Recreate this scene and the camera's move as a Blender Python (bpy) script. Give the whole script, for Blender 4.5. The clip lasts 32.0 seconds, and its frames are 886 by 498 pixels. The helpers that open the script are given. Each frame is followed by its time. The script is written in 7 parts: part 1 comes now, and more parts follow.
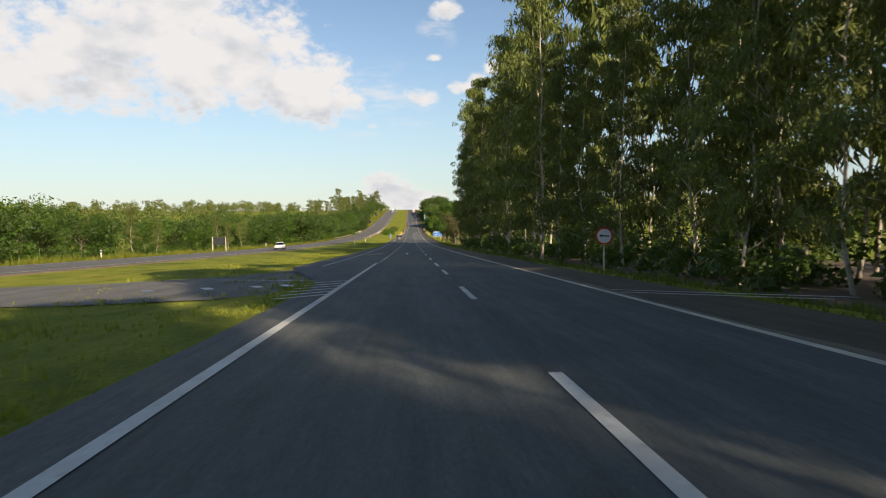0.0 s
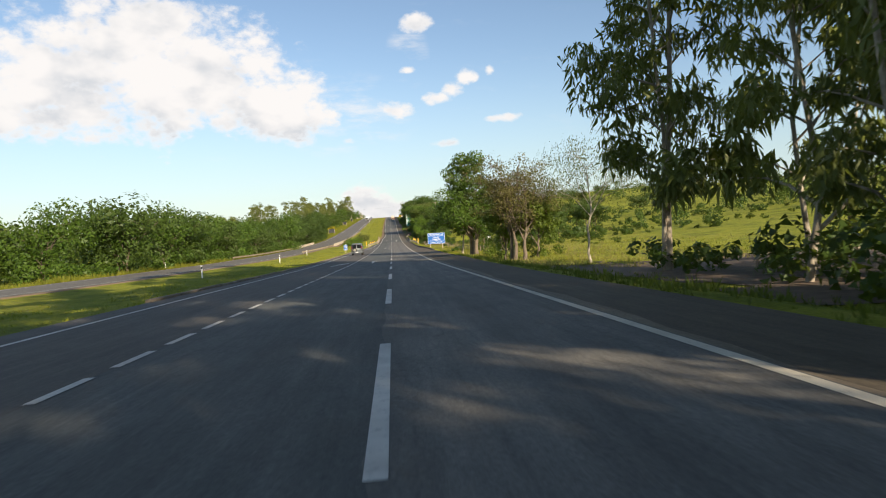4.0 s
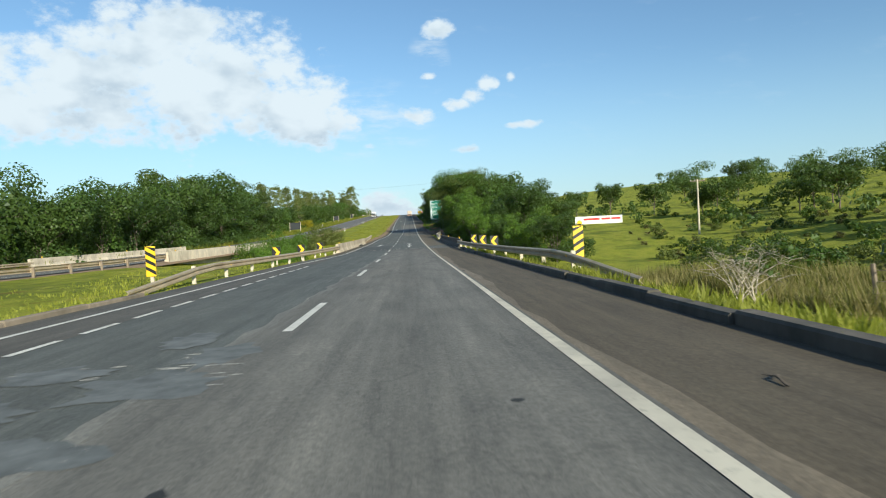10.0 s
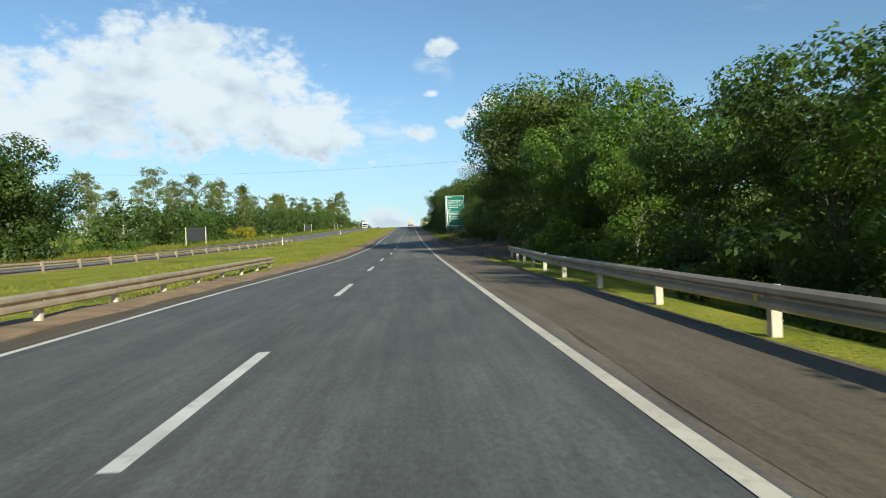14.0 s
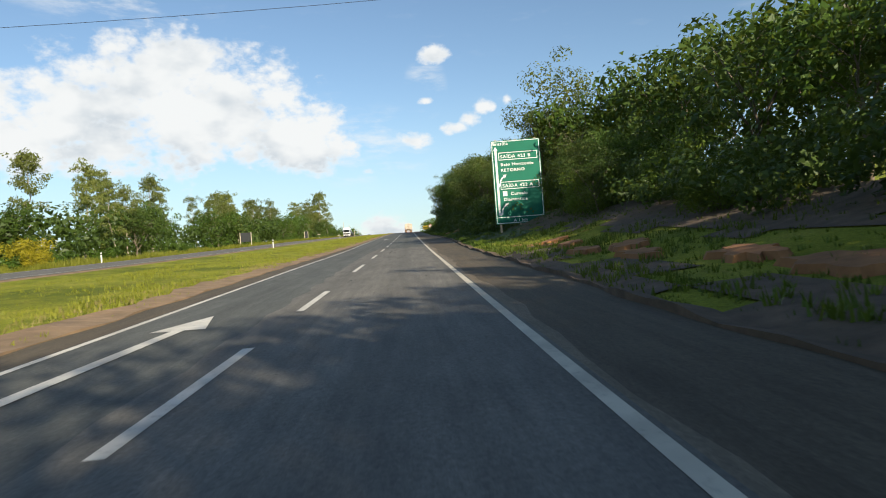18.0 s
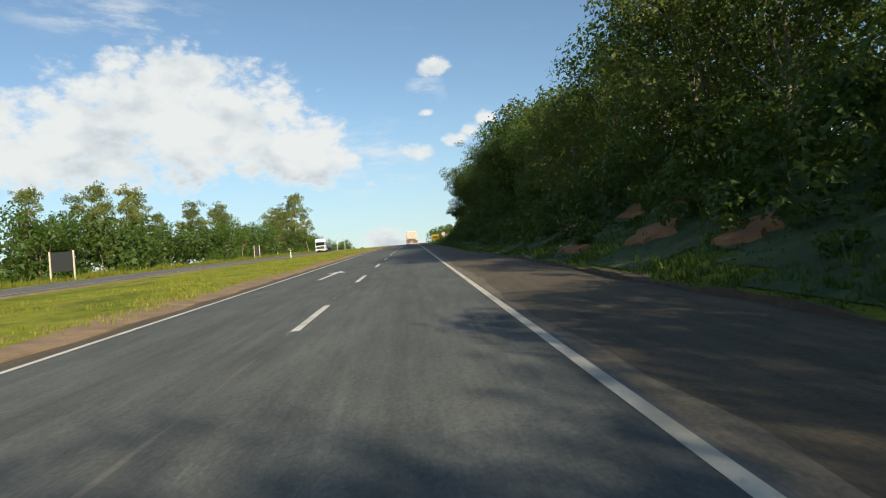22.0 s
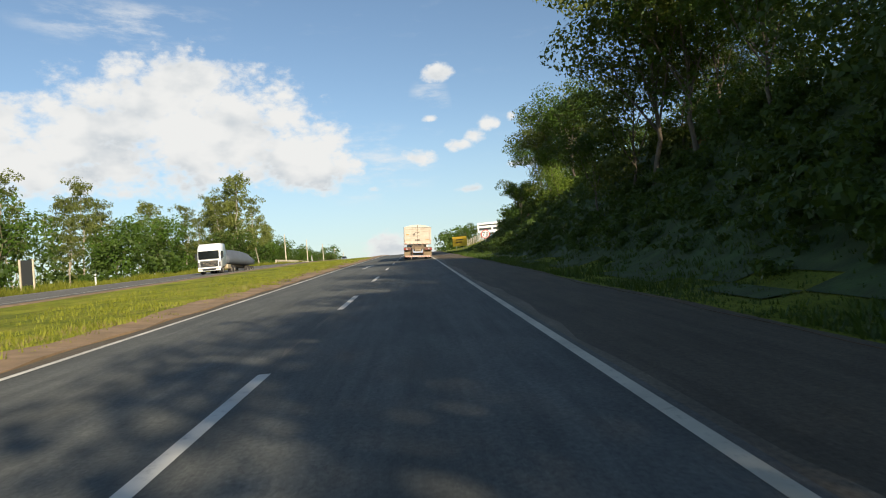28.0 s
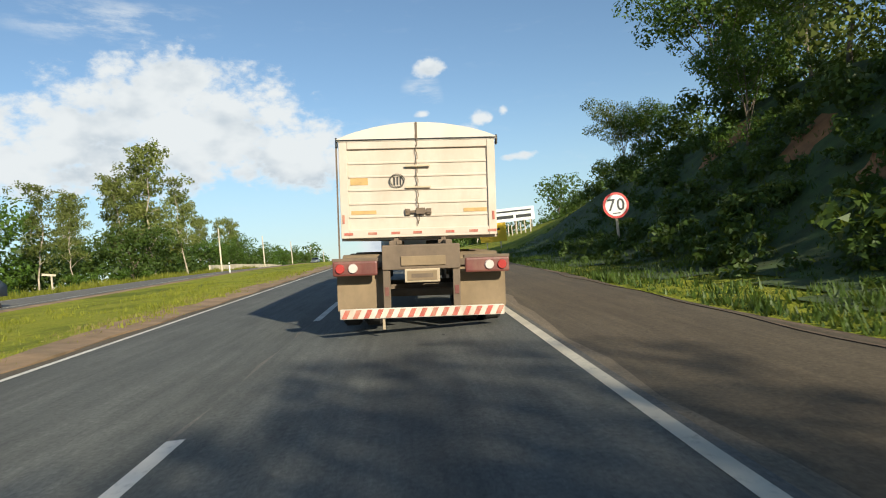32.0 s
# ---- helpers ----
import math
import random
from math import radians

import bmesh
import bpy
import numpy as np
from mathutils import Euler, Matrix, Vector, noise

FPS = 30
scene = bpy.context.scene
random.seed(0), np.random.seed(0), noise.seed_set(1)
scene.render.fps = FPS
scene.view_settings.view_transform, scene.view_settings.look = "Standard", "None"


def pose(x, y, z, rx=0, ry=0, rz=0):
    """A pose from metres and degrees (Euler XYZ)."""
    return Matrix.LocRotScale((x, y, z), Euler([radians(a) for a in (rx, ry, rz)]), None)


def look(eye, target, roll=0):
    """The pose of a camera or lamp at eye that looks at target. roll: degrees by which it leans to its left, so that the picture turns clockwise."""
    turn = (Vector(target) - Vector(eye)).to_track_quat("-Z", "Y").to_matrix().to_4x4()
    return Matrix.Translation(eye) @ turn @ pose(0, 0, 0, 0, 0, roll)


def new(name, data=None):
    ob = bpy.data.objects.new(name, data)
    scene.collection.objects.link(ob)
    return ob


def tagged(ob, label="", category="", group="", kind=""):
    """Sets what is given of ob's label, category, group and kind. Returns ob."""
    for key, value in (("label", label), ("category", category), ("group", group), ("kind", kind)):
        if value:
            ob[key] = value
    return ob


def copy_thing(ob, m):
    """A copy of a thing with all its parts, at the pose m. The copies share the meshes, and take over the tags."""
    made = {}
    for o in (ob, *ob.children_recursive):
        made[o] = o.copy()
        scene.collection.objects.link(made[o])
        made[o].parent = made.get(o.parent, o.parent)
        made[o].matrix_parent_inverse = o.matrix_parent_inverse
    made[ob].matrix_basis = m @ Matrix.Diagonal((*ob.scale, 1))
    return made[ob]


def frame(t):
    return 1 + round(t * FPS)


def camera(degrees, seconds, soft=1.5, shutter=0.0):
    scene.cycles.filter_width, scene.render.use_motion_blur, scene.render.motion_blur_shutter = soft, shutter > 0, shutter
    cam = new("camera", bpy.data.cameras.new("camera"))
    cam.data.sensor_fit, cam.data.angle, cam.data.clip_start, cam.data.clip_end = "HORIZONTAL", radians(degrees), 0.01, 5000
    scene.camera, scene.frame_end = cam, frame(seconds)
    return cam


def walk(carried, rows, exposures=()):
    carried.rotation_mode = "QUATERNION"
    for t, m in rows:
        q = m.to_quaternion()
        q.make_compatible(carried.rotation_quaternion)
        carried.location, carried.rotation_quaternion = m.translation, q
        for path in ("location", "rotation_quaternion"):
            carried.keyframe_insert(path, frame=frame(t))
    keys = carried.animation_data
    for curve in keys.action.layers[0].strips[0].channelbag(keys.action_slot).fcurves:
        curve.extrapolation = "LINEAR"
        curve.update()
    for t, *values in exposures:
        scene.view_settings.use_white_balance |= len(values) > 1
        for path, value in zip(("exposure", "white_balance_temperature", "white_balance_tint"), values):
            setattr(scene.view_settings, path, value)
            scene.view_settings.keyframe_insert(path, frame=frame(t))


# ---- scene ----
cam = camera(68.1, 32.0, soft=1.05, shutter=0.07)
ROWS = [
    (0, pose(-1.48, 0.00, 1.40, 87.07, 0.74, -2.85)),
    (0.5, pose(-1.50, 16.05, 0.77, 87.41, 0.66, -2.53)),
    (1, pose(-1.53, 32.05, 0.15, 87.63, 0.67, -2.58)),
    (1.5, pose(-1.56, 48.02, -0.45, 86.87, -0.03, -3.01)),
    (2, pose(-1.54, 63.95, -1.04, 87.30, -0.06, -3.54)),
    (2.5, pose(-1.32, 79.84, -1.61, 87.29, 0.17, -3.86)),
    (3.5, pose(-0.35, 111.37, -2.75, 87.67, 2.24, -4.26)),
    (4.5, pose(0.69, 142.26, -3.75, 88.05, 4.32, -4.67)),
    (5, pose(1.12, 157.33, -4.19, 87.49, 3.65, -4.41)),
    (5.5, pose(1.42, 172.11, -4.60, 87.34, 2.84, -3.85)),
    (6, pose(1.64, 186.59, -4.96, 87.62, 4.04, -3.73)),
    (6.5, pose(1.81, 200.73, -5.28, 87.83, 3.49, -3.40)),
    (7, pose(1.92, 214.53, -5.56, 87.45, 4.48, -3.01)),
    (7.5, pose(1.95, 227.98, -5.80, 87.88, 3.62, -2.73)),
    (8, pose(1.95, 241.09, -6.00, 88.24, 3.79, -2.79)),
    (8.5, pose(1.96, 253.90, -6.17, 88.04, 3.42, -2.61)),
    (9, pose(1.97, 266.43, -6.32, 87.58, 3.15, -3.07)),
    (9.5, pose(1.96, 278.72, -6.44, 88.48, 2.42, -2.91)),
    (10, pose(1.92, 290.81, -6.54, 88.54, 2.88, -2.87)),
    (10.5, pose(1.89, 302.75, -6.61, 89.07, 2.85, -2.67)),
    (11, pose(1.85, 314.58, -6.66, 88.47, 3.26, -2.64)),
    (11.5, pose(1.83, 326.32, -6.68, 88.47, 3.49, -2.84)),
    (12, pose(1.82, 337.95, -6.67, 88.80, 3.52, -2.68)),
    (12.5, pose(1.81, 349.42, -6.64, 89.39, 2.20, -2.69)),
    (13, pose(1.81, 360.68, -6.57, 90.10, 2.32, -2.71)),
    (13.5, pose(1.83, 371.73, -6.47, 90.09, 2.04, -2.78)),
    (14.5, pose(1.89, 393.29, -6.18, 89.87, 2.66, -2.78)),
    (15.5, pose(1.94, 414.38, -5.78, 89.65, 3.28, -2.78)),
    (16, pose(1.98, 424.84, -5.54, 89.13, 2.54, -3.07)),
    (16.5, pose(2.04, 435.28, -5.26, 90.30, 3.56, -3.00)),
    (17, pose(2.11, 445.73, -4.96, 90.63, 3.72, -3.24)),
    (17.5, pose(2.17, 456.16, -4.62, 90.86, 3.90, -3.04)),
    (18, pose(2.18, 466.56, -4.27, 90.55, 4.25, -2.82)),
    (18.5, pose(2.13, 476.90, -3.89, 90.97, 3.63, -2.55)),
    (19, pose(2.08, 487.13, -3.50, 91.13, 3.40, -2.38)),
    (19.5, pose(2.06, 497.21, -3.10, 90.90, 3.81, -2.48)),
    (20, pose(2.06, 507.08, -2.69, 90.94, 4.65, -2.72)),
    (20.5, pose(2.05, 516.71, -2.29, 91.08, 3.90, -2.69)),
    (21, pose(2.05, 526.07, -1.89, 91.47, 4.85, -2.67)),
    (21.5, pose(2.04, 535.16, -1.49, 91.56, 5.18, -2.56)),
    (22, pose(2.04, 543.99, -1.10, 91.51, 5.21, -2.53)),
    (22.5, pose(2.03, 552.57, -0.71, 91.52, 5.25, -2.53)),
    (23, pose(2.03, 560.93, -0.33, 91.53, 5.59, -2.41)),
    (23.5, pose(2.01, 569.08, 0.05, 91.84, 5.87, -2.49)),
    (24, pose(1.99, 577.03, 0.42, 91.82, 5.46, -2.44)),
    (24.5, pose(1.97, 584.79, 0.78, 92.24, 5.11, -2.30)),
    (25, pose(1.95, 592.37, 1.13, 92.40, 5.05, -2.22)),
    (25.5, pose(1.93, 599.76, 1.48, 91.90, 5.13, -2.35)),
    (26.5, pose(1.90, 614.04, 2.14, 91.80, 5.20, -2.34)),
    (27.5, pose(1.87, 627.69, 2.76, 91.70, 5.26, -2.32)),
    (28, pose(1.85, 634.30, 3.06, 92.04, 4.99, -2.27)),
    (28.5, pose(1.82, 640.77, 3.35, 91.68, 4.93, -2.20)),
    (29, pose(1.82, 647.14, 3.63, 91.76, 5.16, -2.30)),
    (29.5, pose(1.84, 653.44, 3.92, 91.84, 5.50, -2.75)),
    (30, pose(1.89, 659.71, 4.20, 91.63, 5.60, -3.04)),
    (30.5, pose(1.93, 666.01, 4.49, 91.79, 5.08, -3.14)),
    (31, pose(1.96, 672.39, 4.78, 91.35, 5.10, -3.16)),
    (31.5, pose(1.98, 678.88, 5.08, 91.93, 5.73, -2.94)),
    (32, pose(1.98, 685.49, 5.38, 91.60, 5.93, -2.72)),
]
walk(cam, ROWS, exposures=[(0.0, 0.57, 6820, 12), (1.0, 0.67, 6850, 12), (6.0, 0.74, 6800, 10), (7.0, 0.62, 6150, 3), (8.5, 0.60, 5800, 0), (13.5, 0.60, 5800, 0), (16.0, 0.53, 6500, 7),
                           (17.0, 0.57, 6430, 5), (18.0, 0.70, 6500, 7), (19.5, 0.57, 6450, 6), (20.0, 0.56, 6300, 3), (21.0, 0.53, 6200, 2), (22.0, 0.57, 6480, 5), (23.0, 0.57, 6680, 7), (24.0, 0.57, 6420, 5), (26.5, 0.58, 6650, 7), (31.0, 0.60, 6650, 8), (32.0, 0.58, 6300, 5)])

# ---- sky and sun ----
SUN_EL, SUN_AZ = 22.4, 152.5     # degrees; azimuth clockwise from straight ahead
world = bpy.data.worlds.new("sky")
scene.world = world
world.use_nodes = True
WT = world.node_tree
WT.nodes.clear()


def wmath(op, a, b=None, c=None, clamp=False):
    n = WT.nodes.new("ShaderNodeMath")
    n.operation = op
    n.use_clamp = clamp
    for i, v in enumerate((a, b, c)):
        if v is None:
            continue
        if isinstance(v, (int, float)):
            n.inputs[i].default_value = v
        else:
            WT.links.new(v, n.inputs[i])
    return n.outputs[0]


def wlink(a, b):
    WT.links.new(a, b)


sky = WT.nodes.new("ShaderNodeTexSky")
sky.sky_type = "NISHITA"
sky.sun_disc = False
sky.sun_elevation = radians(SUN_EL)
sky.sun_rotation = radians(SUN_AZ)
sky.air_density, sky.dust_density, sky.ozone_density = 1.0, 0.2, 2.0
wco = WT.nodes.new("ShaderNodeTexCoord")
wsep = WT.nodes.new("ShaderNodeSeparateXYZ")
wlink(wco.outputs["Generated"], wsep.inputs[0])
W_AZ = wmath("MULTIPLY", wmath("ARCTAN2", wsep.outputs[0], wsep.outputs[1]), 57.29578)
W_EL = wmath("MULTIPLY", wmath("ARCSINE", wsep.outputs[2]), 57.29578)
wplane = WT.nodes.new("ShaderNodeCombineXYZ")
wlink(W_AZ, wplane.inputs[0])
wlink(wmath("MULTIPLY", W_EL, 1.5), wplane.inputs[1])


def wnoise(scale, detail, rough, off):
    m = WT.nodes.new("ShaderNodeVectorMath")
    m.operation = "ADD"
    wlink(wplane.outputs[0], m.inputs[0])
    m.inputs[1].default_value = (off, off * 0.7, off * 0.3)
    n = WT.nodes.new("ShaderNodeTexNoise")
    wlink(m.outputs[0], n.inputs["Vector"])
    n.inputs["Scale"].default_value = scale
    n.inputs["Detail"].default_value = detail
    n.inputs["Roughness"].default_value = rough
    return n.outputs["Fac"]


def puff(az, el, w, h):
    """A soft heap of cloud, 1 at its middle and 0 at its rim."""
    a = wmath("POWER", wmath("ABSOLUTE", wmath("DIVIDE", wmath("SUBTRACT", W_AZ, az), w)), 2.0)
    b = wmath("POWER", wmath("ABSOLUTE", wmath("DIVIDE", wmath("SUBTRACT", W_EL, el), h)), 2.0)
    return wmath("SUBTRACT", 1.0, wmath("ADD", a, b))


def wrange(value, a, b, lo=0.0, hi=1.0):
    n = WT.nodes.new("ShaderNodeMapRange")
    n.interpolation_type = "SMOOTHSTEP"
    for key, v in (("From Min", a), ("From Max", b), ("To Min", lo), ("To Max", hi)):
        n.inputs[key].default_value = v
    wlink(value, n.inputs["Value"])
    return n.outputs[0]


def wbillow(scale, off):
    """Rounded cells, like the heads of a cumulus: about -0.5 to 0.5."""
    warp = WT.nodes.new("ShaderNodeTexNoise")
    wlink(wplane.outputs[0], warp.inputs["Vector"])
    warp.inputs["Scale"].default_value, warp.inputs["Detail"].default_value = scale * 1.3, 3.0
    amp = WT.nodes.new("ShaderNodeVectorMath")
    amp.operation = "MULTIPLY_ADD"
    wlink(warp.outputs["Color"], amp.inputs[0])
    amp.inputs[1].default_value = (0.9 / scale, 0.9 / scale, 0)
    wlink(wplane.outputs[0], amp.inputs[2])
    v = WT.nodes.new("ShaderNodeTexVoronoi")
    v.feature, v.voronoi_dimensions = "SMOOTH_F1", "2D"
    wlink(amp.outputs[0], v.inputs["Vector"])
    v.inputs["Scale"].default_value, v.inputs["Smoothness"].default_value = scale, 0.35
    return wmath("SUBTRACT", 0.42, v.outputs["Distance"])


# the great cumulus with its flat base, and the small clouds ahead: azimuth, elevation, half width, half height
HEAPS = [(-20.0, 13.2, 10.5, 6.0), (-26.0, 12.6, 6.0, 4.6), (-14.0, 13.2, 8.0, 5.2), (-9.5, 11.6, 5.2, 3.6), (-30.0, 10.8, 4.5, 3.6), (-19.0, 17.2, 6.0, 2.4),
         (-8.0, 9.6, 4.6, 2.2), (-33.0, 14.0, 5.0, 2.4), (-42.0, 12.0, 8.0, 6.0), (-54.0, 15.0, 9.0, 6.0),
         (3.4, 17.1, 1.7, 1.05), (2.2, 13.4, 0.9, 0.45), (1.0, 10.2, 1.9, 1.05), (4.6, 10.9, 1.5, 0.65), (6.1, 11.6, 1.3, 0.8), (7.3, 12.5, 1.2, 0.9),
         (9.4, 12.9, 0.6, 0.6), (10.0, 8.9, 2.1, 0.5), (5.2, 7.1, 1.8, 0.5), (-3.2, 7.7, 1.1, 0.4), (-2.0, 2.3, 2.6, 1.7), (0.6, 1.4, 3.0, 1.4)]
heap = None
for hp in HEAPS:
    v = puff(*hp)
    if hp[2] < 2.2 and hp[1] > 4:       # the small ones are thin
        v = wmath("SUBTRACT", v, 0.22)
    heap = v if heap is None else wmath("SMOOTH_MAX", heap, v, 0.25)
rag = wmath("MULTIPLY", wmath("SUBTRACT", wnoise(0.20, 6.0, 0.6, 3.0), 0.5), 1.5)
rag = wmath("ADD", rag, wmath("MULTIPLY", wbillow(0.30, 2.0), 0.75))
rag = wmath("ADD", rag, wmath("MULTIPLY", wbillow(0.85, 5.0), 0.45))
rag = wmath("ADD", rag, wmath("MULTIPLY", wmath("SUBTRACT", wnoise(1.6, 6.0, 0.62, 9.0), 0.5), 0.9))
dens = wmath("ADD", heap, rag)
cover = wrange(dens, -0.02, 0.80)
# thin streaks that trail off the cumulus, and a veil of high haze
wlong = WT.nodes.new("ShaderNodeCombineXYZ")
wlink(wmath("ADD", wmath("MULTIPLY", W_AZ, 0.16), wmath("MULTIPLY", W_EL, 0.10)), wlong.inputs[0])
wlink(wmath("MULTIPLY", W_EL, 0.55), wlong.inputs[1])
wst = WT.nodes.new("ShaderNodeTexNoise")
wlink(wlong.outputs[0], wst.inputs["Vector"])
wst.inputs["Scale"].default_value, wst.inputs["Detail"].default_value, wst.inputs["Roughness"].default_value = 1.0, 7.0, 0.62
trail = wmath("MAXIMUM", puff(-3.0, 9.8, 6.5, 4.0), wmath("MAXIMUM", puff(2.4, 14.6, 2.0, 3.0), puff(-22.0, 21.0, 9.0, 2.2)), clamp=True)
wisp = wmath("MULTIPLY", wrange(wst.outputs["Fac"], 0.44, 0.72, 0.0, 0.75), trail)
veil = wrange(wst.outputs["Fac"], 0.55, 0.85, 0.0, 0.14)
cover_all = wmath("MAXIMUM", cover, wmath("MAXIMUM", wisp, veil))
haze = wrange(W_EL, -1.0, 15.0, 0.62, 0.0)
# cloud light: bright heads, soft grey folds, blue-grey base
fold = wrange(wmath("ADD", wnoise(0.17, 4.0, 0.5, 31.0), wmath("MULTIPLY", wbillow(0.30, 2.0), -0.25)), 0.44, 0.72, 0.0, 0.62)
base = wmath("MULTIPLY", wrange(wmath("ADD", W_EL, wmath("MULTIPLY", wmath("SUBTRACT", wnoise(0.16, 5.0, 0.55, 14.0), 0.5), 6.0)), 6.6, 9.6, 0.85, 0.0), wrange(W_EL, 3.5, 6.0))
shade = wmath("MULTIPLY", wmath("ADD", fold, base), wrange(dens, 0.3, 1.0), clamp=True)
cmix = WT.nodes.new("ShaderNodeMix")
cmix.data_type = "RGBA"
cmix.inputs["A"].default_value = (0.98, 0.985, 1.0, 1)
cmix.inputs["B"].default_value = (0.47, 0.56, 0.67, 1)
wlink(shade, cmix.inputs["Factor"])
bg_sky = WT.nodes.new("ShaderNodeBackground")
bg_sky.inputs["Strength"].default_value = 0.088
wlink(sky.outputs[0], bg_sky.inputs["Color"])
bg_haze = WT.nodes.new("ShaderNodeBackground")
bg_haze.inputs["Strength"].default_value = 0.50
bg_haze.inputs["Color"].default_value = (0.60, 0.80, 0.96, 1)
bg_cloud = WT.nodes.new("ShaderNodeBackground")
bg_cloud.inputs["Strength"].default_value = 0.58
wlink(cmix.outputs["Result"], bg_cloud.inputs["Color"])
whaze = WT.nodes.new("ShaderNodeMixShader")
wlink(haze, whaze.inputs["Fac"])
wlink(bg_sky.outputs[0], whaze.inputs[1])
wlink(bg_haze.outputs[0], whaze.inputs[2])
wmixs = WT.nodes.new("ShaderNodeMixShader")
wlink(cover_all, wmixs.inputs["Fac"])
wlink(whaze.outputs[0], wmixs.inputs[1])
wlink(bg_cloud.outputs[0], wmixs.inputs[2])
wout = WT.nodes.new("ShaderNodeOutputWorld")
wlink(wmixs.outputs[0], wout.inputs[0])

sun = new("sun", bpy.data.lights.new("sun", "SUN"))
sun.data.energy, sun.data.angle, sun.data.color = 5.0, radians(0.55), (1.0, 0.88, 0.70)
_sd = Vector((math.sin(radians(SUN_AZ)) * math.cos(radians(SUN_EL)), math.cos(radians(SUN_AZ)) * math.cos(radians(SUN_EL)), math.sin(radians(SUN_EL))))
sun.matrix_world = look(_sd * 100, (0, 0, 0))

# ---- materials ----
def nodes_of(name):
    m = bpy.data.materials.new(name)
    m.use_nodes = True
    nt = m.node_tree
    b = nt.nodes["Principled BSDF"]
    return m, nt, b


def add_noise(nt, scale, detail=4.0, rough=0.55, stretch=(1, 1, 1), coord="Object"):
    tc = nt.nodes.new("ShaderNodeNewGeometry") if coord == "World" else nt.nodes.new("ShaderNodeTexCoord")
    mp = nt.nodes.new("ShaderNodeMapping")
    mp.inputs["Scale"].default_value = stretch
    nt.links.new(tc.outputs["Position" if coord == "World" else coord], mp.inputs["Vector"])
    n = nt.nodes.new("ShaderNodeTexNoise")
    n.inputs["Scale"].default_value, n.inputs["Detail"].default_value, n.inputs["Roughness"].default_value = scale, detail, rough
    nt.links.new(mp.outputs[0], n.inputs["Vector"])
    return n.outputs["Fac"]


def ramp(nt, fac, stops):
    r = nt.nodes.new("ShaderNodeValToRGB")
    while len(r.color_ramp.elements) < len(stops):
        r.color_ramp.elements.new(0.5)
    for e, (p, c) in zip(r.color_ramp.elements, stops):
        e.position, e.color = p, (*c, 1)
    nt.links.new(fac, r.inputs[0])
    return r.outputs[0]


def blend(nt, fac, a, b, mode="MIX"):
    n = nt.nodes.new("ShaderNodeMix")
    n.data_type, n.blend_type = "RGBA", mode
    for key, v in (("Factor", fac), ("A", a), ("B", b)):
        if isinstance(v, (int, float)):
            n.inputs[key].default_value = v
        elif isinstance(v, tuple):
            n.inputs[key].default_value = (*v, 1)
        else:
            nt.links.new(v, n.inputs[key])
    return n.outputs["Result"]


def bump(nt, bsdf, fac, strength, dist=0.02):
    n = nt.nodes.new("ShaderNodeBump")
    n.inputs["Strength"].default_value, n.inputs["Distance"].default_value = strength, dist
    nt.links.new(fac, n.inputs["Height"])
    nt.links.new(n.outputs[0], bsdf.inputs["Normal"])


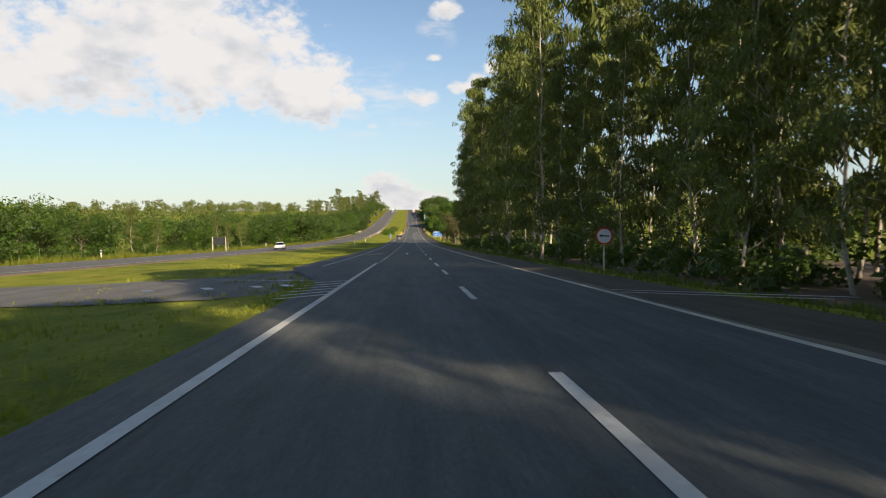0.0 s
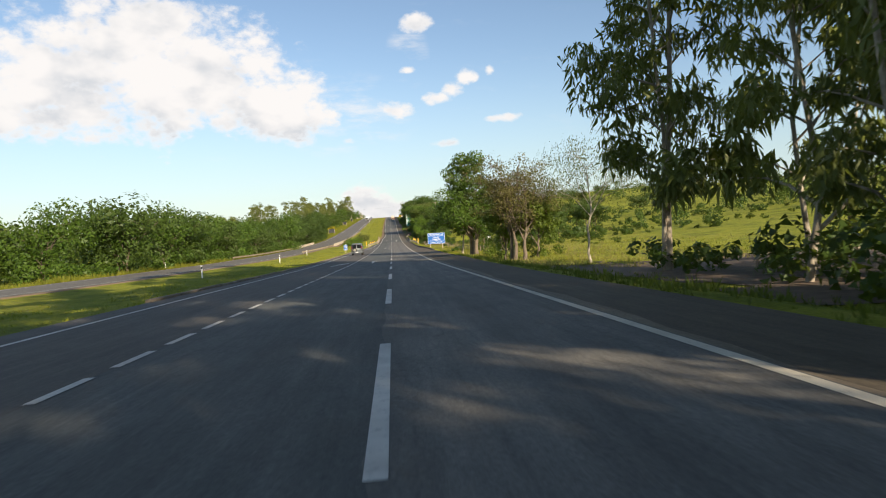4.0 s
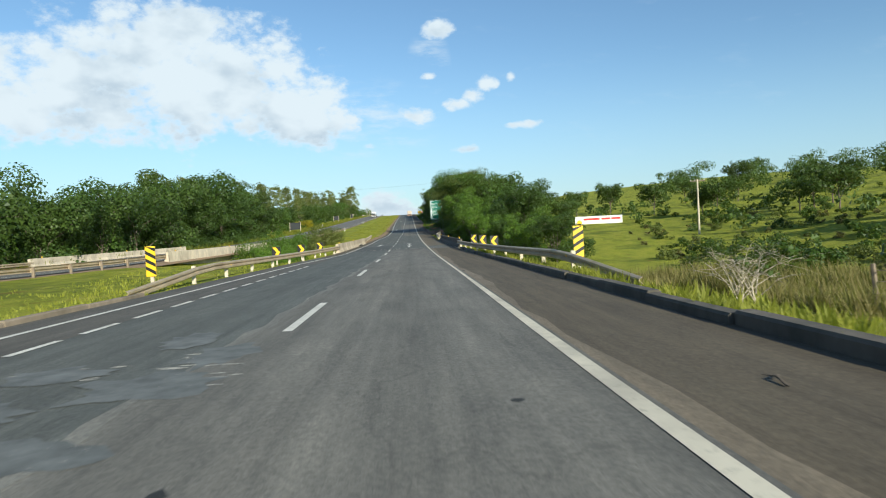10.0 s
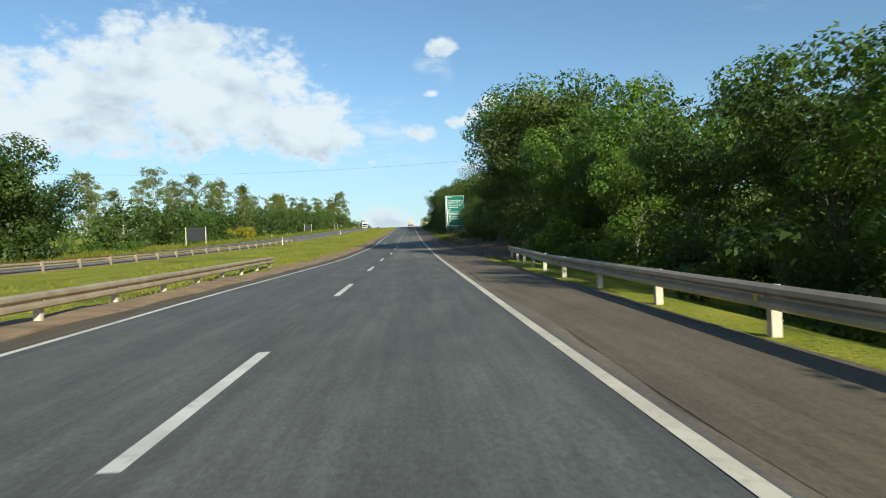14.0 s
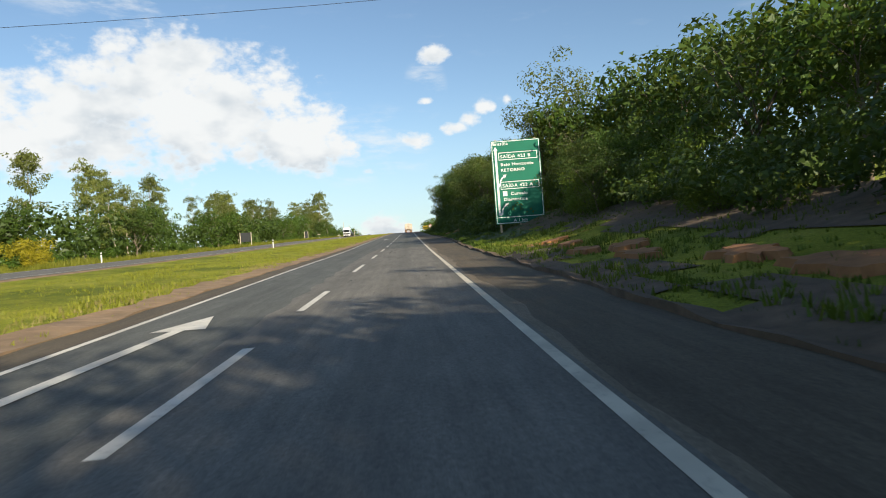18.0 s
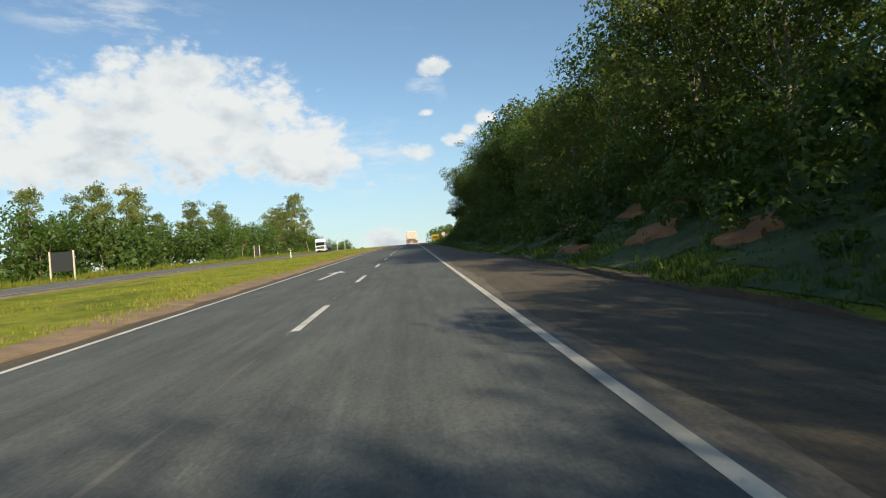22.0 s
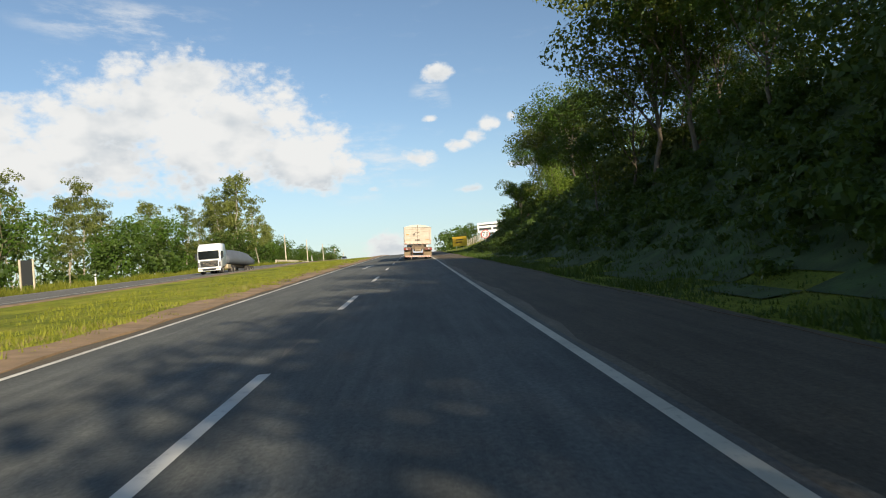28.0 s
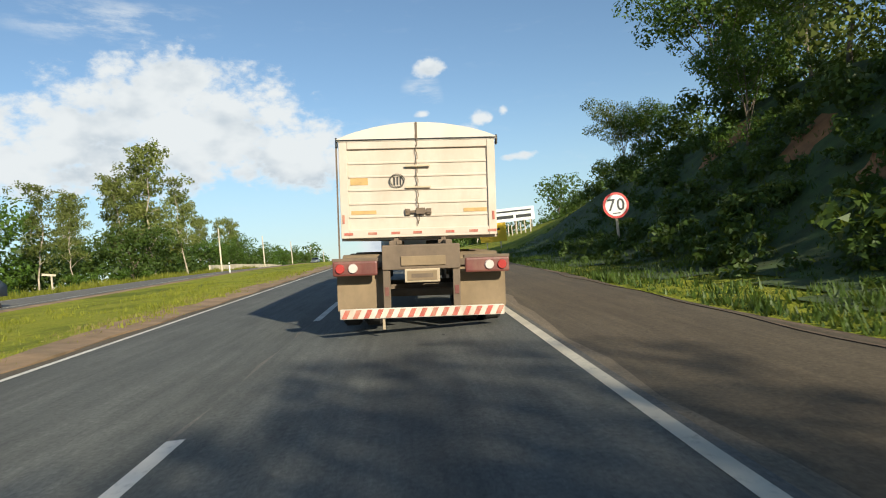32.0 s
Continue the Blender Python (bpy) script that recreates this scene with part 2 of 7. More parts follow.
def asphalt(name, dark, light, brown=(0.10, 0.075, 0.05), dirt=0.3, tracks=0.0, cracks=0.0):
    """Rolled asphalt: long streaks, blotches, stone chips, worn wheel tracks and fine cracks."""
    m, nt, b = nodes_of(name)
    big = add_noise(nt, 0.22, 5, 0.6, (1.6, 0.16, 1), "World")
    mid = add_noise(nt, 1.3, 6, 0.7, (1, 0.35, 1), "World")
    streak = add_noise(nt, 3.2, 5, 0.7, (1.5, 0.06, 1), "World")
    chips = add_noise(nt, 24, 4, 0.75, (1, 1, 1), "World")
    fine = add_noise(nt, 90, 3, 0.6, (1, 1, 1), "World")
    c = ramp(nt, mid, [(0.3, dark), (0.7, light)])
    c = blend(nt, ramp(nt, big, [(0.45, (0, 0, 0)), (0.75, (dirt, dirt, dirt))]), c, brown)
    c = blend(nt, 0.4, c, ramp(nt, streak, [(0.35, (0.3, 0.3, 0.3)), (0.65, (0.72, 0.71, 0.69))]), "OVERLAY")
    c = blend(nt, 0.6, c, ramp(nt, chips, [(0.33, (0.25, 0.25, 0.25)), (0.7, (0.8, 0.79, 0.77))]), "OVERLAY")
    c = blend(nt, 0.45, c, ramp(nt, fine, [(0.35, (0.3, 0.3, 0.3)), (0.75, (0.85, 0.85, 0.85))]), "OVERLAY")
    if tracks:
        g = nt.nodes.new("ShaderNodeNewGeometry")
        sx = nt.nodes.new("ShaderNodeSeparateXYZ")
        nt.links.new(g.outputs["Position"], sx.inputs[0])
        w = nt.nodes.new("ShaderNodeMath")
        w.operation = "MULTIPLY"
        nt.links.new(sx.outputs[0], w.inputs[0])
        w.inputs[1].default_value = 2 * math.pi / 1.8
        k = nt.nodes.new("ShaderNodeMath")
        k.operation = "COSINE"
        nt.links.new(w.outputs[0], k.inputs[0])
        c = blend(nt, ramp(nt, k.outputs[0], [(0.0, (0, 0, 0)), (1.0, (tracks,) * 3)]), c, tuple(v * 0.55 for v in dark))
    if cracks:
        g = nt.nodes.new("ShaderNodeNewGeometry")
        mp = nt.nodes.new("ShaderNodeMapping")
        mp.inputs["Scale"].default_value = (0.5, 0.22, 1)
        nt.links.new(g.outputs["Position"], mp.inputs["Vector"])
        warp = nt.nodes.new("ShaderNodeVectorMath")
        warp.operation = "ADD"
        nz = nt.nodes.new("ShaderNodeTexNoise")
        nz.inputs["Scale"].default_value, nz.inputs["Detail"].default_value = 2.0, 5.0
        nt.links.new(mp.outputs[0], nz.inputs["Vector"])
        nt.links.new(mp.outputs[0], warp.inputs[0])
        nt.links.new(nz.outputs["Color"], warp.inputs[1])
        v = nt.nodes.new("ShaderNodeTexVoronoi")
        v.feature = "DISTANCE_TO_EDGE"
        v.inputs["Scale"].default_value = 1.0
        nt.links.new(warp.outputs[0], v.inputs["Vector"])
        zone = add_noise(nt, 0.10, 3, 0.5, (1, 0.5, 1), "World")
        edge = ramp(nt, v.outputs["Distance"], [(0.0, (cracks,) * 3), (0.014, (0, 0, 0))])
        edge = blend(nt, 1.0, edge, ramp(nt, zone, [(0.50, (0, 0, 0)), (0.60, (1, 1, 1))]), "MULTIPLY")
        c = blend(nt, edge, c, tuple(v2 * 0.35 for v2 in dark))
    nt.links.new(c, b.inputs["Base Color"])
    b.inputs["Roughness"].default_value = 0.82
    b.inputs["Specular IOR Level"].default_value = 0.3
    bump(nt, b, chips, 0.5, 0.008)
    return m


def plain(name, color, rough=0.6, metal=0.0, vary=0.12, scale=6.0, bumpy=0.0, dirt=None, dirt_amount=0.5):
    m, nt, b = nodes_of(name)
    n1 = add_noise(nt, scale, 5, 0.6)
    n2 = add_noise(nt, scale * 9, 3, 0.6)
    lo = tuple(c * (1 - vary) for c in color)
    hi = tuple(min(1, c * (1 + vary)) for c in color)
    c = ramp(nt, n1, [(0.3, lo), (0.7, hi)])
    if dirt:
        k = add_noise(nt, scale * 0.6, 6, 0.7, (1, 1, 0.5))
        c = blend(nt, ramp(nt, k, [(0.42, (0, 0, 0)), (0.72, (dirt_amount,) * 3)]), c, dirt)
    nt.links.new(c, b.inputs["Base Color"])
    b.inputs["Roughness"].default_value, b.inputs["Metallic"].default_value = rough, metal
    if bumpy:
        bump(nt, b, n2, bumpy, 0.01)
    return m


def leafy(name, dark, light, gloss=0.5, trans=0.22):
    m, nt, b = nodes_of(name)
    g = nt.nodes.new("ShaderNodeNewGeometry")
    oi = nt.nodes.new("ShaderNodeObjectInfo")
    c = ramp(nt, g.outputs["Random Per Island"], [(k, tuple(a + (q - a) * (0.12 + 0.62 * k) for a, q in zip(dark, light))) for k in (0.0, 0.5, 1.0)])
    c = blend(nt, ramp(nt, add_noise(nt, 0.9, 3, 0.6), [(0.35, (0.55, 0.55, 0.55)), (0.6, (0, 0, 0))]), c, dark)
    patch = add_noise(nt, 0.35, 3, 0.6)
    c = blend(nt, ramp(nt, patch, [(0.35, (0, 0, 0)), (0.7, (0.6, 0.6, 0.6))]), c, light)
    hs = nt.nodes.new("ShaderNodeHueSaturation")
    mr = nt.nodes.new("ShaderNodeMapRange")
    mr.inputs["To Min"].default_value, mr.inputs["To Max"].default_value = 0.75, 1.2
    nt.links.new(oi.outputs["Random"], mr.inputs["Value"])
    nt.links.new(mr.outputs[0], hs.inputs["Value"])
    nt.links.new(c, hs.inputs["Color"])
    nt.links.new(hs.outputs[0], b.inputs["Base Color"])
    b.inputs["Roughness"].default_value = gloss
    b.inputs["Specular IOR Level"].default_value = 0.25
    tr = nt.nodes.new("ShaderNodeBsdfTranslucent")
    nt.links.new(blend(nt, 0.6, hs.outputs[0], (0.35, 0.42, 0.04), "MIX"), tr.inputs["Color"])
    mx = nt.nodes.new("ShaderNodeMixShader")
    mx.inputs[0].default_value = trans
    nt.links.new(b.outputs[0], mx.inputs[1])
    nt.links.new(tr.outputs[0], mx.inputs[2])
    nt.links.new(mx.outputs[0], nt.nodes["Material Output"].inputs[0])
    return m


def ground_material():
    m, nt, b = nodes_of("grassy_ground")
    n1 = add_noise(nt, 0.05, 5, 0.6, (1, 0.6, 1), "World")
    n2 = add_noise(nt, 0.7, 6, 0.7, (1, 0.5, 1), "World")
    n3 = add_noise(nt, 14, 4, 0.7, (1, 1, 1), "World")
    c = ramp(nt, n2, [(0.28, (0.11, 0.135, 0.015)), (0.5, (0.235, 0.25, 0.028)), (0.75, (0.35, 0.31, 0.06))])
    c = blend(nt, ramp(nt, n1, [(0.4, (0, 0, 0)), (0.7, (0.6, 0.6, 0.6))]), c, (0.24, 0.25, 0.032))
    c = blend(nt, 0.7, c, ramp(nt, n3, [(0.3, (0.25, 0.25, 0.25)), (0.7, (0.8, 0.8, 0.8))]), "OVERLAY")
    weed = add_noise(nt, 0.16, 6, 0.7, (1, 0.7, 1), "World")
    c = blend(nt, ramp(nt, weed, [(0.50, (0, 0, 0)), (0.64, (0.65, 0.65, 0.65))]), c, (0.065, 0.095, 0.018))
    soil = add_noise(nt, 0.33, 6, 0.75, (1, 0.6, 1), "World")
    c = blend(nt, ramp(nt, soil, [(0.60, (0, 0, 0)), (0.72, (0.7, 0.7, 0.7))]), c, (0.20, 0.085, 0.035))
    nt.links.new(c, b.inputs["Base Color"])
    b.inputs["Roughness"].default_value = 0.95
    b.inputs["Specular IOR Level"].default_value = 0.1
    bump(nt, b, n3, 0.8, 0.08)
    return m


def paint_material(name, color, wear=0.35):
    m, nt, b = nodes_of(name)
    n1 = add_noise(nt, 9, 6, 0.75, (1, 1, 1), "World")
    n2 = add_noise(nt, 0.9, 4, 0.6, (1, 1, 1), "World")
    c = ramp(nt, n1, [(0.25, tuple(v * 0.45 for v in color)), (0.45, color), (1.0, color)])
    c = blend(nt, ramp(nt, n2, [(0.4, (0, 0, 0)), (0.75, (wear,) * 3)]), c, (0.16, 0.14, 0.11))
    nt.links.new(c, b.inputs["Base Color"])
    b.inputs["Roughness"].default_value = 0.7
    return m


M = {}
M["road_dark"] = asphalt("dark_asphalt", (0.083, 0.086, 0.079), (0.124, 0.128, 0.117), dirt=0.12, tracks=0.20, cracks=0.2)
M["road_old"] = asphalt("worn_asphalt", (0.122, 0.115, 0.102), (0.192, 0.180, 0.156), dirt=0.25, tracks=0.28, cracks=0.28)
M["shoulder"] = asphalt("shoulder_asphalt", (0.082, 0.066, 0.046), (0.116, 0.094, 0.064), (0.110, 0.080, 0.048), 0.4, 0.0, 0.25)
M["turning"] = asphalt("brownish_asphalt", (0.082, 0.076, 0.066), (0.120, 0.110, 0.095), (0.13, 0.105, 0.08), 0.3, 0.1, 0.2)
M["paint"] = paint_material("white_road_paint", (0.68, 0.645, 0.565), 0.45)
M["ground"] = ground_material()
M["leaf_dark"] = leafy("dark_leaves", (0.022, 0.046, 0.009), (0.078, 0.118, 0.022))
M["leaf_deep"] = leafy("deep_green_leaves", (0.018, 0.040, 0.009), (0.062, 0.102, 0.018), 0.5, 0.25)
M["leaf_mid"] = leafy("green_leaves", (0.025, 0.060, 0.008), (0.085, 0.140, 0.018))
M["leaf_bright"] = leafy("bright_green_leaves", (0.042, 0.095, 0.010), (0.150, 0.240, 0.030), 0.5, 0.3)
M["leaf_olive"] = leafy("olive_leaves", (0.045, 0.062, 0.014), (0.150, 0.170, 0.040), 0.5, 0.28)
M["leaf_gum"] = leafy("gum_leaves", (0.058, 0.080, 0.020), (0.190, 0.205, 0.050), 0.5, 0.22)
M["leaf_dry"] = leafy("dry_twigs", (0.05, 0.045, 0.017), (0.15, 0.13, 0.042))
M["leaf_yellow"] = leafy("yellow_flowers", (0.16, 0.15, 0.015), (0.45, 0.36, 0.02), 0.6, 0.4)
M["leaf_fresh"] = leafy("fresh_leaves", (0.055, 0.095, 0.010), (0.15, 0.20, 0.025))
# darker copy of the grass green below, with shade mixed into the colour
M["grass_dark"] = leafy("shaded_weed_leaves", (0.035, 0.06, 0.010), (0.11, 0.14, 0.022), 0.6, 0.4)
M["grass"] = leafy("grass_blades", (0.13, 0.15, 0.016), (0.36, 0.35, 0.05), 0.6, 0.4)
M["grass_dry"] = leafy("dry_grass_blades", (0.16, 0.13, 0.045), (0.30, 0.25, 0.10), 0.7, 0.35)
M["bark_pale"] = plain("pale_bark", (0.42, 0.36, 0.27), 0.85, 0, 0.3, 3.0, 0.4, (0.13, 0.09, 0.06), 0.8)
M["bark"] = plain("brown_bark", (0.16, 0.125, 0.09), 0.9, 0, 0.3, 4.0, 0.6, (0.07, 0.05, 0.035), 0.6)
M["concrete"] = plain("stained_concrete", (0.60, 0.51, 0.38), 0.9, 0, 0.15, 1.2, 0.35, (0.18, 0.145, 0.11), 0.65)
M["steel"] = plain("dull_galvanised_steel", (0.47, 0.38, 0.26), 0.55, 0.4, 0.15, 2.0, 0.1, (0.22, 0.14, 0.08), 0.5)
M["white"] = plain("white_enamel", (0.78, 0.77, 0.73), 0.5, 0, 0.06, 3.0, 0.0, (0.45, 0.38, 0.28), 0.35)
M["post"] = plain("whitewashed_post", (0.56, 0.48, 0.36), 0.8, 0, 0.12, 5.0, 0.2, (0.32, 0.26, 0.18), 0.5)
M["black"] = plain("black_plastic", (0.014, 0.014, 0.015), 0.5)
M["sign_back"] = plain("dark_sign_back", (0.018, 0.020, 0.022), 0.6)
M["blue"] = plain("blue_sheeting", (0.005, 0.100, 0.36), 0.75, 0, 0.05, 2.0)
M["green"] = plain("green_sheeting", (0.003, 0.125, 0.075), 0.8, 0, 0.06, 1.5)
M["yellow"] = plain("yellow_sheeting", (0.80, 0.48, 0.015), 0.45, 0, 0.06, 3.0)
M["red"] = plain("red_sheeting", (0.55, 0.03, 0.025), 0.45, 0, 0.08, 3.0)
M["letter"] = plain("white_sheeting", (0.70, 0.70, 0.68), 0.7, 0, 0.03, 3.0)
M["wood"] = plain("weathered_wood", (0.22, 0.17, 0.12), 0.9, 0, 0.25, 5.0, 0.4)
M["dust"] = asphalt("dusty_asphalt", (0.13, 0.105, 0.075), (0.20, 0.165, 0.12), (0.22, 0.17, 0.11), 0.6)
M["soil_pale"] = plain("pale_dry_soil", (0.25, 0.165, 0.095), 0.95, 0, 0.3, 1.5, 0.6, (0.13, 0.10, 0.05), 0.5)
M["litter"] = plain("soil_and_leaf_litter", (0.13, 0.085, 0.052), 0.95, 0, 0.35, 2.5, 0.7, (0.06, 0.05, 0.028), 0.7)
M["scrape"] = plain("scraped_pale_asphalt", (0.27, 0.26, 0.24), 0.9, 0, 0.25, 6.0, 0.3)
M["tar"] = plain("black_crack_sealant", (0.020, 0.020, 0.019), 0.85, 0, 0.3, 8.0, 0.3)
M["smear"] = plain("dull_scuffed_asphalt", (0.125, 0.130, 0.125), 0.9, 0, 0.35, 3.0, 0.3)
M["paint_cream"] = paint_material("dusty_cream_road_paint", (0.64, 0.575, 0.445), 0.5)
M["seam_dust"] = asphalt("gritty_asphalt", (0.145, 0.14, 0.125), (0.215, 0.205, 0.18), (0.20, 0.17, 0.13), 0.4)
M["sandy"] = asphalt("sandy_asphalt", (0.108, 0.086, 0.058), (0.150, 0.120, 0.080), (0.135, 0.100, 0.060), 0.45, 0.0, 0.1)
M["road_fresh"] = asphalt("fresh_dark_asphalt", (0.060, 0.062, 0.060), (0.088, 0.090, 0.086), dirt=0.1, tracks=0.1)
M["soil"] = plain("red_soil", (0.30, 0.135, 0.05), 0.95, 0, 0.3, 1.5, 0.6)

# ---- the lie of the road: height of the carriageway along its length ----
PROFILE = [(-600, 16.0), (-300, 10.2), (-100, 4.0), (0, 0.0), (64, -2.44), (127, -4.62), (187, -6.31), (241, -7.35), (291, -7.89), (338, -8.02),
           (383, -7.69), (425, -6.89), (467, -5.62), (507, -4.04), (544, -2.45), (577, -0.93), (607, 0.46), (634, 1.71), (660, 2.85),
           (686, 4.03), (720, 5.5), (760, 7.2), (800, 8.5), (850, 9.35), (900, 9.6), (960, 9.1), (1100, 5.0), (1500, -8.0), (6000, -8.0)]
PY = np.array([p[0] for p in PROFILE], float)
PZ = np.array([p[1] for p in PROFILE], float)
_gy = np.arange(-600, 6001, 2.0)
_gz = np.interp(_gy, PY, PZ)
_k = np.hanning(17)
_gz = np.convolve(np.pad(_gz, 8, "edge"), _k / _k.sum(), "valid")


def road_z(y):
    """Height of the carriageway at y."""
    return np.interp(y, _gy, _gz)


OPP_Y = [-600, 60, 160, 280, 480, 700, 900, 6000]
OPP_X = [-30.5, -30.5, -30.0, -25.5, -23.5, -22.5, -22.0, -22.0]
OPP_UP = [-0.25, -0.25, -0.25, 0.0, 0.42, 0.12, 0.1, 0.1]


def opp_x(y):
    return np.interp(y, OPP_Y, OPP_X)


def smooth(a, b, v):
    t = np.clip((v - a) / (b - a), 0, 1)
    return t * t * (3 - 2 * t)


def waves(x, y, s, seed=0.0):
    """A soft, uneven swell, about -1 to 1."""
    return (np.sin(x / s + 1.3 + seed) * np.cos(y / s * 0.8 + 0.4 + seed * 2) + 0.5 * np.sin(x / s * 2.1 - y / s * 1.7 + seed)
            + 0.35 * np.cos(x / s * 3.7 + y / s * 3.1 + seed * 3)) / 1.85


def ground_z(x, y):
    """Height of the bare ground."""
    x = np.asarray(x, float)
    y = np.asarray(y, float)
    r = road_z(y)
    z = r - 0.06 + 0 * x
    # right-hand side: verge, stream bed, pasture hill, cut bank
    dr = x - 6.0
    right = smooth(0, 1.5, dr)
    stream = np.exp(-((y - 355) / 34) ** 2)
    z = z - right * stream * smooth(0.8, 7, dr) * 2.6 * (1 - smooth(25, 60, dr))
    z = z - (1 - smooth(395, 440, y)) * smooth(0.6, 3.5, dr) * 0.45 * (1 - smooth(30, 70, dr))
    hill = smooth(20, 190, dr) * 10.5 * smooth(120, 260, y) * (1 - 0.35 * smooth(600, 900, y))
    hill = hill + smooth(150, 700, dr) * 12
    z = z + hill
    foot = np.interp(y, [-600, 560, 640, 700, 6000], [1.2, 1.2, 1.8, 3.0, 3.0])
    bank = np.interp(y, [-600, 425, 470, 540, 600, 650, 712, 745, 800, 6000], [0, 0, 1.6, 2.6, 4.2, 6.2, 6.0, 2.6, 0.8, 0.5])
    z = z + smooth(-0.3, 9.5, dr - foot) * bank * (1 - 0.3 * smooth(25, 70, dr)) * (1 + 0.12 * waves(x, y, 7.0, 5.0))
    z = z + right * smooth(1.0, 8, dr) * waves(x, y, 5.5) * 0.16
    z = z + smooth(0.1, 0.9, dr - 0.15 * np.clip((y - 500) / 6.0, 0, 7)) * 0.17 * smooth(432, 445, y) * (1 - smooth(575, 600, y))
    # left-hand side and median
    ox = opp_x(y)
    up = np.interp(y, OPP_Y, OPP_UP)
    dl = -4.6 - x
    z = z + smooth(0.5, 8, dl) * up + smooth(0.0, 0.35, dl) * 0.13 * smooth(395, 420, y) * (1 - smooth(5, 9, dl))
    med = smooth(0.6, 3, dl) * (1 - smooth(-3, -1, -(x - ox - 5.2)))
    z = z - med * 0.12 * (1 + waves(x, y, 4.0, 1.0) * 0.5)
    z = z - np.exp(-((y - 366) / 16) ** 2) * smooth(1.0, 3.5, dl) * (1 - smooth(-1.2, 0.4, -(x - ox - 5.6))) * 2.6
    far = ox - 6.0 - x
    z = z - np.exp(-((y - 366) / 22) ** 2) * smooth(0, 4, far) * 2.4
    z = z + smooth(2, 10, far) * waves(x, y, 9.0, 2.0) * 0.25 - smooth(1, 9, far) * 0.7 * (1 - smooth(420, 520, y))
    z = z + smooth(120, 700, far) * 12 * (1 + 0.3 * waves(x, y, 160.0, 3.0))
    # far off, everything settles to rolling country
    z = np.where(np.abs(x) > 60, z + smooth(60, 300, np.abs(x)) * 2.5 * waves(x, y, 90.0, 4.0), z)
    return z

# ---- helpers for meshes ----
def mesh_ob(name, verts, faces, mat, parent=None, label="", shade=False):
    """A mesh object out of vertex and face arrays."""
    me = bpy.data.meshes.new(name)
    me.from_pydata([tuple(v) for v in verts], [], [tuple(f) for f in faces])
    if shade:
        me.polygons.foreach_set("use_smooth", [True] * len(me.polygons))
    if mat:
        me.materials.append(mat)
    me.update()
    ob = new(name, me)
    if parent:
        ob.parent = parent
    if label:
        tagged(ob, label)
    return ob


def part(name, bm, mat, parent, label="", shade=False):
    """Links a bmesh as one mesh object under its thing."""
    me = bpy.data.meshes.new(name)
    bm.to_mesh(me)
    bm.free()
    if shade:
        me.polygons.foreach_set("use_smooth", [True] * len(me.polygons))
    me.materials.append(mat)
    ob = new(name, me)
    ob.parent = parent
    if label:
        tagged(ob, label)
    return ob


def thing(name, at, label, category, group="", turn=0.0, kind=""):
    e = new(name)
    e.empty_display_size = 0.3
    e.matrix_basis = pose(*at, 0, 0, turn)
    return tagged(e, label, category, group, kind)


def box(bm, x0, x1, y0, y1, z0, z1, bevel=0.0):
    r = bmesh.ops.create_cube(bm, size=1.0)
    bmesh.ops.scale(bm, vec=(x1 - x0, y1 - y0, z1 - z0), verts=r["verts"])
    bmesh.ops.translate(bm, vec=((x0 + x1) / 2, (y0 + y1) / 2, (z0 + z1) / 2), verts=r["verts"])
    if bevel:
        es = list({e for v in r["verts"] for e in v.link_edges})
        bmesh.ops.bevel(bm, geom=es, offset=bevel, segments=2, affect="EDGES", profile=0.6)
    return bm


def cyl(bm, r0, r1, length, m, seg=16, caps=True):
    """A cylinder from the origin along z, posed by m."""
    g = bmesh.ops.create_cone(bm, cap_ends=caps, segments=seg, radius1=r0, radius2=r1, depth=length)
    bmesh.ops.transform(bm, matrix=m @ Matrix.Translation((0, 0, length / 2)), verts=g["verts"])
    return bm


def boxes(*specs, bevel=0.01):
    bm = bmesh.new()
    for s in specs:
        box(bm, *s, bevel=bevel)
    return bm


def strip(name, x0, x1, y0, y1, up, mat, step=4.0, label="", category="road", thick=0.0, drop0=0.0, drop1=0.0):
    """A ribbon of surface that follows the road; x0 and x1 are numbers or functions of y."""
    ys = np.append(np.arange(y0, y1, step), y1)
    fx0 = x0 if callable(x0) else (lambda y: x0)
    fx1 = x1 if callable(x1) else (lambda y: x1)
    vs, fs = [], []
    for i, y in enumerate(ys):
        z = float(road_z(y)) + (up(y) if callable(up) else up)
        vs += [(fx0(y), y, z - drop0), (fx1(y), y, z - drop1)]
        if thick:
            vs += [(fx1(y), y, z - thick - drop1), (fx0(y), y, z - thick - drop0)]
    k = 4 if thick else 2
    for i in range(len(ys) - 1):
        a, b = i * k, (i + 1) * k
        if thick:
            for j in range(4):
                fs.append((a + j, a + (j + 1) % 4, b + (j + 1) % 4, b + j))
        else:
            fs.append((a, a + 1, b + 1, b))
    if thick:
        fs += [(3, 2, 1, 0), tuple(len(vs) - 4 + j for j in range(4))]
    ob = mesh_ob(name, vs, fs, mat)
    return tagged(ob, label, category, kind="structure") if label else ob


# ---- ground: one sheet out to the horizon ----
def spaced(near, far_end, growth, start):
    out = list(near)
    s = start
    while out[-1] < far_end:
        out.append(out[-1] + s)
        s *= growth
    return out


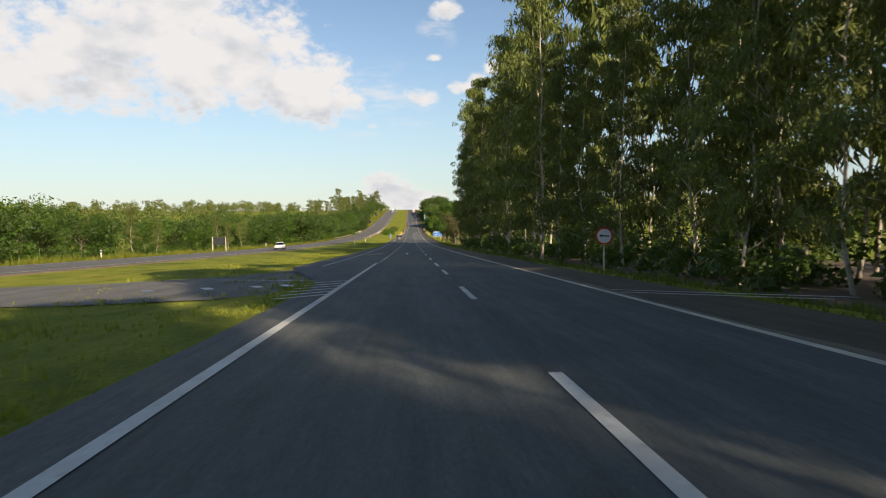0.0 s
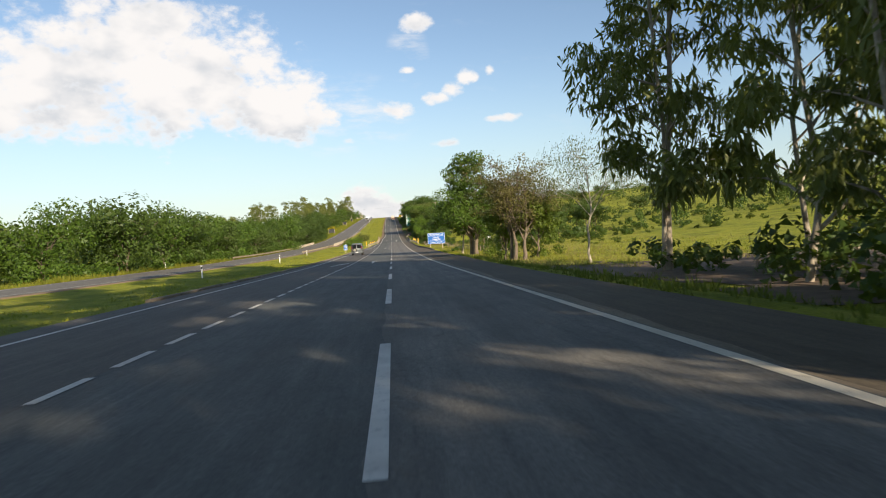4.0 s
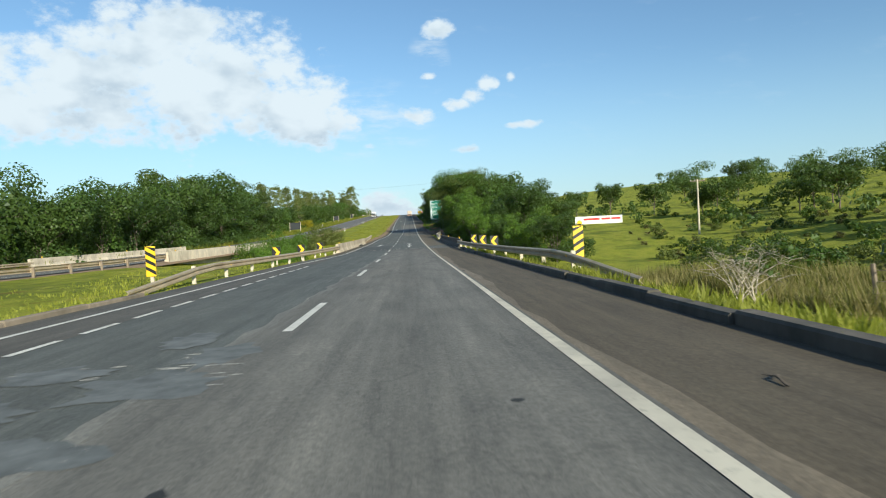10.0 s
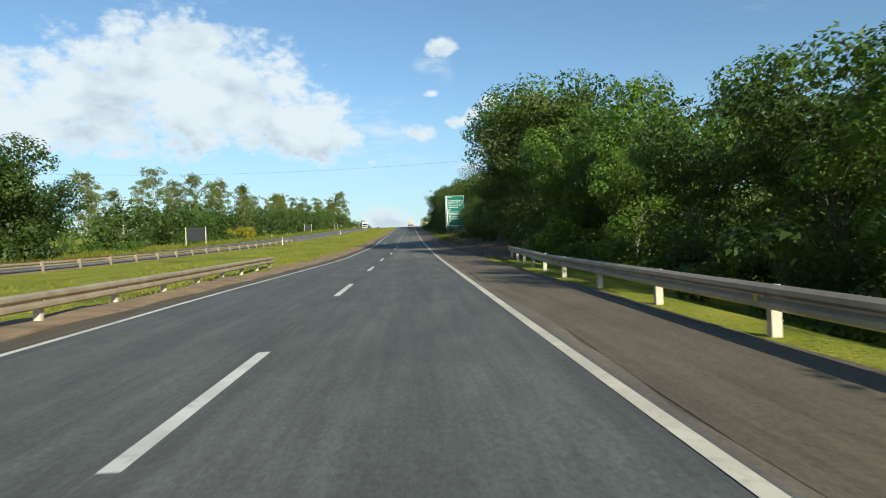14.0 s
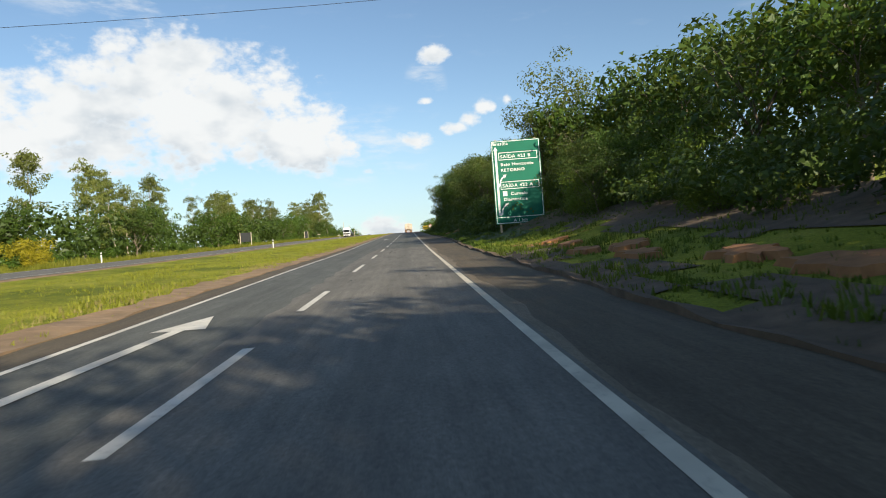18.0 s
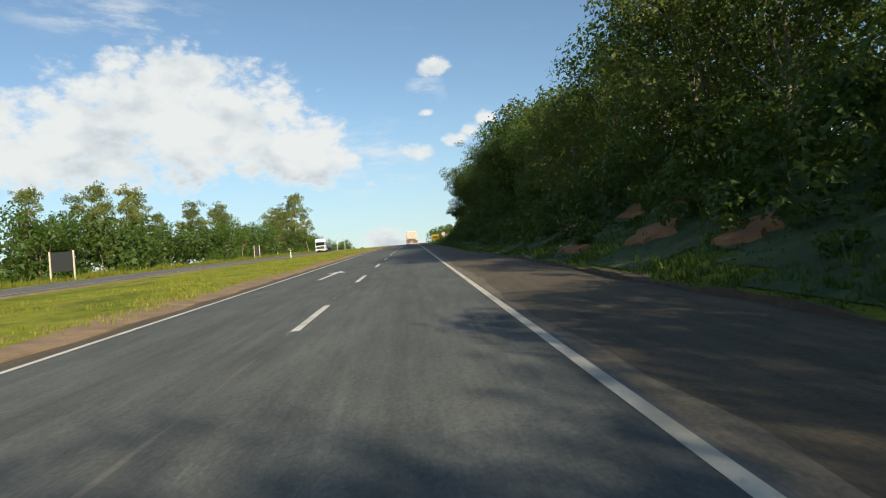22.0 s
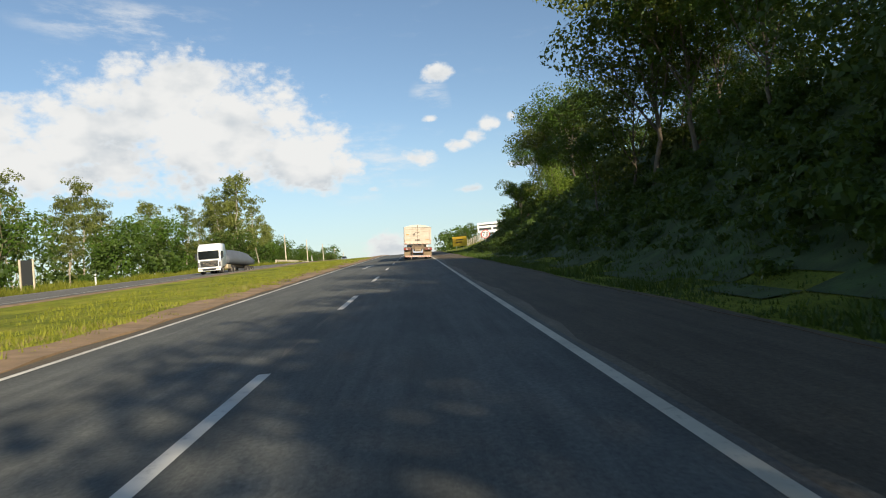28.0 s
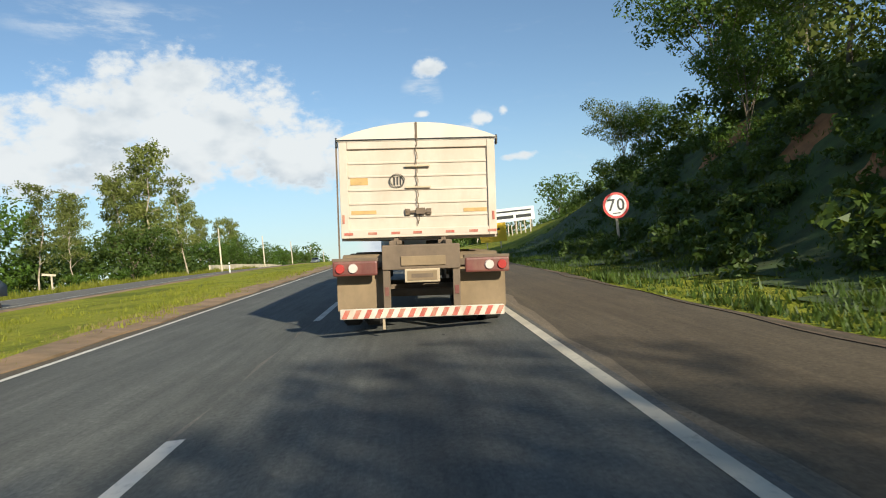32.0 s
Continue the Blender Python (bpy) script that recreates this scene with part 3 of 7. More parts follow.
_right = spaced(list(np.arange(3.0, 24.1, 0.75)), 4200, 1.16, 1.0)
_left = spaced([3.2, 3.9, 4.6, 5.3, 6.2, 7.2, 8.4, 9.8, 11.4, 13.2, 15, 17, 19, 21, 23, 25, 27, 29, 31, 33, 35, 37.5, 40, 43, 46], 4200, 1.16, 4.0)
gx = np.array([-v for v in reversed(_left)] + [0.0] + list(_right))
gy = np.array([-2400, -1400, -800, -450, -250, -140, -80, -40] + list(np.arange(-20, 920, 2.5)) + list(spaced([930, 960], 4600, 1.2, 40))[1:])
GX, GY = np.meshgrid(gx, gy)
GZ = ground_z(GX, GY)
_nx, _ny = len(gx), len(gy)
_v = np.column_stack([GX.ravel(), GY.ravel(), GZ.ravel()])
_f = [(j * _nx + i, j * _nx + i + 1, (j + 1) * _nx + i + 1, (j + 1) * _nx + i) for j in range(_ny - 1) for i in range(_nx - 1)]
ground = mesh_ob("ground", _v, _f, M["ground"], shade=True)
tagged(ground, "rolling grassy verge, median and pasture with patches of red soil", "ground", kind="structure")

# ---- what covers the ground under the trees and on the banks ----
def ground_cover(name, x0, x1, y0, y1, mat, up, label):
    """A thin layer that lies on the ground sheet, cut from the same grid, with ragged rims."""
    xs = [v for v in gx if x0 <= v <= x1]
    ys = [v for v in gy if y0 <= v <= y1]
    vs, fs = [], []
    for j, y in enumerate(ys):
        for i, x in enumerate(xs):
            vs.append((x, y, float(ground_z(x, y)) + up))
    n = len(xs)
    for j in range(len(ys) - 1):
        for i in range(n - 1):
            rim = min(i, n - 2 - i, j, len(ys) - 2 - j)
            if rim > 1 or math.sin(ys[j] * 1.7 + xs[i] * 2.3) + math.sin(ys[j] * 0.63) > -0.9 + 0.9 * (rim < 1):
                a = j * n + i
                fs.append((a, a + 1, a + n + 1, a + n))
    return tagged(mesh_ob(name, vs, fs, mat, shade=True), label, "ground cover", kind="structure")


# dark green that carries the shade of the cut bank in its colour
M["weeds"] = plain("shade_darkened_weeds", (0.048, 0.078, 0.018), 0.95, 0, 0.5, 1.6, 1.0, (0.062, 0.055, 0.022), 0.45)
ground_cover("leaf_litter", 9.0, 34.0, -60, 170, M["litter"], 0.03, "brown leaf litter and earth under the gum trees")
ground_cover("leaf_litter", 4.5, 30.0, 418, 476, M["litter"], 0.03, "brown earth and leaf litter at the foot of the wood")
ground_cover("leaf_litter", 10.5, 30.0, 474, 524, M["litter"], 0.036, "dark leaf litter under the wood on the bank")
ground_cover("bare_earth", 4.5, 8.6, 471, 500, M["litter"], 0.032, "bare brown earth along the rim of the shoulder")
# sheet added to darken the bank where tree shade should lie
ground_cover("shaded_weed_cover", 7.4, 30.0, 508, 735, M["weeds"], 0.03, "added weedy sheet over the cut bank, dark to stand in for shade")

# ---- carriageways ----
Y0, Y1 = -160.0, 1000.0


EDGE_Y = [-160, 22, 37, 255, 279, 302, 330, 346, 395, 430, 464, 500, 1000]
EDGE_X = [-4.5, -4.5, -8.2, -8.2, -6.95, -5.9, -5.6, -4.6, -4.6, -3.7, -3.6, -4.4, -4.6]


def left_edge(y):
    """Left rim of the paving: the turning lane widens it before the bridge."""
    return float(np.interp(y, EDGE_Y, EDGE_X))


def left_line(y):
    return float(np.interp(y, [-160, 38, 90, 150, 255, 279, 302, 330, 346, 400, 430, 464, 500, 524, 548, 700, 1000], [-6.6, -6.6, -6.6, -7.15, -7.15, -5.9, -4.85, -4.6, -3.55, -3.6, -2.75, -2.65, -3.35, -3.4, -3.75, -3.95, -3.95]))


def seam(y):
    """Joint between the newer and the older paving: it wanders about the lane line."""
    return float(np.interp(y, [-160, 118, 160, 245, 268, 288, 330, 420, 428, 440, 470, 500, 516, 530, 560], [0, 0, -0.1, 0.0, -0.7, -0.7, -0.2, 0.0, 0.7, 0.7, -0.4, -0.8, -0.8, -0.06, -0.06])) + 0.05 * math.sin(y * 1.9) + 0.04 * math.sin(y * 4.3)


strip("road_left_lane", lambda y: left_edge(y), 0.8, Y0, Y1, 0.0, M["road_dark"], label="dark newer asphalt of the overtaking lane and turning lane")
strip("turning_lane", left_edge, -3.55, 60, 335, 0.003, M["turning"], label="brownish asphalt of the turning lane beside the median")
strip("road_right_lane", seam, 3.72, Y0, Y1, 0.004, M["road_old"], step=1.0, label="worn grey asphalt of the slow lane")
def shoulder_edge(y):
    """Right rim of the hard shoulder."""
    return float(np.interp(y, [-160, 150, 190, 252, 274, 500, 545, 572, 600, 1000], [5.9, 5.9, 6.9, 6.9, 6.05, 5.9, 7.0, 7.0, 6.35, 6.35])) + 0.10 * math.sin(y / 7.0) * (1 if y > 420 or y < 230 else 0)


strip("shoulder", 3.72, shoulder_edge, Y0, Y1, 0.0, M["shoulder"], label="brownish paved hard shoulder")
strip("road_opposite", lambda y: float(opp_x(y)) - 5.4, lambda y: float(opp_x(y)) + 5.2, Y0, Y1, lambda y: float(np.interp(y, OPP_Y, OPP_UP)) + 0.03, M["road_old"],
      label="grey asphalt of the opposite carriageway")
for sgn, rim in ((-1, 5.4), (1, 5.2)):
    side = lambda y, k, s=sgn, r=rim: float(opp_x(y)) + s * (r + k)
    strip("road_verge", lambda y: min(side(y, -0.05), side(y, 1.3)), lambda y: max(side(y, -0.05), side(y, 1.3)), Y0, Y1, lambda y: float(np.interp(y, OPP_Y, OPP_UP)) + 0.028, M["soil_pale"],
          drop0=0.3 if sgn < 0 else 0.0, drop1=0.3 if sgn > 0 else 0.0, label="dusty pale verge beside the opposite carriageway", category="verge")

# ---- painted lines ----
markings = thing("lane_markings", (0, 0, 0), "worn white painted lane lines, dashes and arrows on asphalt", "road marking", kind="structure")


def line(name, x, w, y0, y1, parent=None, up=0.009, step=4.0, mat="paint"):
    fx = x if callable(x) else (lambda y: x)
    fw = w if callable(w) else (lambda y: w)
    ob = strip(name, lambda y: fx(y) - fw(y) / 2, lambda y: fx(y) + fw(y) / 2, y0, y1, up, M[mat], step)
    ob.parent = parent or markings
    return ob


line("right_edge_line", lambda y: float(np.interp(y, [0, 130, 165, 200, 250, 290, 310, 560, 590, 640, 700], [3.6, 3.6, 3.46, 3.5, 3.55, 3.57, 3.59, 3.58, 3.56, 3.57, 3.57])),
     lambda y: float(np.interp(y, [300, 312, 346, 352, 500, 560, 700], [0.17, 0.10, 0.10, 0.15, 0.15, 0.135, 0.135])), Y0, Y1, mat="paint_cream")
line("left_edge_line", -3.68, 0.17, Y0, 42.6)
line("left_edge_line", left_line, 0.14, 38.0, Y1)
DASH0 = 2.6
SHIFT_Y = [0, 14, 26, 38, 50, 62, 74, 98, 130, 165, 180, 194, 254, 267, 279, 291, 303, 316, 339, 350.6, 362, 410, 434, 447, 458, 470, 482, 494, 516, 555, 604, 638, 662, 687]
SHIFT = [-0.3, 0.75, 0.3, -3.2, -3.3, -1.2, 1.4, 0.0, -3.9, -4.2, -2.4, -1.0, -0.7, -0.2, -2.6, -3.4, -1.8, 0.0, 0.0, -3.7, 0.0, 0.0, -0.8, 0.2, -0.5, 0.6, -3.4, -3.1, -2.6, 0.3, 1.1, -0.8, -1.0, 0.0]
for k in range(-6, 80):
    y = DASH0 + k * 12.0
    y += float(np.interp(y, SHIFT_Y, SHIFT))
    line("lane_dash", 0.25 if 428 < y < 465 else 0.0, 0.15, y, y + (5.4 if 30 < y < 200 or 480 < y < 526 else 4.2), step=1.8)
for k in range(0, 138):
    y = 43.55 + k * 2.05
    line("short_dash", -3.55, 0.13, y, y + 1.35, step=1.35)
opp_up = lambda y: float(np.interp(y, OPP_Y, OPP_UP)) + 0.04
line("far_edge_line", lambda y: float(opp_x(y)) - 4.2, 0.16, Y0, Y1, up=opp_up)
line("near_edge_line", lambda y: float(opp_x(y)) + 4.0, 0.16, Y0, Y1, up=opp_up)

# ---- trees ----
def tube(vs, fs, pts, radii, seg=6):
    """A tapered limb through the points."""
    base = len(vs)
    n = len(pts)
    for i in range(n):
        d = (Vector(pts[min(i + 1, n - 1)]) - Vector(pts[max(i - 1, 0)])).normalized()
        a = d.orthogonal().normalized()
        b = d.cross(a)
        for k in range(seg):
            t = 2 * math.pi * k / seg
            p = Vector(pts[i]) + (a * math.cos(t) + b * math.sin(t)) * radii[i]
            vs.append(tuple(p))
    for i in range(n - 1):
        for k in range(seg):
            k2 = (k + 1) % seg
            fs.append((base + i * seg + k, base + i * seg + k2, base + (i + 1) * seg + k2, base + (i + 1) * seg + k))
    fs.append(tuple(base + (n - 1) * seg + k for k in range(seg)))


def leaf_cloud(rng, centres, radii, count, size, droop=0.0, flat=0.75, sides=4, slim=1.0, hull=0.0):
    """Many small folded leaves gathered in clumps: vertex and face arrays. hull: leaves nearer than this share of the
    radius to the middle of any clump are left out, so that the crown is a heap of leafy shells."""
    w = radii ** 2
    tries = count * 3 if hull else count
    which = rng.choice(len(centres), tries, p=w / w.sum())
    d = rng.normal(size=(tries, 3))
    d /= np.linalg.norm(d, axis=1)[:, None]
    rad = radii[which] * ((0.62 + 0.46 * rng.random(tries)) if hull else (0.35 + 0.75 * rng.random(tries) ** 0.5))
    p = centres[which] + d * rad[:, None] * np.array([1, 1, flat])
    if hull:
        out = np.ones(tries, bool)
        for c, r in zip(centres, radii):
            q = (p - c) / (r * np.array([1, 1, flat]))
            out &= np.einsum("ij,ij->i", q, q) > hull * hull
        keep = np.flatnonzero(out)[:count]
        p, d, count = p[keep], d[keep], len(keep)
    if droop > 0.3:
        axis = d * 0.6 + rng.normal(size=(count, 3)) * 0.7
        axis[:, 2] -= droop
        face = d * 0.9 + rng.normal(size=(count, 3)) * 0.6
    else:       # blades face outward and up from their clump
        face = d * 1.0 + rng.normal(size=(count, 3)) * 0.40
        face[:, 2] += 0.3
        axis = np.cross(face, rng.normal(size=(count, 3)))
    axis /= np.linalg.norm(axis, axis=1)[:, None] + 1e-9
    side = np.cross(face, axis)
    side /= np.linalg.norm(side, axis=1)[:, None] + 1e-9
    up = np.cross(axis, side)
    ln = size * (0.6 + 0.8 * rng.random(count))[:, None]
    wd = ln * (0.28 + 0.17 * rng.random(count))[:, None] * slim
    v = np.empty((count, sides, 3))
    if sides == 4:
        v[:, 0] = p - axis * ln * 0.5
        v[:, 1] = p + side * wd + up * wd * 0.35
        v[:, 2] = p + axis * ln * 0.5
        v[:, 3] = p - side * wd + up * wd * 0.35
    else:
        v[:, 0] = p - axis * ln * 0.45 - side * wd * 0.8
        v[:, 1] = p - axis * ln * 0.1 + side * wd * 1.25
        v[:, 2] = p + axis * ln * 0.55
    return v.reshape(-1, 3), np.arange(count * sides).reshape(count, sides)


def leaves_ob(name, v, f, mat, parent=None):
    me = bpy.data.meshes.new(name)
    n, k = f.shape
    me.vertices.add(len(v))
    me.vertices.foreach_set("co", np.asarray(v, np.float32).ravel())
    me.loops.add(n * k)
    me.loops.foreach_set("vertex_index", np.asarray(f, np.int32).ravel())
    me.polygons.add(n)
    me.polygons.foreach_set("loop_start", np.arange(0, n * k, k, dtype=np.int32))
    me.materials.append(mat)
    me.update(calc_edges=True)
    ob = new(name, me)
    if parent:
        ob.parent = parent
    return ob


def make_tree(seed, height, spread, bare, leaves, size, leaf, bark, label, stems=1, droop=0.0, lean=0.0, clumps=26, fork=0.35, limb=9, flat=0.75, girth=1.0, slim=1.0, puff=1.0, twigs=2, group="", tall=False, keep=1.0, sides=4, low=0, hull=0.6, name="tree", category="tree"):
    """A tree: bent tapered stems with limbs, and a ragged crown of small leaves in clumps.
    bare: the share of the height without leaves. tall: a narrow crown along the stem."""
    rng = np.random.default_rng(seed)
    e = new(name)
    tagged(e, label, category, group)
    vs, fs, cc, cr = [], [], [], []
    for s in range(stems):
        ang = rng.random() * 6.28
        off = Vector((math.cos(ang), math.sin(ang), 0)) * (0.0 if stems == 1 else spread * 0.16)
        h = height * (1.0 if s == 0 else 0.72 + 0.25 * rng.random())
        r0 = (0.011 * height + 0.06) * girth
        pts, x, y = [], off.x, off.y
        top = 0.93 if tall else fork + 0.42
        n = 9
        for i in range(n):
            f = i / (n - 1)
            x += rng.normal() * 0.012 * h + math.cos(ang) * lean * h / n
            y += rng.normal() * 0.012 * h + math.sin(ang) * lean * h / n
            pts.append((x, y, h * top * f - (0.25 if i == 0 else 0)))
        rad = [r0 * (1.25 if i == 0 else 1 - 0.82 * i / (n - 1)) for i in range(n)]
        tube(vs, fs, pts, rad, 7)
        for j in range(limb):
            f = (bare if tall else max(fork, bare)) + (1 - (bare if tall else max(fork, bare))) * (j + rng.random()) / limb
            k = min(f / top if tall else f, 0.98) * (n - 1)
            i0 = min(int(k), n - 2)
            a = Vector(pts[i0]).lerp(Vector(pts[i0 + 1]), k - i0)
            th = j * 2.4 + rng.random() * 1.2
            reach = spread * (0.55 + 0.5 * rng.random()) * ((1.15 - 0.75 * (f - bare) / max(0.01, 1 - bare)) if tall else 1.0)
            rise = (0.25 + 0.5 * rng.random()) * reach if tall else max(0.5, (h * (0.62 + 0.36 * rng.random()) - a.z) * (0.6 + 0.5 * rng.random()))
            b = a + Vector((math.cos(th) * reach, math.sin(th) * reach, min(rise, max(0.4, h - a.z))))
            m1 = a.lerp(b, 0.4) + Vector((rng.normal() * 0.06, rng.normal() * 0.06, 0.10)) * reach
            m2 = a.lerp(b, 0.72) + Vector((rng.normal() * 0.08, rng.normal() * 0.08, 0.08)) * reach
            rl = max(0.02, rad[i0] * 0.55)
            tube(vs, fs, [a, m1, m2, b], [rl, rl * 0.7, rl * 0.45, rl * 0.15], 4)
            for q, sz in ((b, 1.0), (m2, 0.85), (m1, 0.6)):
                if rng.random() < keep and (q.z > bare * h):
                    cc.append(tuple(q))
                    cr.append(sz * spread * (0.24 + 0.16 * rng.random()) * (0.8 if tall else 1.0))
            for tw in range(twigs):
                c = m2 + Vector((rng.normal(), rng.normal(), rng.normal() * 0.5 + 0.2)) * reach * 0.35
                tube(vs, fs, [m2, m2.lerp(c, 0.5) + Vector((0, 0, 0.08)), c], [rl * 0.4, rl * 0.25, rl * 0.08], 3)
                if rng.random() < keep:
                    cc.append(tuple(c))
                    cr.append(spread * (0.18 + 0.14 * rng.random()))
    while len(cc) < clumps * stems and cc:
        q = cc[rng.integers(len(cc))]
        cc.append((q[0] + rng.normal() * spread * 0.25, q[1] + rng.normal() * spread * 0.25, min(height, q[2] + rng.normal() * spread * 0.18)))
        cr.append(spread * (0.14 + 0.16 * rng.random()))
    for k in range(low):        # leafy growth round the foot
        a = rng.random() * 6.28
        q = spread * (0.25 + 0.6 * rng.random())
        cc.append((math.cos(a) * q, math.sin(a) * q, height * (0.06 + 0.3 * rng.random())))
        cr.append(spread * (0.22 + 0.18 * rng.random()))
    mesh_ob("trunk", vs, fs, bark, e, shade=True)
    v, f = leaf_cloud(rng, np.array(cc), np.array(cr) * puff, leaves, size, droop, flat, sides, slim, 0.0 if droop > 0.3 else hull)
    leaves_ob("crown", v, f, leaf, e)
    return e


def stand(x, y, sink=0.15):
    return float(ground_z(x, y)) - sink


def plant(proto, spots, used, group=""):
    """Puts the prototype itself at the first spot and copies at the others. A spot: x, y, turn, scale."""
    for x, y, turn, s in spots:
        m = Matrix.Translation((x, y, stand(x, y))) @ Matrix.Rotation(turn, 4, "Z") @ Matrix.Diagonal((s, s, s, 1))
        if id(proto) not in used:
            used.add(id(proto))
            proto.matrix_basis = m
            ob = proto
        else:
            ob = copy_thing(proto, m)
            ob.scale = (s, s, s)
        if group:
            tagged(ob, group=group)


used = set()
rnd = random.Random(7)


def scatter(x0, x1, y0, y1, n, smin=0.8, smax=1.2):
    return [(rnd.uniform(x0, x1), y0 + (y1 - y0) * (i + rnd.random()) / n, rnd.random() * 6.28, rnd.uniform(smin, smax)) for i in range(n)]


# stretches of road and verge that the trees leave open to the sun: y0, y1, x0, x1, height over the road
OPEN = [(640, 676, -3.5, -1.2, 0), (194, 200, 0.0, 3.5, 0), (231, 366, -3.5, 7.0, 0), (366, 432, -3.5, 4.0, 0), (478.5, 488, -3.5, 1.0, 0), (488, 534, -3.5, 3.4, 0), (549.5, 557, -3.5, 1.5, 0), (557, 577, -3.5, 2.6, 0), (536, 600, -3.5, -0.8, 0),
        (603, 634, -3.5, 0.0, 0), (630, 637, 0.0, 3.4, 0), (676, 680, 0.0, 3.0, 0), (694, 704, -3.0, 7.5, 0), (685, 694, 2.0, 7.5, 0), (697, 698, 1.0, 3.6, 2.6), (704, 740, -3.5, 1.0, 0), (20, 90, -13.0, -9.5, 0),
        (710.5, 711, 9.7, 10.8, 1.8), (518.5, 519, 9.5, 13.5, 2.5), (518.5, 519, 9.5, 13.5, 5.0), (518.5, 519, 9.5, 13.5, 7.5), (496.5, 502.5, 7.0, 9.5, 0.9), (690, 696, 12.0, 13.0, 2.2), (691, 694, 14.5, 15.6, 6.0), (699, 705, 9.0, 10.6, 1.0)]


def lit(spots, height, spread, least=0.45):
    """Keeps the trees low enough, or leaves them out, where the sun falls past them on the open stretches."""
    sx, sy, rise = math.sin(radians(SUN_AZ)), math.cos(radians(SUN_AZ)), math.tan(radians(SUN_EL))
    pts = []
    for y0, y1, x0, x1, h in OPEN:
        for y in np.arange(y0, y1 + 0.1, 2.0):
            for x in np.arange(x0, x1 + 0.1, 1.5):
                pts.append((x, y, float(road_z(y)) + h))
    pts = np.array(pts)
    hz = road_z(pts[:, 1])
    out = []
    for x, y, a, s in spots:
        g = stand(x, y)
        while s >= least:
            d = (x - pts[:, 0]) * sx + (y - pts[:, 1]) * sy
            off = np.abs((x - pts[:, 0]) * sy - (y - pts[:, 1]) * sx)
            if not np.any((d > 0) & (off < spread * s * np.where(pts[:, 2] > hz + 0.5, 1.3, np.where((pts[:, 1] > 549) & (pts[:, 1] < 578), 1.2, 0.92))) & (pts[:, 2] + d * rise < g + height * s * 0.95) & (pts[:, 2] + d * rise > g)):
                out.append((x, y, a, s))
                break
            s *= 0.93
    return out


BOARDS = (((42.5, 430.0), (241.0, 266.0, 291.0, 315.0)), ((24.0, 822.0), (660.0, 673.0, 685.0)), ((11.3, 518.0), (425.0, 446.0, 467.0, 487.0, 500.0)))


def unscreened(spots, wide=5.5):
    """Leaves the view from the road to the billboards open."""
    out = []
    for q in spots:
        p = Vector((q[0], q[1]))
        ok = True
        for a, b in [(Vector((2.0, y0)), Vector(to)) for to, ys in BOARDS for y0 in ys]:
            k = max(0.0, min(1.0, (p - a).dot(b - a) / (b - a).length_squared))
            if (a.lerp(b, k) - p).length < wide and k > 0.3:
                ok = False
        if ok:
            out.append(q)
    return out


def shrub(seed, height, leaves, size, leaf, label, sides=3):
    """A low thicket: thin stems and ragged leaf clumps down to the ground."""
    rng = np.random.default_rng(seed)
    e = new("shrub")
    tagged(e, label, "shrub")
    vs, fs, cc, cr = [], [], [], []
    for i in range(9):
        a = i * 2.4 + rng.random()
        q = height * (0.25 + 0.5 * rng.random())
        top = (math.cos(a) * q, math.sin(a) * q, height * (0.45 + 0.5 * rng.random()))
        tube(vs, fs, [(0, 0, -0.2), (top[0] * 0.4, top[1] * 0.4, top[2] * 0.55), top], [0.05, 0.03, 0.01], 4)
        cc.append(top)
        cr.append(height * (0.22 + 0.14 * rng.random()))
        cc.append((top[0] * 0.9 + rng.normal() * 0.2, top[1] * 0.9 + rng.normal() * 0.2, top[2] * 0.45))
        cr.append(height * (0.20 + 0.12 * rng.random()))
    mesh_ob("stem", vs, fs, M["bark"], e)
    v, f = leaf_cloud(rng, np.array(cc), np.array(cr), leaves, size, 0.0, 0.85, sides)
    v[:, 2] = np.maximum(v[:, 2], 0.0)
    leaves_ob("foliage", v, f, leaf, e)
    return e


# tall gums along the first stretch
GUM = "tall gum tree with pale trunk and drooping olive leaves"
gums = [make_tree(11 + i, 30, 3.6, 0.06, 8000, 0.52, M["leaf_gum"], M["bark_pale"], GUM, droop=1.6, limb=30, tall=True, lean=0.03, clumps=130, sides=3, girth=0.32, keep=0.9, slim=0.36, twigs=1, name="gum_tree", category="gum tree") for i in range(3)]
spots = []
for xr, y0, y1, n in ((12.4, -55, 171, 42), (16.8, -55, 168, 32), (22.0, -55, 60, 12), (22.0, 104, 160, 7)):
    spots += scatter(xr - 1.5, xr + 1.5, y0, y1, n, 0.8, 1.12)
spots = lit(spots, 30, 3.8, 0.55) + [(13.0, -8, 0.3, 0.8), (17.5, -17, 1.3, 0.9), (12.5, -13, 2.3, 0.8), (22, -27, 0.8, 0.95), (15, -3, 1.8, 0.85), (15.2, -13.5, 0.7, 0.92), (17.0, -21.5, 2.9, 0.95), (12.6, 24, 0.5, 0.68), (14.6, 30, 2.0, 0.7), (17.2, 36, 1.0, 0.76), (13.4, 17, 1.2, 0.68), (16.2, 25, 2.2, 0.72), (20.0, 40, 0.2, 0.8), (12.8, 10, 2.6, 0.68), (19.5, 29, 1.6, 0.78)]
back_gums = [make_tree(14 + i, 30, 3.8, 0.10, 2300, 1.04, M["leaf_gum"], M["bark_pale"], GUM, droop=1.6, limb=26, tall=True, lean=0.03, clumps=90, sides=3, girth=0.34, keep=0.85, slim=0.36, twigs=0, name="gum_tree", category="gum tree") for i in range(2)]
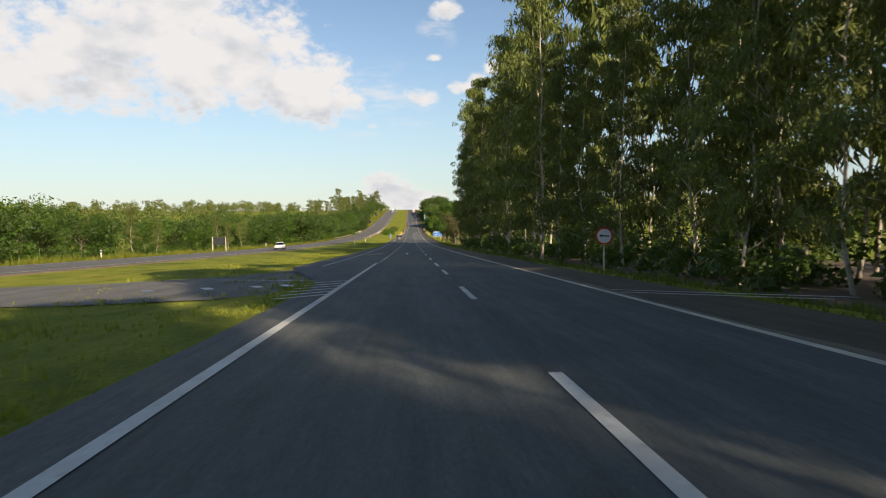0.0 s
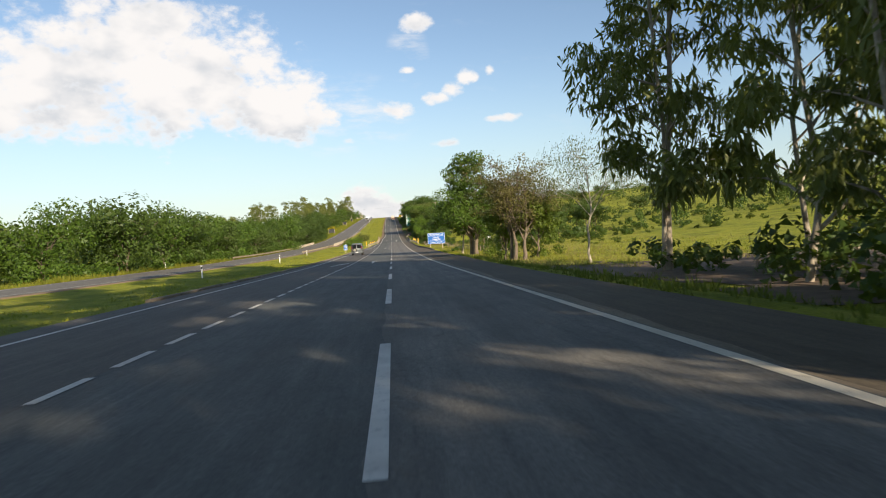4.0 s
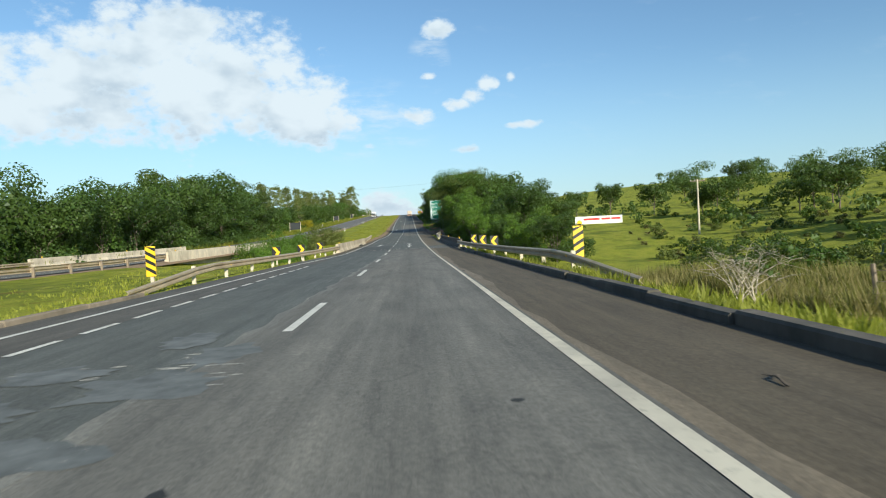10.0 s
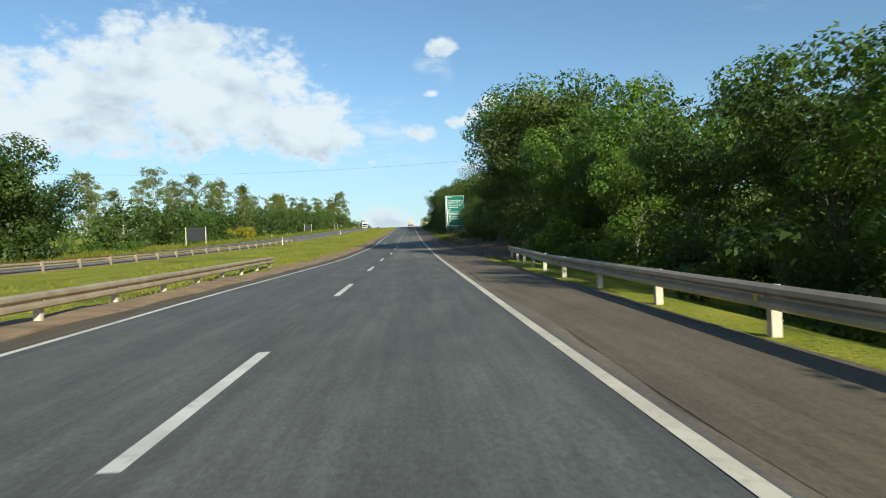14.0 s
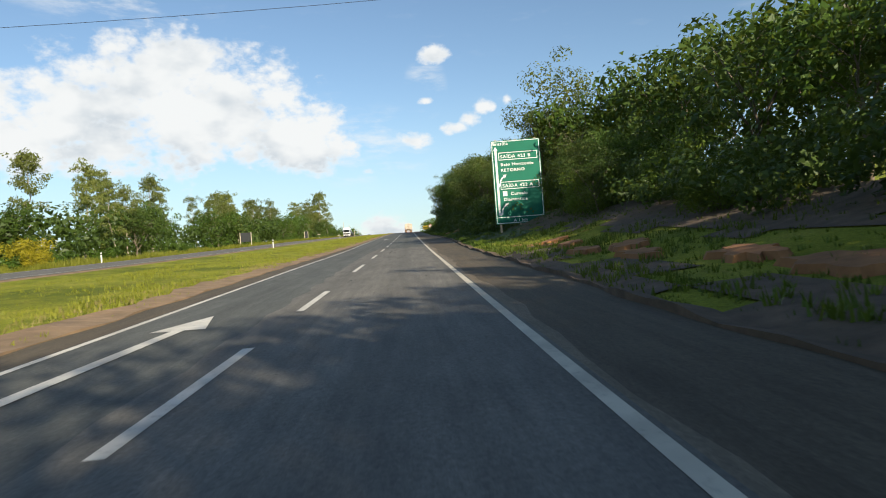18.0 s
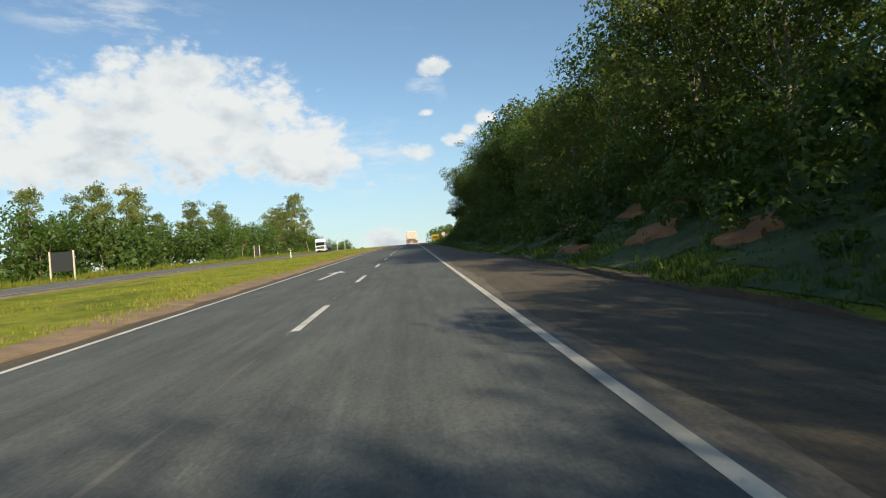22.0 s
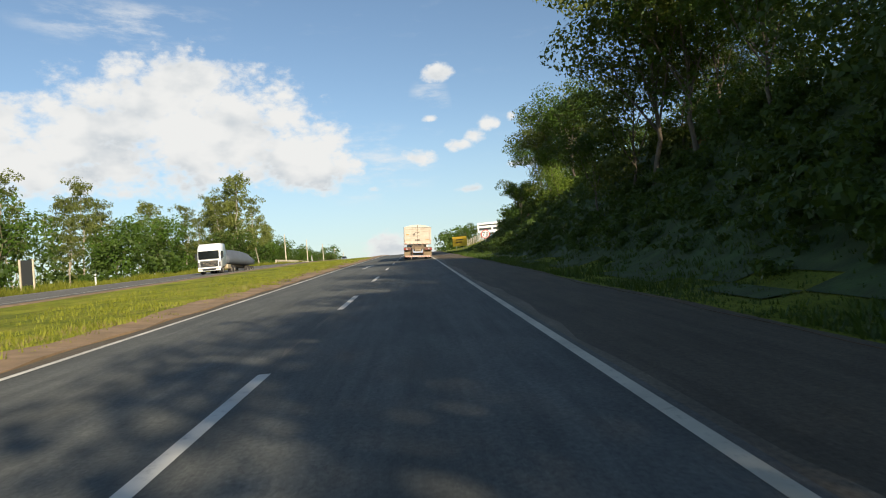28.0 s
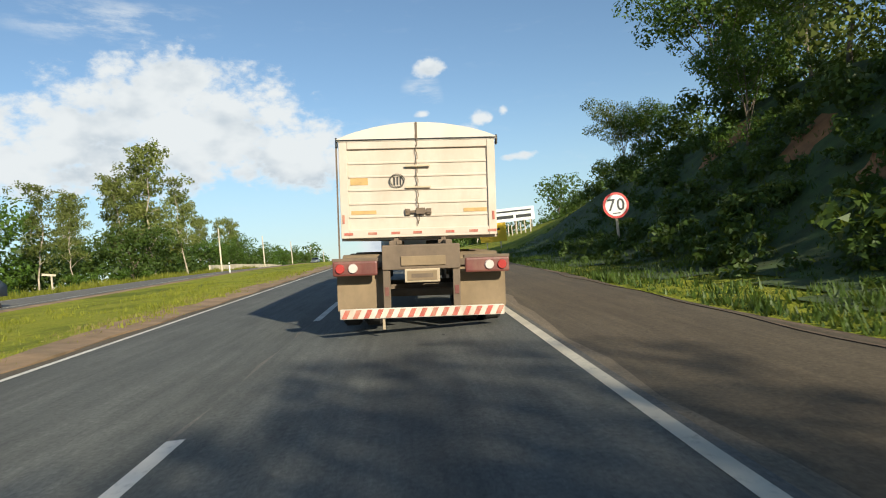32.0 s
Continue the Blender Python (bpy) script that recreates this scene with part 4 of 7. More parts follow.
front, rear = [q for q in spots if q[0] < 15.0], [q for q in spots if q[0] >= 15.0]
for i, p in enumerate(gums):
    plant(p, front[i::3], used, "gum trees beside the road")
for i, p in enumerate(back_gums):
    plant(p, rear[i::2], used, "gum trees beside the road")


def thicket(seed, spots, height, per, size, leaf, label):
    """A mass of low bushes that cannot be told apart."""
    rng = np.random.default_rng(seed)
    cs, rs = [], []
    for x, y, a, s in spots:
        g = stand(x, y, 0.05)
        h = height * s
        for k in range(7):
            q = h * (0.15 + 0.55 * rng.random())
            cs.append((x + math.cos(a + k * 2.4) * q, y + math.sin(a + k * 2.4) * q, g + h * (0.12 + 0.62 * rng.random())))
            rs.append(h * (0.18 + 0.16 * rng.random()))
    v, f = leaf_cloud(rng, np.array(cs), np.array(rs), per * len(spots), size, 0.0, 0.85, 3)
    return tagged(leaves_ob("thicket", v, f, leaf), label, "undergrowth", kind="stuff")


thicket(21, scatter(10.6, 14, -20, 158, 84, 0.5, 1.15) + scatter(15, 30, -30, 156, 55, 1.0, 2.2), 2.6, 560, 0.3, M["leaf_deep"], "dark undergrowth at the foot of the gum trees")
thicket(22, scatter(9.4, 12.5, 372, 470, 30, 0.5, 1.0) + scatter(13, 24, 366, 480, 40, 0.8, 1.6), 2.6, 1200, 0.2, M["leaf_deep"], "dense bushes beside the bridge approach")
thicket(23, unscreened(lit(scatter(9.6, 12.0, 522, 650, 60, 0.4, 0.8) + scatter(11.5, 15.5, 478, 650, 100, 0.6, 1.3) + scatter(15, 22, 478, 650, 50, 0.8, 1.5), 2.6, 2.4, 0.25), 3.0), 2.6, 640, 0.21, M["leaf_dark"], "dark bushes and creepers on the cut bank")
thicket(24, unscreened(lit(scatter(9.8, 12.5, 640, 705, 44, 0.3, 0.6) + scatter(12, 16, 640, 790, 70, 0.3, 0.7) + scatter(16, 28, 640, 860, 40, 0.8, 1.4), 2.6, 2.4, 0.2), 3.0), 2.6, 640, 0.2, M["leaf_dark"], "green bushes on the upper bank")
thicket(25, [(float(opp_x(y)) + x, y, a, s) for x, y, a, s in scatter(-15, -8.5, 205, 470, 60, 0.6, 1.2) + scatter(-30, -16, 30, 205, 40, 0.35, 0.9)], 2.6, 320, 0.33, M["leaf_mid"], "green bushes along the far rim of the opposite carriageway")
thicket(26, [(float(opp_x(y)) + x, y, a, s) for x, y, a, s in scatter(-26, -12, 470, 830, 70, 0.4, 1.05)], 2.4, 480, 0.24, M["leaf_mid"], "green bushes and tall weeds beyond the opposite road")
thicket(27, unscreened(scatter(9.5, 22, 200, 345, 22, 0.25, 0.6) + scatter(22, 60, 240, 420, 40, 0.4, 1.0) + scatter(18, 110, 250, 480, 80, 0.25, 0.8), 3.0), 2.6, 380, 0.26, M["leaf_mid"], "scattered bushes in the pasture by the stream")
thicket(34, unscreened(scatter(12, 30, 330, 375, 26, 0.6, 1.3), 3.0), 2.6, 800, 0.19, M["leaf_deep"], "deep green bushes by the stream at the bridge")
thicket(30, unscreened(scatter(13, 40, 215, 350, 150, 0.14, 0.4) + scatter(30, 110, 240, 460, 170, 0.2, 0.5), 2.0), 2.6, 150, 0.22, M["grass_dark"], "low weeds and tussocks over the pasture")
thicket(32, unscreened(scatter(14, 62, 285, 405, 130, 0.15, 0.4), 2.0), 2.6, 120, 0.22, M["leaf_dry"], "brown reeds and dead weeds in the pasture")
thicket(37, unscreened(scatter(13, 60, 296, 400, 150, 0.25, 0.6), 2.0), 2.6, 200, 0.2, M["leaf_olive"], "olive scrub over the wet pasture by the stream")
thicket(33, unscreened(scatter(22, 120, 300, 500, 90, 0.3, 0.85), 3.0), 2.6, 220, 0.3, M["leaf_dark"], "dark bushes dotted over the pasture hill")
thicket(31, scatter(8.6, 17, 524, 720, 520, 0.12, 0.34) + scatter(9.4, 20, 596, 720, 760, 0.14, 0.36), 2.6, 150, 0.15, M["leaf_dark"], "dark creepers and low weeds covering the cut bank")
SHRUB = "grey-green leafy shrub in the median by the bridge"
shr = shrub(28, 2.8, 9000, 0.12, M["leaf_gum"], SHRUB)
plant(shr, [(-11.5, 392, 0.3, 1.05), (-13.2, 385, 1.3, 0.9), (-10.4, 399, 2.3, 0.6)], used, "shrubs in the median")
shr = shrub(29, 3.4, 9000, 0.14, M["leaf_bright"], "dense green bush in the median before the bridge")
plant(shr, [(-12.8, 372, 1.1, 1.2), (-14.5, 366, 2.1, 1.15), (-12.0, 360, 0.5, 0.9), (-13.6, 379, 2.0, 1.0)], used, "shrubs in the median")

fresh = shrub(35, 3.0, 5500, 0.16, M["leaf_fresh"], "fresh yellow-green bush at the edge of the wood")
plant(fresh, [(13.4, 506, 0.2, 0.8), (15.2, 497, 1.2, 0.9), (14.6, 523.5, 2.2, 0.8), (13.2, 489, 2.9, 0.55), (15.2, 692.5, 0.9, 0.95), (12.8, 691.0, 1.9, 0.3)], used, "bushes at the edge of the wood")
yellow = shrub(36, 2.6, 3000, 0.2, M["leaf_yellow"], "yellow flowering bush beyond the opposite road")
plant(yellow, [(-36.0, 534, 0.3, 1.1), (-38.5, 537, 1.3, 1.0), (-34.2, 532, 2.3, 0.7)], used, "yellow bushes")

hanging = make_tree(18, 8.6, 4.0, 0.45, 5200, 0.17, M["leaf_gum"], M["bark_pale"], "low gum tree with long hanging twigs over the verge", droop=1.5, limb=14, clumps=60, sides=3, girth=0.6, slim=0.34, twigs=3, name="gum_tree", category="gum tree")
plant(hanging, [(13.3, 168.9, 0.5, 1.0)], used)

# single trees on the right past the gums
half_bare = make_tree(33, 9.7, 3.8, 0.3, 15000, 0.14, M["leaf_dry"], M["bark"], "half-bare roadside tree with crooked limbs and brown twigs", limb=22, clumps=1, fork=0.25, stems=3, puff=0.6, twigs=6, girth=1.15, hull=0.2)
plant(half_bare, [(11.4, 184.4, 1.0, 1.0)], used)
creeper = make_tree(37, 5.8, 2.4, 0.1, 9000, 0.18, M["leaf_fresh"], M["bark"], "leafy young tree grown into a half-bare one", limb=10, clumps=40, fork=0.25, low=6)
plant(creeper, [(13.2, 185.4, 0.6, 1.0), (10.4, 186.2, 2.2, 0.8)], used)
leafy_tree = make_tree(31, 12.0, 3.6, 0.2, 24000, 0.21, M["leaf_mid"], M["bark"], "broad leafy roadside tree with forked trunk and sunlit crown", limb=26, clumps=120, tall=True, stems=2, girth=1.6, puff=1.1)
plant(leafy_tree, [(10.2, 207.6, 2.2, 1.0)], used)
bare_small = make_tree(38, 5.4, 3.2, 0.5, 900, 0.2, M["leaf_mid"], M["bark_pale"], "small pale tree with bare crooked limbs and few leaves", limb=9, clumps=10, fork=0.38, twigs=5, keep=0.4, girth=1.5, puff=0.8)
plant(bare_small, [(9.1, 210.8, 0.4, 1.0)], used)
dark_tree = make_tree(34, 8.2, 4.0, 0.15, 15000, 0.24, M["leaf_dark"], M["bark"], "low spreading dark roadside tree", limb=14, clumps=70, fork=0.22, low=5, stems=2)
plant(dark_tree, [(17.8, 232.0, 0.2, 0.8)], used)

# the wood beyond the opposite carriageway
ROUND = "round dense green woodland tree with leaves to the ground"
rounds = [make_tree(41 + i, 9.4, 4.4, 0.05, 4200, 0.38, M[k], M["bark"], ROUND, limb=12, clumps=60, fork=0.15, sides=3, low=11, puff=1.25) for i, k in enumerate(("leaf_dark", "leaf_mid", "leaf_mid"))]
fine_rounds = [make_tree(44 + i, 9.4, 4.4, 0.05, 9500, 0.28, M[k], M["bark"], ROUND, limb=11, clumps=48, fork=0.15, sides=3, low=11, puff=1.08, twigs=1) for i, k in enumerate(("leaf_dark", "leaf_deep"))]
spots = []
for xr, n in ((-9.5, 28), (-14.5, 16)):
    spots += [(float(opp_x(y)) + x, y, a, s) for x, y, a, s in scatter(xr - 1.5, xr + 1.5, 212, 452, n, 0.85, 1.2)]
spots += [(float(opp_x(y)) + x, y, a, s) for x, y, a, s in scatter(-30, -20, 470, 900, 18, 0.7, 1.25) + scatter(-40, -17, 30, 215, 18, 0.55, 0.95)]
spots += [(-60.0, 700, 0, 1.2), (-47, 868, 0, 0.9), (-40, 880, 1, 0.8), (-36, 893, 2, 0.75), (-33, 905, 1, 0.7), (-44, 858, 1, 0.85)]
near = [q for q in spots if 355 < q[1] < 452 and q[0] > -36.5] + [(-35.5, 398, 0.4, 1.38), (-36.5, 407, 1.4, 1.42), (-35.0, 416, 2.4, 1.36), (-36.0, 426, 0.9, 1.28), (-34.5, 436, 1.9, 1.1)]
spots = [q for q in spots if not (355 < q[1] < 452 and q[0] > -36.5)]
for i, p in enumerate(rounds):
    plant(p, spots[i::3], used, "woodland trees")
for i, p in enumerate(fine_rounds):
    plant(p, near[i::2], used, "woodland trees")

# the wood on the right past the bridge and on the cut bank
WALL = "tall leafy roadside tree on the bank with dense dark crown"
walls = [make_tree(51 + i, 13.0, 4.5, 0.1, n, z, M[k], M["bark"], WALL, limb=10, clumps=46, fork=0.22, sides=3, low=7, puff=1.25, twigs=1) for i, (k, n, z) in enumerate((("leaf_dark", 8200, 0.25), ("leaf_mid", 8200, 0.25), ("leaf_dark", 8200, 0.25), ("leaf_olive", 8200, 0.25), ("leaf_dark", 2100, 0.49), ("leaf_mid", 2100, 0.49)))]
spots = scatter(11.0, 14.5, 372, 425, 10, 0.5, 0.64) + scatter(16, 24, 366, 425, 9, 0.55, 0.75)
spots += scatter(12.0, 14.0, 430, 466, 7, 0.95, 1.15) + scatter(17, 22, 425, 470, 8, 0.72, 0.95)
spots += scatter(17.5, 20.0, 478, 522, 7, 0.7, 0.85) + scatter(21, 25, 478, 522, 6, 0.8, 1.0) + scatter(13.5, 15.5, 524, 560, 6, 0.75, 1.0) + scatter(13.5, 15.5, 560, 606, 9, 0.85, 1.1) + scatter(18, 22, 524, 604, 12, 0.6, 0.85) + scatter(13.5, 15.5, 623, 640, 4, 0.9, 1.1) + scatter(18, 22, 606, 640, 6, 0.8, 1.0)
spots += scatter(14.0, 16.4, 636, 722, 12, 0.9, 1.15) + scatter(17, 24, 636, 722, 22, 0.4, 0.7) + scatter(16, 26, 728, 850, 14, 0.45, 0.75)
spots += scatter(27, 33, 480, 545, 10, 0.9, 1.15) + scatter(23, 31, 532, 560, 5, 0.8, 1.05) + scatter(23, 31, 560, 592, 5, 0.45, 0.65) + scatter(23, 31, 596, 650, 8, 0.9, 1.2)
spots = unscreened(lit(spots, 13.0, 5.0, 0.3)) + [(14.0, 661.5, 0.4, 0.84), (12.9, 666, 2.4, 0.6), (11.7, 668.5, 0.9, 0.48), (13.4, 664.0, 1.9, 0.9), (15.4, 472.0, 1.0, 0.66), (17.0, 475.0, 2.0, 0.68), (13.2, 438.0, 0.7, 1.16), (15.8, 449.0, 2.8, 1.08), (13.0, 503.5, 2.0, 0.34), (13.3, 508.0, 0.4, 0.38), (13.1, 512.2, 1.4, 0.36), (15.0, 507.0, 0.8, 0.42), (16.8, 510.5, 1.7, 0.5), (15.4, 514.0, 2.6, 0.46), (18.0, 503.0, 0.3, 0.5), (16.2, 523.8, 0.5, 0.92), (15.0, 611.0, 0.9, 0.86), (16.6, 615.5, 2.3, 0.95), (14.8, 619.5, 0.1, 0.88), (14.4, 624.0, 1.5, 0.8), (17.5, 622.0, 2.7, 0.8), (14.6, 656.5, 0.2, 0.6), (15.8, 653.5, 1.2, 0.66), (17.2, 694.0, 1.1, 0.82), (20.0, 699.0, 0.4, 0.8), (19.2, 718, 2.1, 0.8), (17.2, 704.5, 2.5, 0.8), (18.4, 728, 0.8, 0.42)]
by_bridge = [make_tree(57 + i, 13.0, 4.5, 0.1, 12000, 0.27, M[k], M["bark"], w + " tree beside the bridge", limb=12, clumps=60, fork=0.2, sides=3, low=12, puff=0.95, twigs=1) for i, (k, w) in enumerate((("leaf_bright", "dense bright green feathery"), ("leaf_deep", "dense deep green leafy")))]
low_wood = [(11.4, 421.5, 0.5, 0.62), (12.2, 425.5, 1.6, 0.72), (14.6, 416.0, 2.2, 0.7)] + [(x, y, a, k * (0.84 if y < 392 else 1.0)) for x, y, a, k in spots if y < 428 and x < 16.5] + [(15.8, 383.5, 0.5, 0.52), (14.2, 364, 0.3, 0.46), (17.0, 359, 1.3, 0.5), (18.5, 367, 2.0, 0.5)]
spots = [q for q in spots if not (q[1] < 428 and q[0] < 16.5)]
for i, p in enumerate(by_bridge):
    plant(p, low_wood[i::2] + ([(18.0, 384.0, 1.2, 0.8), (20.5, 388.5, 0.3, 0.8)] if i else []), used, "trees beside the bridge")
crest = [make_tree(81 + i, 13.0, 4.5, 0.14, 8600, 0.25, M[k], M["bark"], "leafy roadside tree on the bank with an airy crown", limb=13, clumps=42, fork=0.26, sides=3, low=5, puff=0.98, twigs=2, girth=0.75) for i, k in enumerate(("leaf_mid", "leaf_olive"))]
airy_bank = lambda q: (650 < q[1] < 735 and q[0] < 21) or (428 < q[1] < 468 and q[0] < 18)
for i, p in enumerate(crest):
    plant(p, [q for q in spots if airy_bank(q)][i::2], used, "trees on the bank")
spots = [q for q in spots if not airy_bank(q)]
for i, p in enumerate(walls):
    near = [q for q in spots if q[0] < 16.5 and q[1] < 726]
    back = [q for q in spots if not (q[0] < 16.5 and q[1] < 726)]
    plant(p, near[i::4] if i < 4 else back[i - 4::2], used, "trees on the bank")

# airy gums on the left, far up the road
AIRY = "tall airy gum tree with thin crown beyond the opposite road"
airy = [make_tree(61 + i, 19, 3.4, 0.22, 3100, 0.5, M["leaf_gum"], M["bark_pale"], AIRY, limb=18, tall=True, clumps=130, keep=1.0, sides=3, droop=0.5, slim=0.65, girth=0.6, twigs=1, name="gum_tree", category="gum tree") for i in range(3)]
spots = [(float(opp_x(y)) + x, y, a, s) for x, y, a, s in scatter(-34, -19, 500, 790, 22, 0.45, 0.78) + scatter(-60, -32, 470, 900, 32, 0.75, 1.15)]
spots += [(float(opp_x(y)) + x, y, a, s) for x, y, a, s in scatter(-42, -17, 40, 215, 12, 0.35, 0.55)]
spots += [(-42, 801, 0, 1.3), (-44.5, 805, 1, 1.12), (-39.5, 809, 2, 1.0), (-46, 797, 2.6, 0.95), (-48.5, 806, 0.6, 1.05), (-71, 899, 0.3, 1.5), (-97, 885, 2, 1.6), (-74, 975, 1, 1.4), (-64, 930, 1, 1.2), (-55, 868, 0, 0.9), (-51, 874, 1, 0.85)]
for i, p in enumerate(airy):
    plant(p, spots[i::3], used, "gum trees beyond the opposite road")

bare_shrub = make_tree(39, 4.2, 2.6, 0.05, 260, 0.12, M["leaf_dry"], M["bark_pale"], "bare pale branchy shrub beside the kerb", limb=9, clumps=8, fork=0.12, twigs=6, keep=0.3, girth=0.8, stems=3, puff=0.5, name="shrub", category="shrub")
plant(bare_shrub, [(9.4, 305.2, 0.4, 0.44)], used)

# scattered pasture trees on the right-hand hill
PAST = "lone dark pasture tree on the grassy hill"
past = make_tree(71, 8.5, 4.2, 0.2, 2600, 0.45, M["leaf_dark"], M["bark"], PAST, limb=11, clumps=40, fork=0.28, sides=3)
spots = scatter(48, 100, 300, 480, 16, 0.6, 1.0) + scatter(24, 46, 372, 470, 8, 0.6, 1.0)
plant(past, unscreened(spots) + [(19.5, 264, 0.5, 0.56), (64, 338, 0.0, 1.0), (58, 352, 1.0, 0.85), (80, 408, 2.0, 1.05), (96, 440, 0.7, 0.95), (112, 505, 1.7, 1.1), (136, 540, 2.7, 1.15)], used, "trees on the hill")


def far_wood(name, seed, spots_xy, size, leaf, label):
    """Woodland too far off to tell its trees apart."""
    rng = np.random.default_rng(seed)
    cs, rs = [], []
    for x, y, h in spots_xy:
        g = float(ground_z(x, y))
        for k in range(6):
            cs.append((x + rng.normal() * h * 0.22, y + rng.normal() * h * 0.22, g + h * (0.15 + 0.7 * rng.random())))
            rs.append(h * (0.18 + 0.16 * rng.random()))
    v, f = leaf_cloud(rng, np.array(cs), np.array(rs), len(spots_xy) * 320, size, 0.0, 0.8, 3)
    return tagged(leaves_ob(name, v, f, leaf), label, "woodland", kind="stuff")


_s = [(rnd.uniform(100, 210), rnd.uniform(230, 640), rnd.uniform(5, 10)) for i in range(80)] + [(rnd.uniform(40, 110), rnd.uniform(270, 480), rnd.uniform(2.0, 4.5)) for i in range(60)]
far_wood("woodland", 84, unscreened(_s), 0.6, M["leaf_dark"], "scattered dark trees high on the pasture hill")
_s = [(rnd.uniform(-72, -44), rnd.uniform(215, 470), rnd.uniform(8, 12)) for i in range(60)] + [(rnd.uniform(-60, -41), rnd.uniform(475, 900), rnd.uniform(5, 9)) for i in range(150)]
far_wood("woodland", 85, _s, 0.7, M["leaf_dark"], "inner part of the wood beyond the opposite road")
_s = [(rnd.uniform(-150, -56), rnd.uniform(60, 560), rnd.uniform(7, 12)) for i in range(190)]
far_wood("woodland", 86, [(q[0] - 4, q[1] + 3, q[2] * 1.1) for q in _s[::3]], 0.7, M["leaf_gum"], "olive-brown trees scattered through the wood")
far_wood("woodland", 81, _s, 0.75, M["leaf_mid"], "dense green wood beyond the opposite carriageway")
_s = [(rnd.uniform(-420, -150), rnd.uniform(150, 1100), rnd.uniform(10, 16)) for i in range(190)]
far_wood("woodland", 82, _s, 1.4, M["leaf_gum"], "distant wooded ridge on the left")
_s = [(rnd.uniform(-110, -40), rnd.uniform(960, 1150), rnd.uniform(9, 15)) for i in range(50)] + [(rnd.uniform(14, 120), rnd.uniform(850, 1100), rnd.uniform(8, 13)) for i in range(70)]
far_wood("woodland", 83, _s, 1.2, M["leaf_dark"], "dark trees beyond the crest of the road")

# ---- kerbs, rails, parapets ----
def extrude_along(name, section, path, mat, parent=None, label="", shade=False):
    """Sweeps a closed cross-section (across, up) along a path of (x, y, z), across lying level."""
    vs, fs = [], []
    n, k = len(path), len(section)
    for i, p in enumerate(path):
        a, b = Vector(path[max(i - 1, 0)]), Vector(path[min(i + 1, n - 1)])
        d = (b - a).normalized()
        side = Vector((d.y, -d.x, 0)).normalized()
        for s, u in section:
            vs.append((p[0] + side.x * s, p[1] + side.y * s, p[2] + u))
    for i in range(n - 1):
        for j in range(k):
            j2 = (j + 1) % k
            fs.append((i * k + j, i * k + j2, (i + 1) * k + j2, (i + 1) * k + j))
    fs += [tuple(reversed(range(k))), tuple((n - 1) * k + j for j in range(k))]
    return mesh_ob(name, vs, fs, mat, parent, label, shade)


def along(fx, y0, y1, step, up=0.0):
    f = fx if callable(fx) else (lambda y: fx)
    return [(f(y), y, float(road_z(y)) + up) for y in np.append(np.arange(y0, y1, step), y1)]


# mossy concrete, its base darkened further for the shade on road-facing sides
M["kerb"] = plain("mossy_shaded_concrete", (0.12, 0.10, 0.078), 0.95, 0, 0.25, 1.5, 0.5, (0.04, 0.04, 0.03), 0.8)
KERB = [(-0.12, -0.1), (-0.12, 0.13), (-0.09, 0.17), (0.10, 0.18), (0.14, 0.14), (0.14, -0.1)]
kerb = thing("kerb", (0, 0, 0), "mossy concrete kerb along the hard shoulder, darkened for its shaded face", "kerb", kind="structure")
kerb_x = lambda y: float(np.interp(y, [190, 250, 274, 400], [7.02, 7.0, 6.12, 5.98]))
for i in range(36):
    y = 236.0 + i * 3.0
    w = 0.02 * math.sin(i * 2.3)
    if i == 5:     # a stone is broken away, and earth and grass fill its place
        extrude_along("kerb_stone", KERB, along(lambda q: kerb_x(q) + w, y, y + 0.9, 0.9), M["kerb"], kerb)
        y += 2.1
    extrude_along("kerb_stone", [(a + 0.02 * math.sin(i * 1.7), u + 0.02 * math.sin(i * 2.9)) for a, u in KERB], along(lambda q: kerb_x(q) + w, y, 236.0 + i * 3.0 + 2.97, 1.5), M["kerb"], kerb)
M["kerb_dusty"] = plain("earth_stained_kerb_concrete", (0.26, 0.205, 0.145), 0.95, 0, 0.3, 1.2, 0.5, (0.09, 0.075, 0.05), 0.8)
kerb_l = thing("kerb", (0, 0, 0), "low earth-stained kerb along the grassy median", "kerb", kind="structure")
for i in range(50):
    y = 150.0 + i * 3.2
    extrude_along("kerb_stone", [(s * 0.8, u * (0.62 + 0.08 * math.sin(i * 3.7))) for s, u in KERB], along(lambda q: left_edge(q) - 0.05, y, y + 3.15, 1.6), M["kerb_dusty"], kerb_l)

BEAM = [(-0.03, -0.16), (0.05, -0.12), (0.05, -0.06), (-0.03, -0.015), (-0.03, 0.015), (0.05, 0.06), (0.05, 0.12), (-0.03, 0.16), (-0.045, 0.16), (0.035, 0.115), (0.035, 0.065),
        (-0.045, 0.02), (-0.045, -0.02), (0.035, -0.065), (0.035, -0.115), (-0.045, -0.16)]


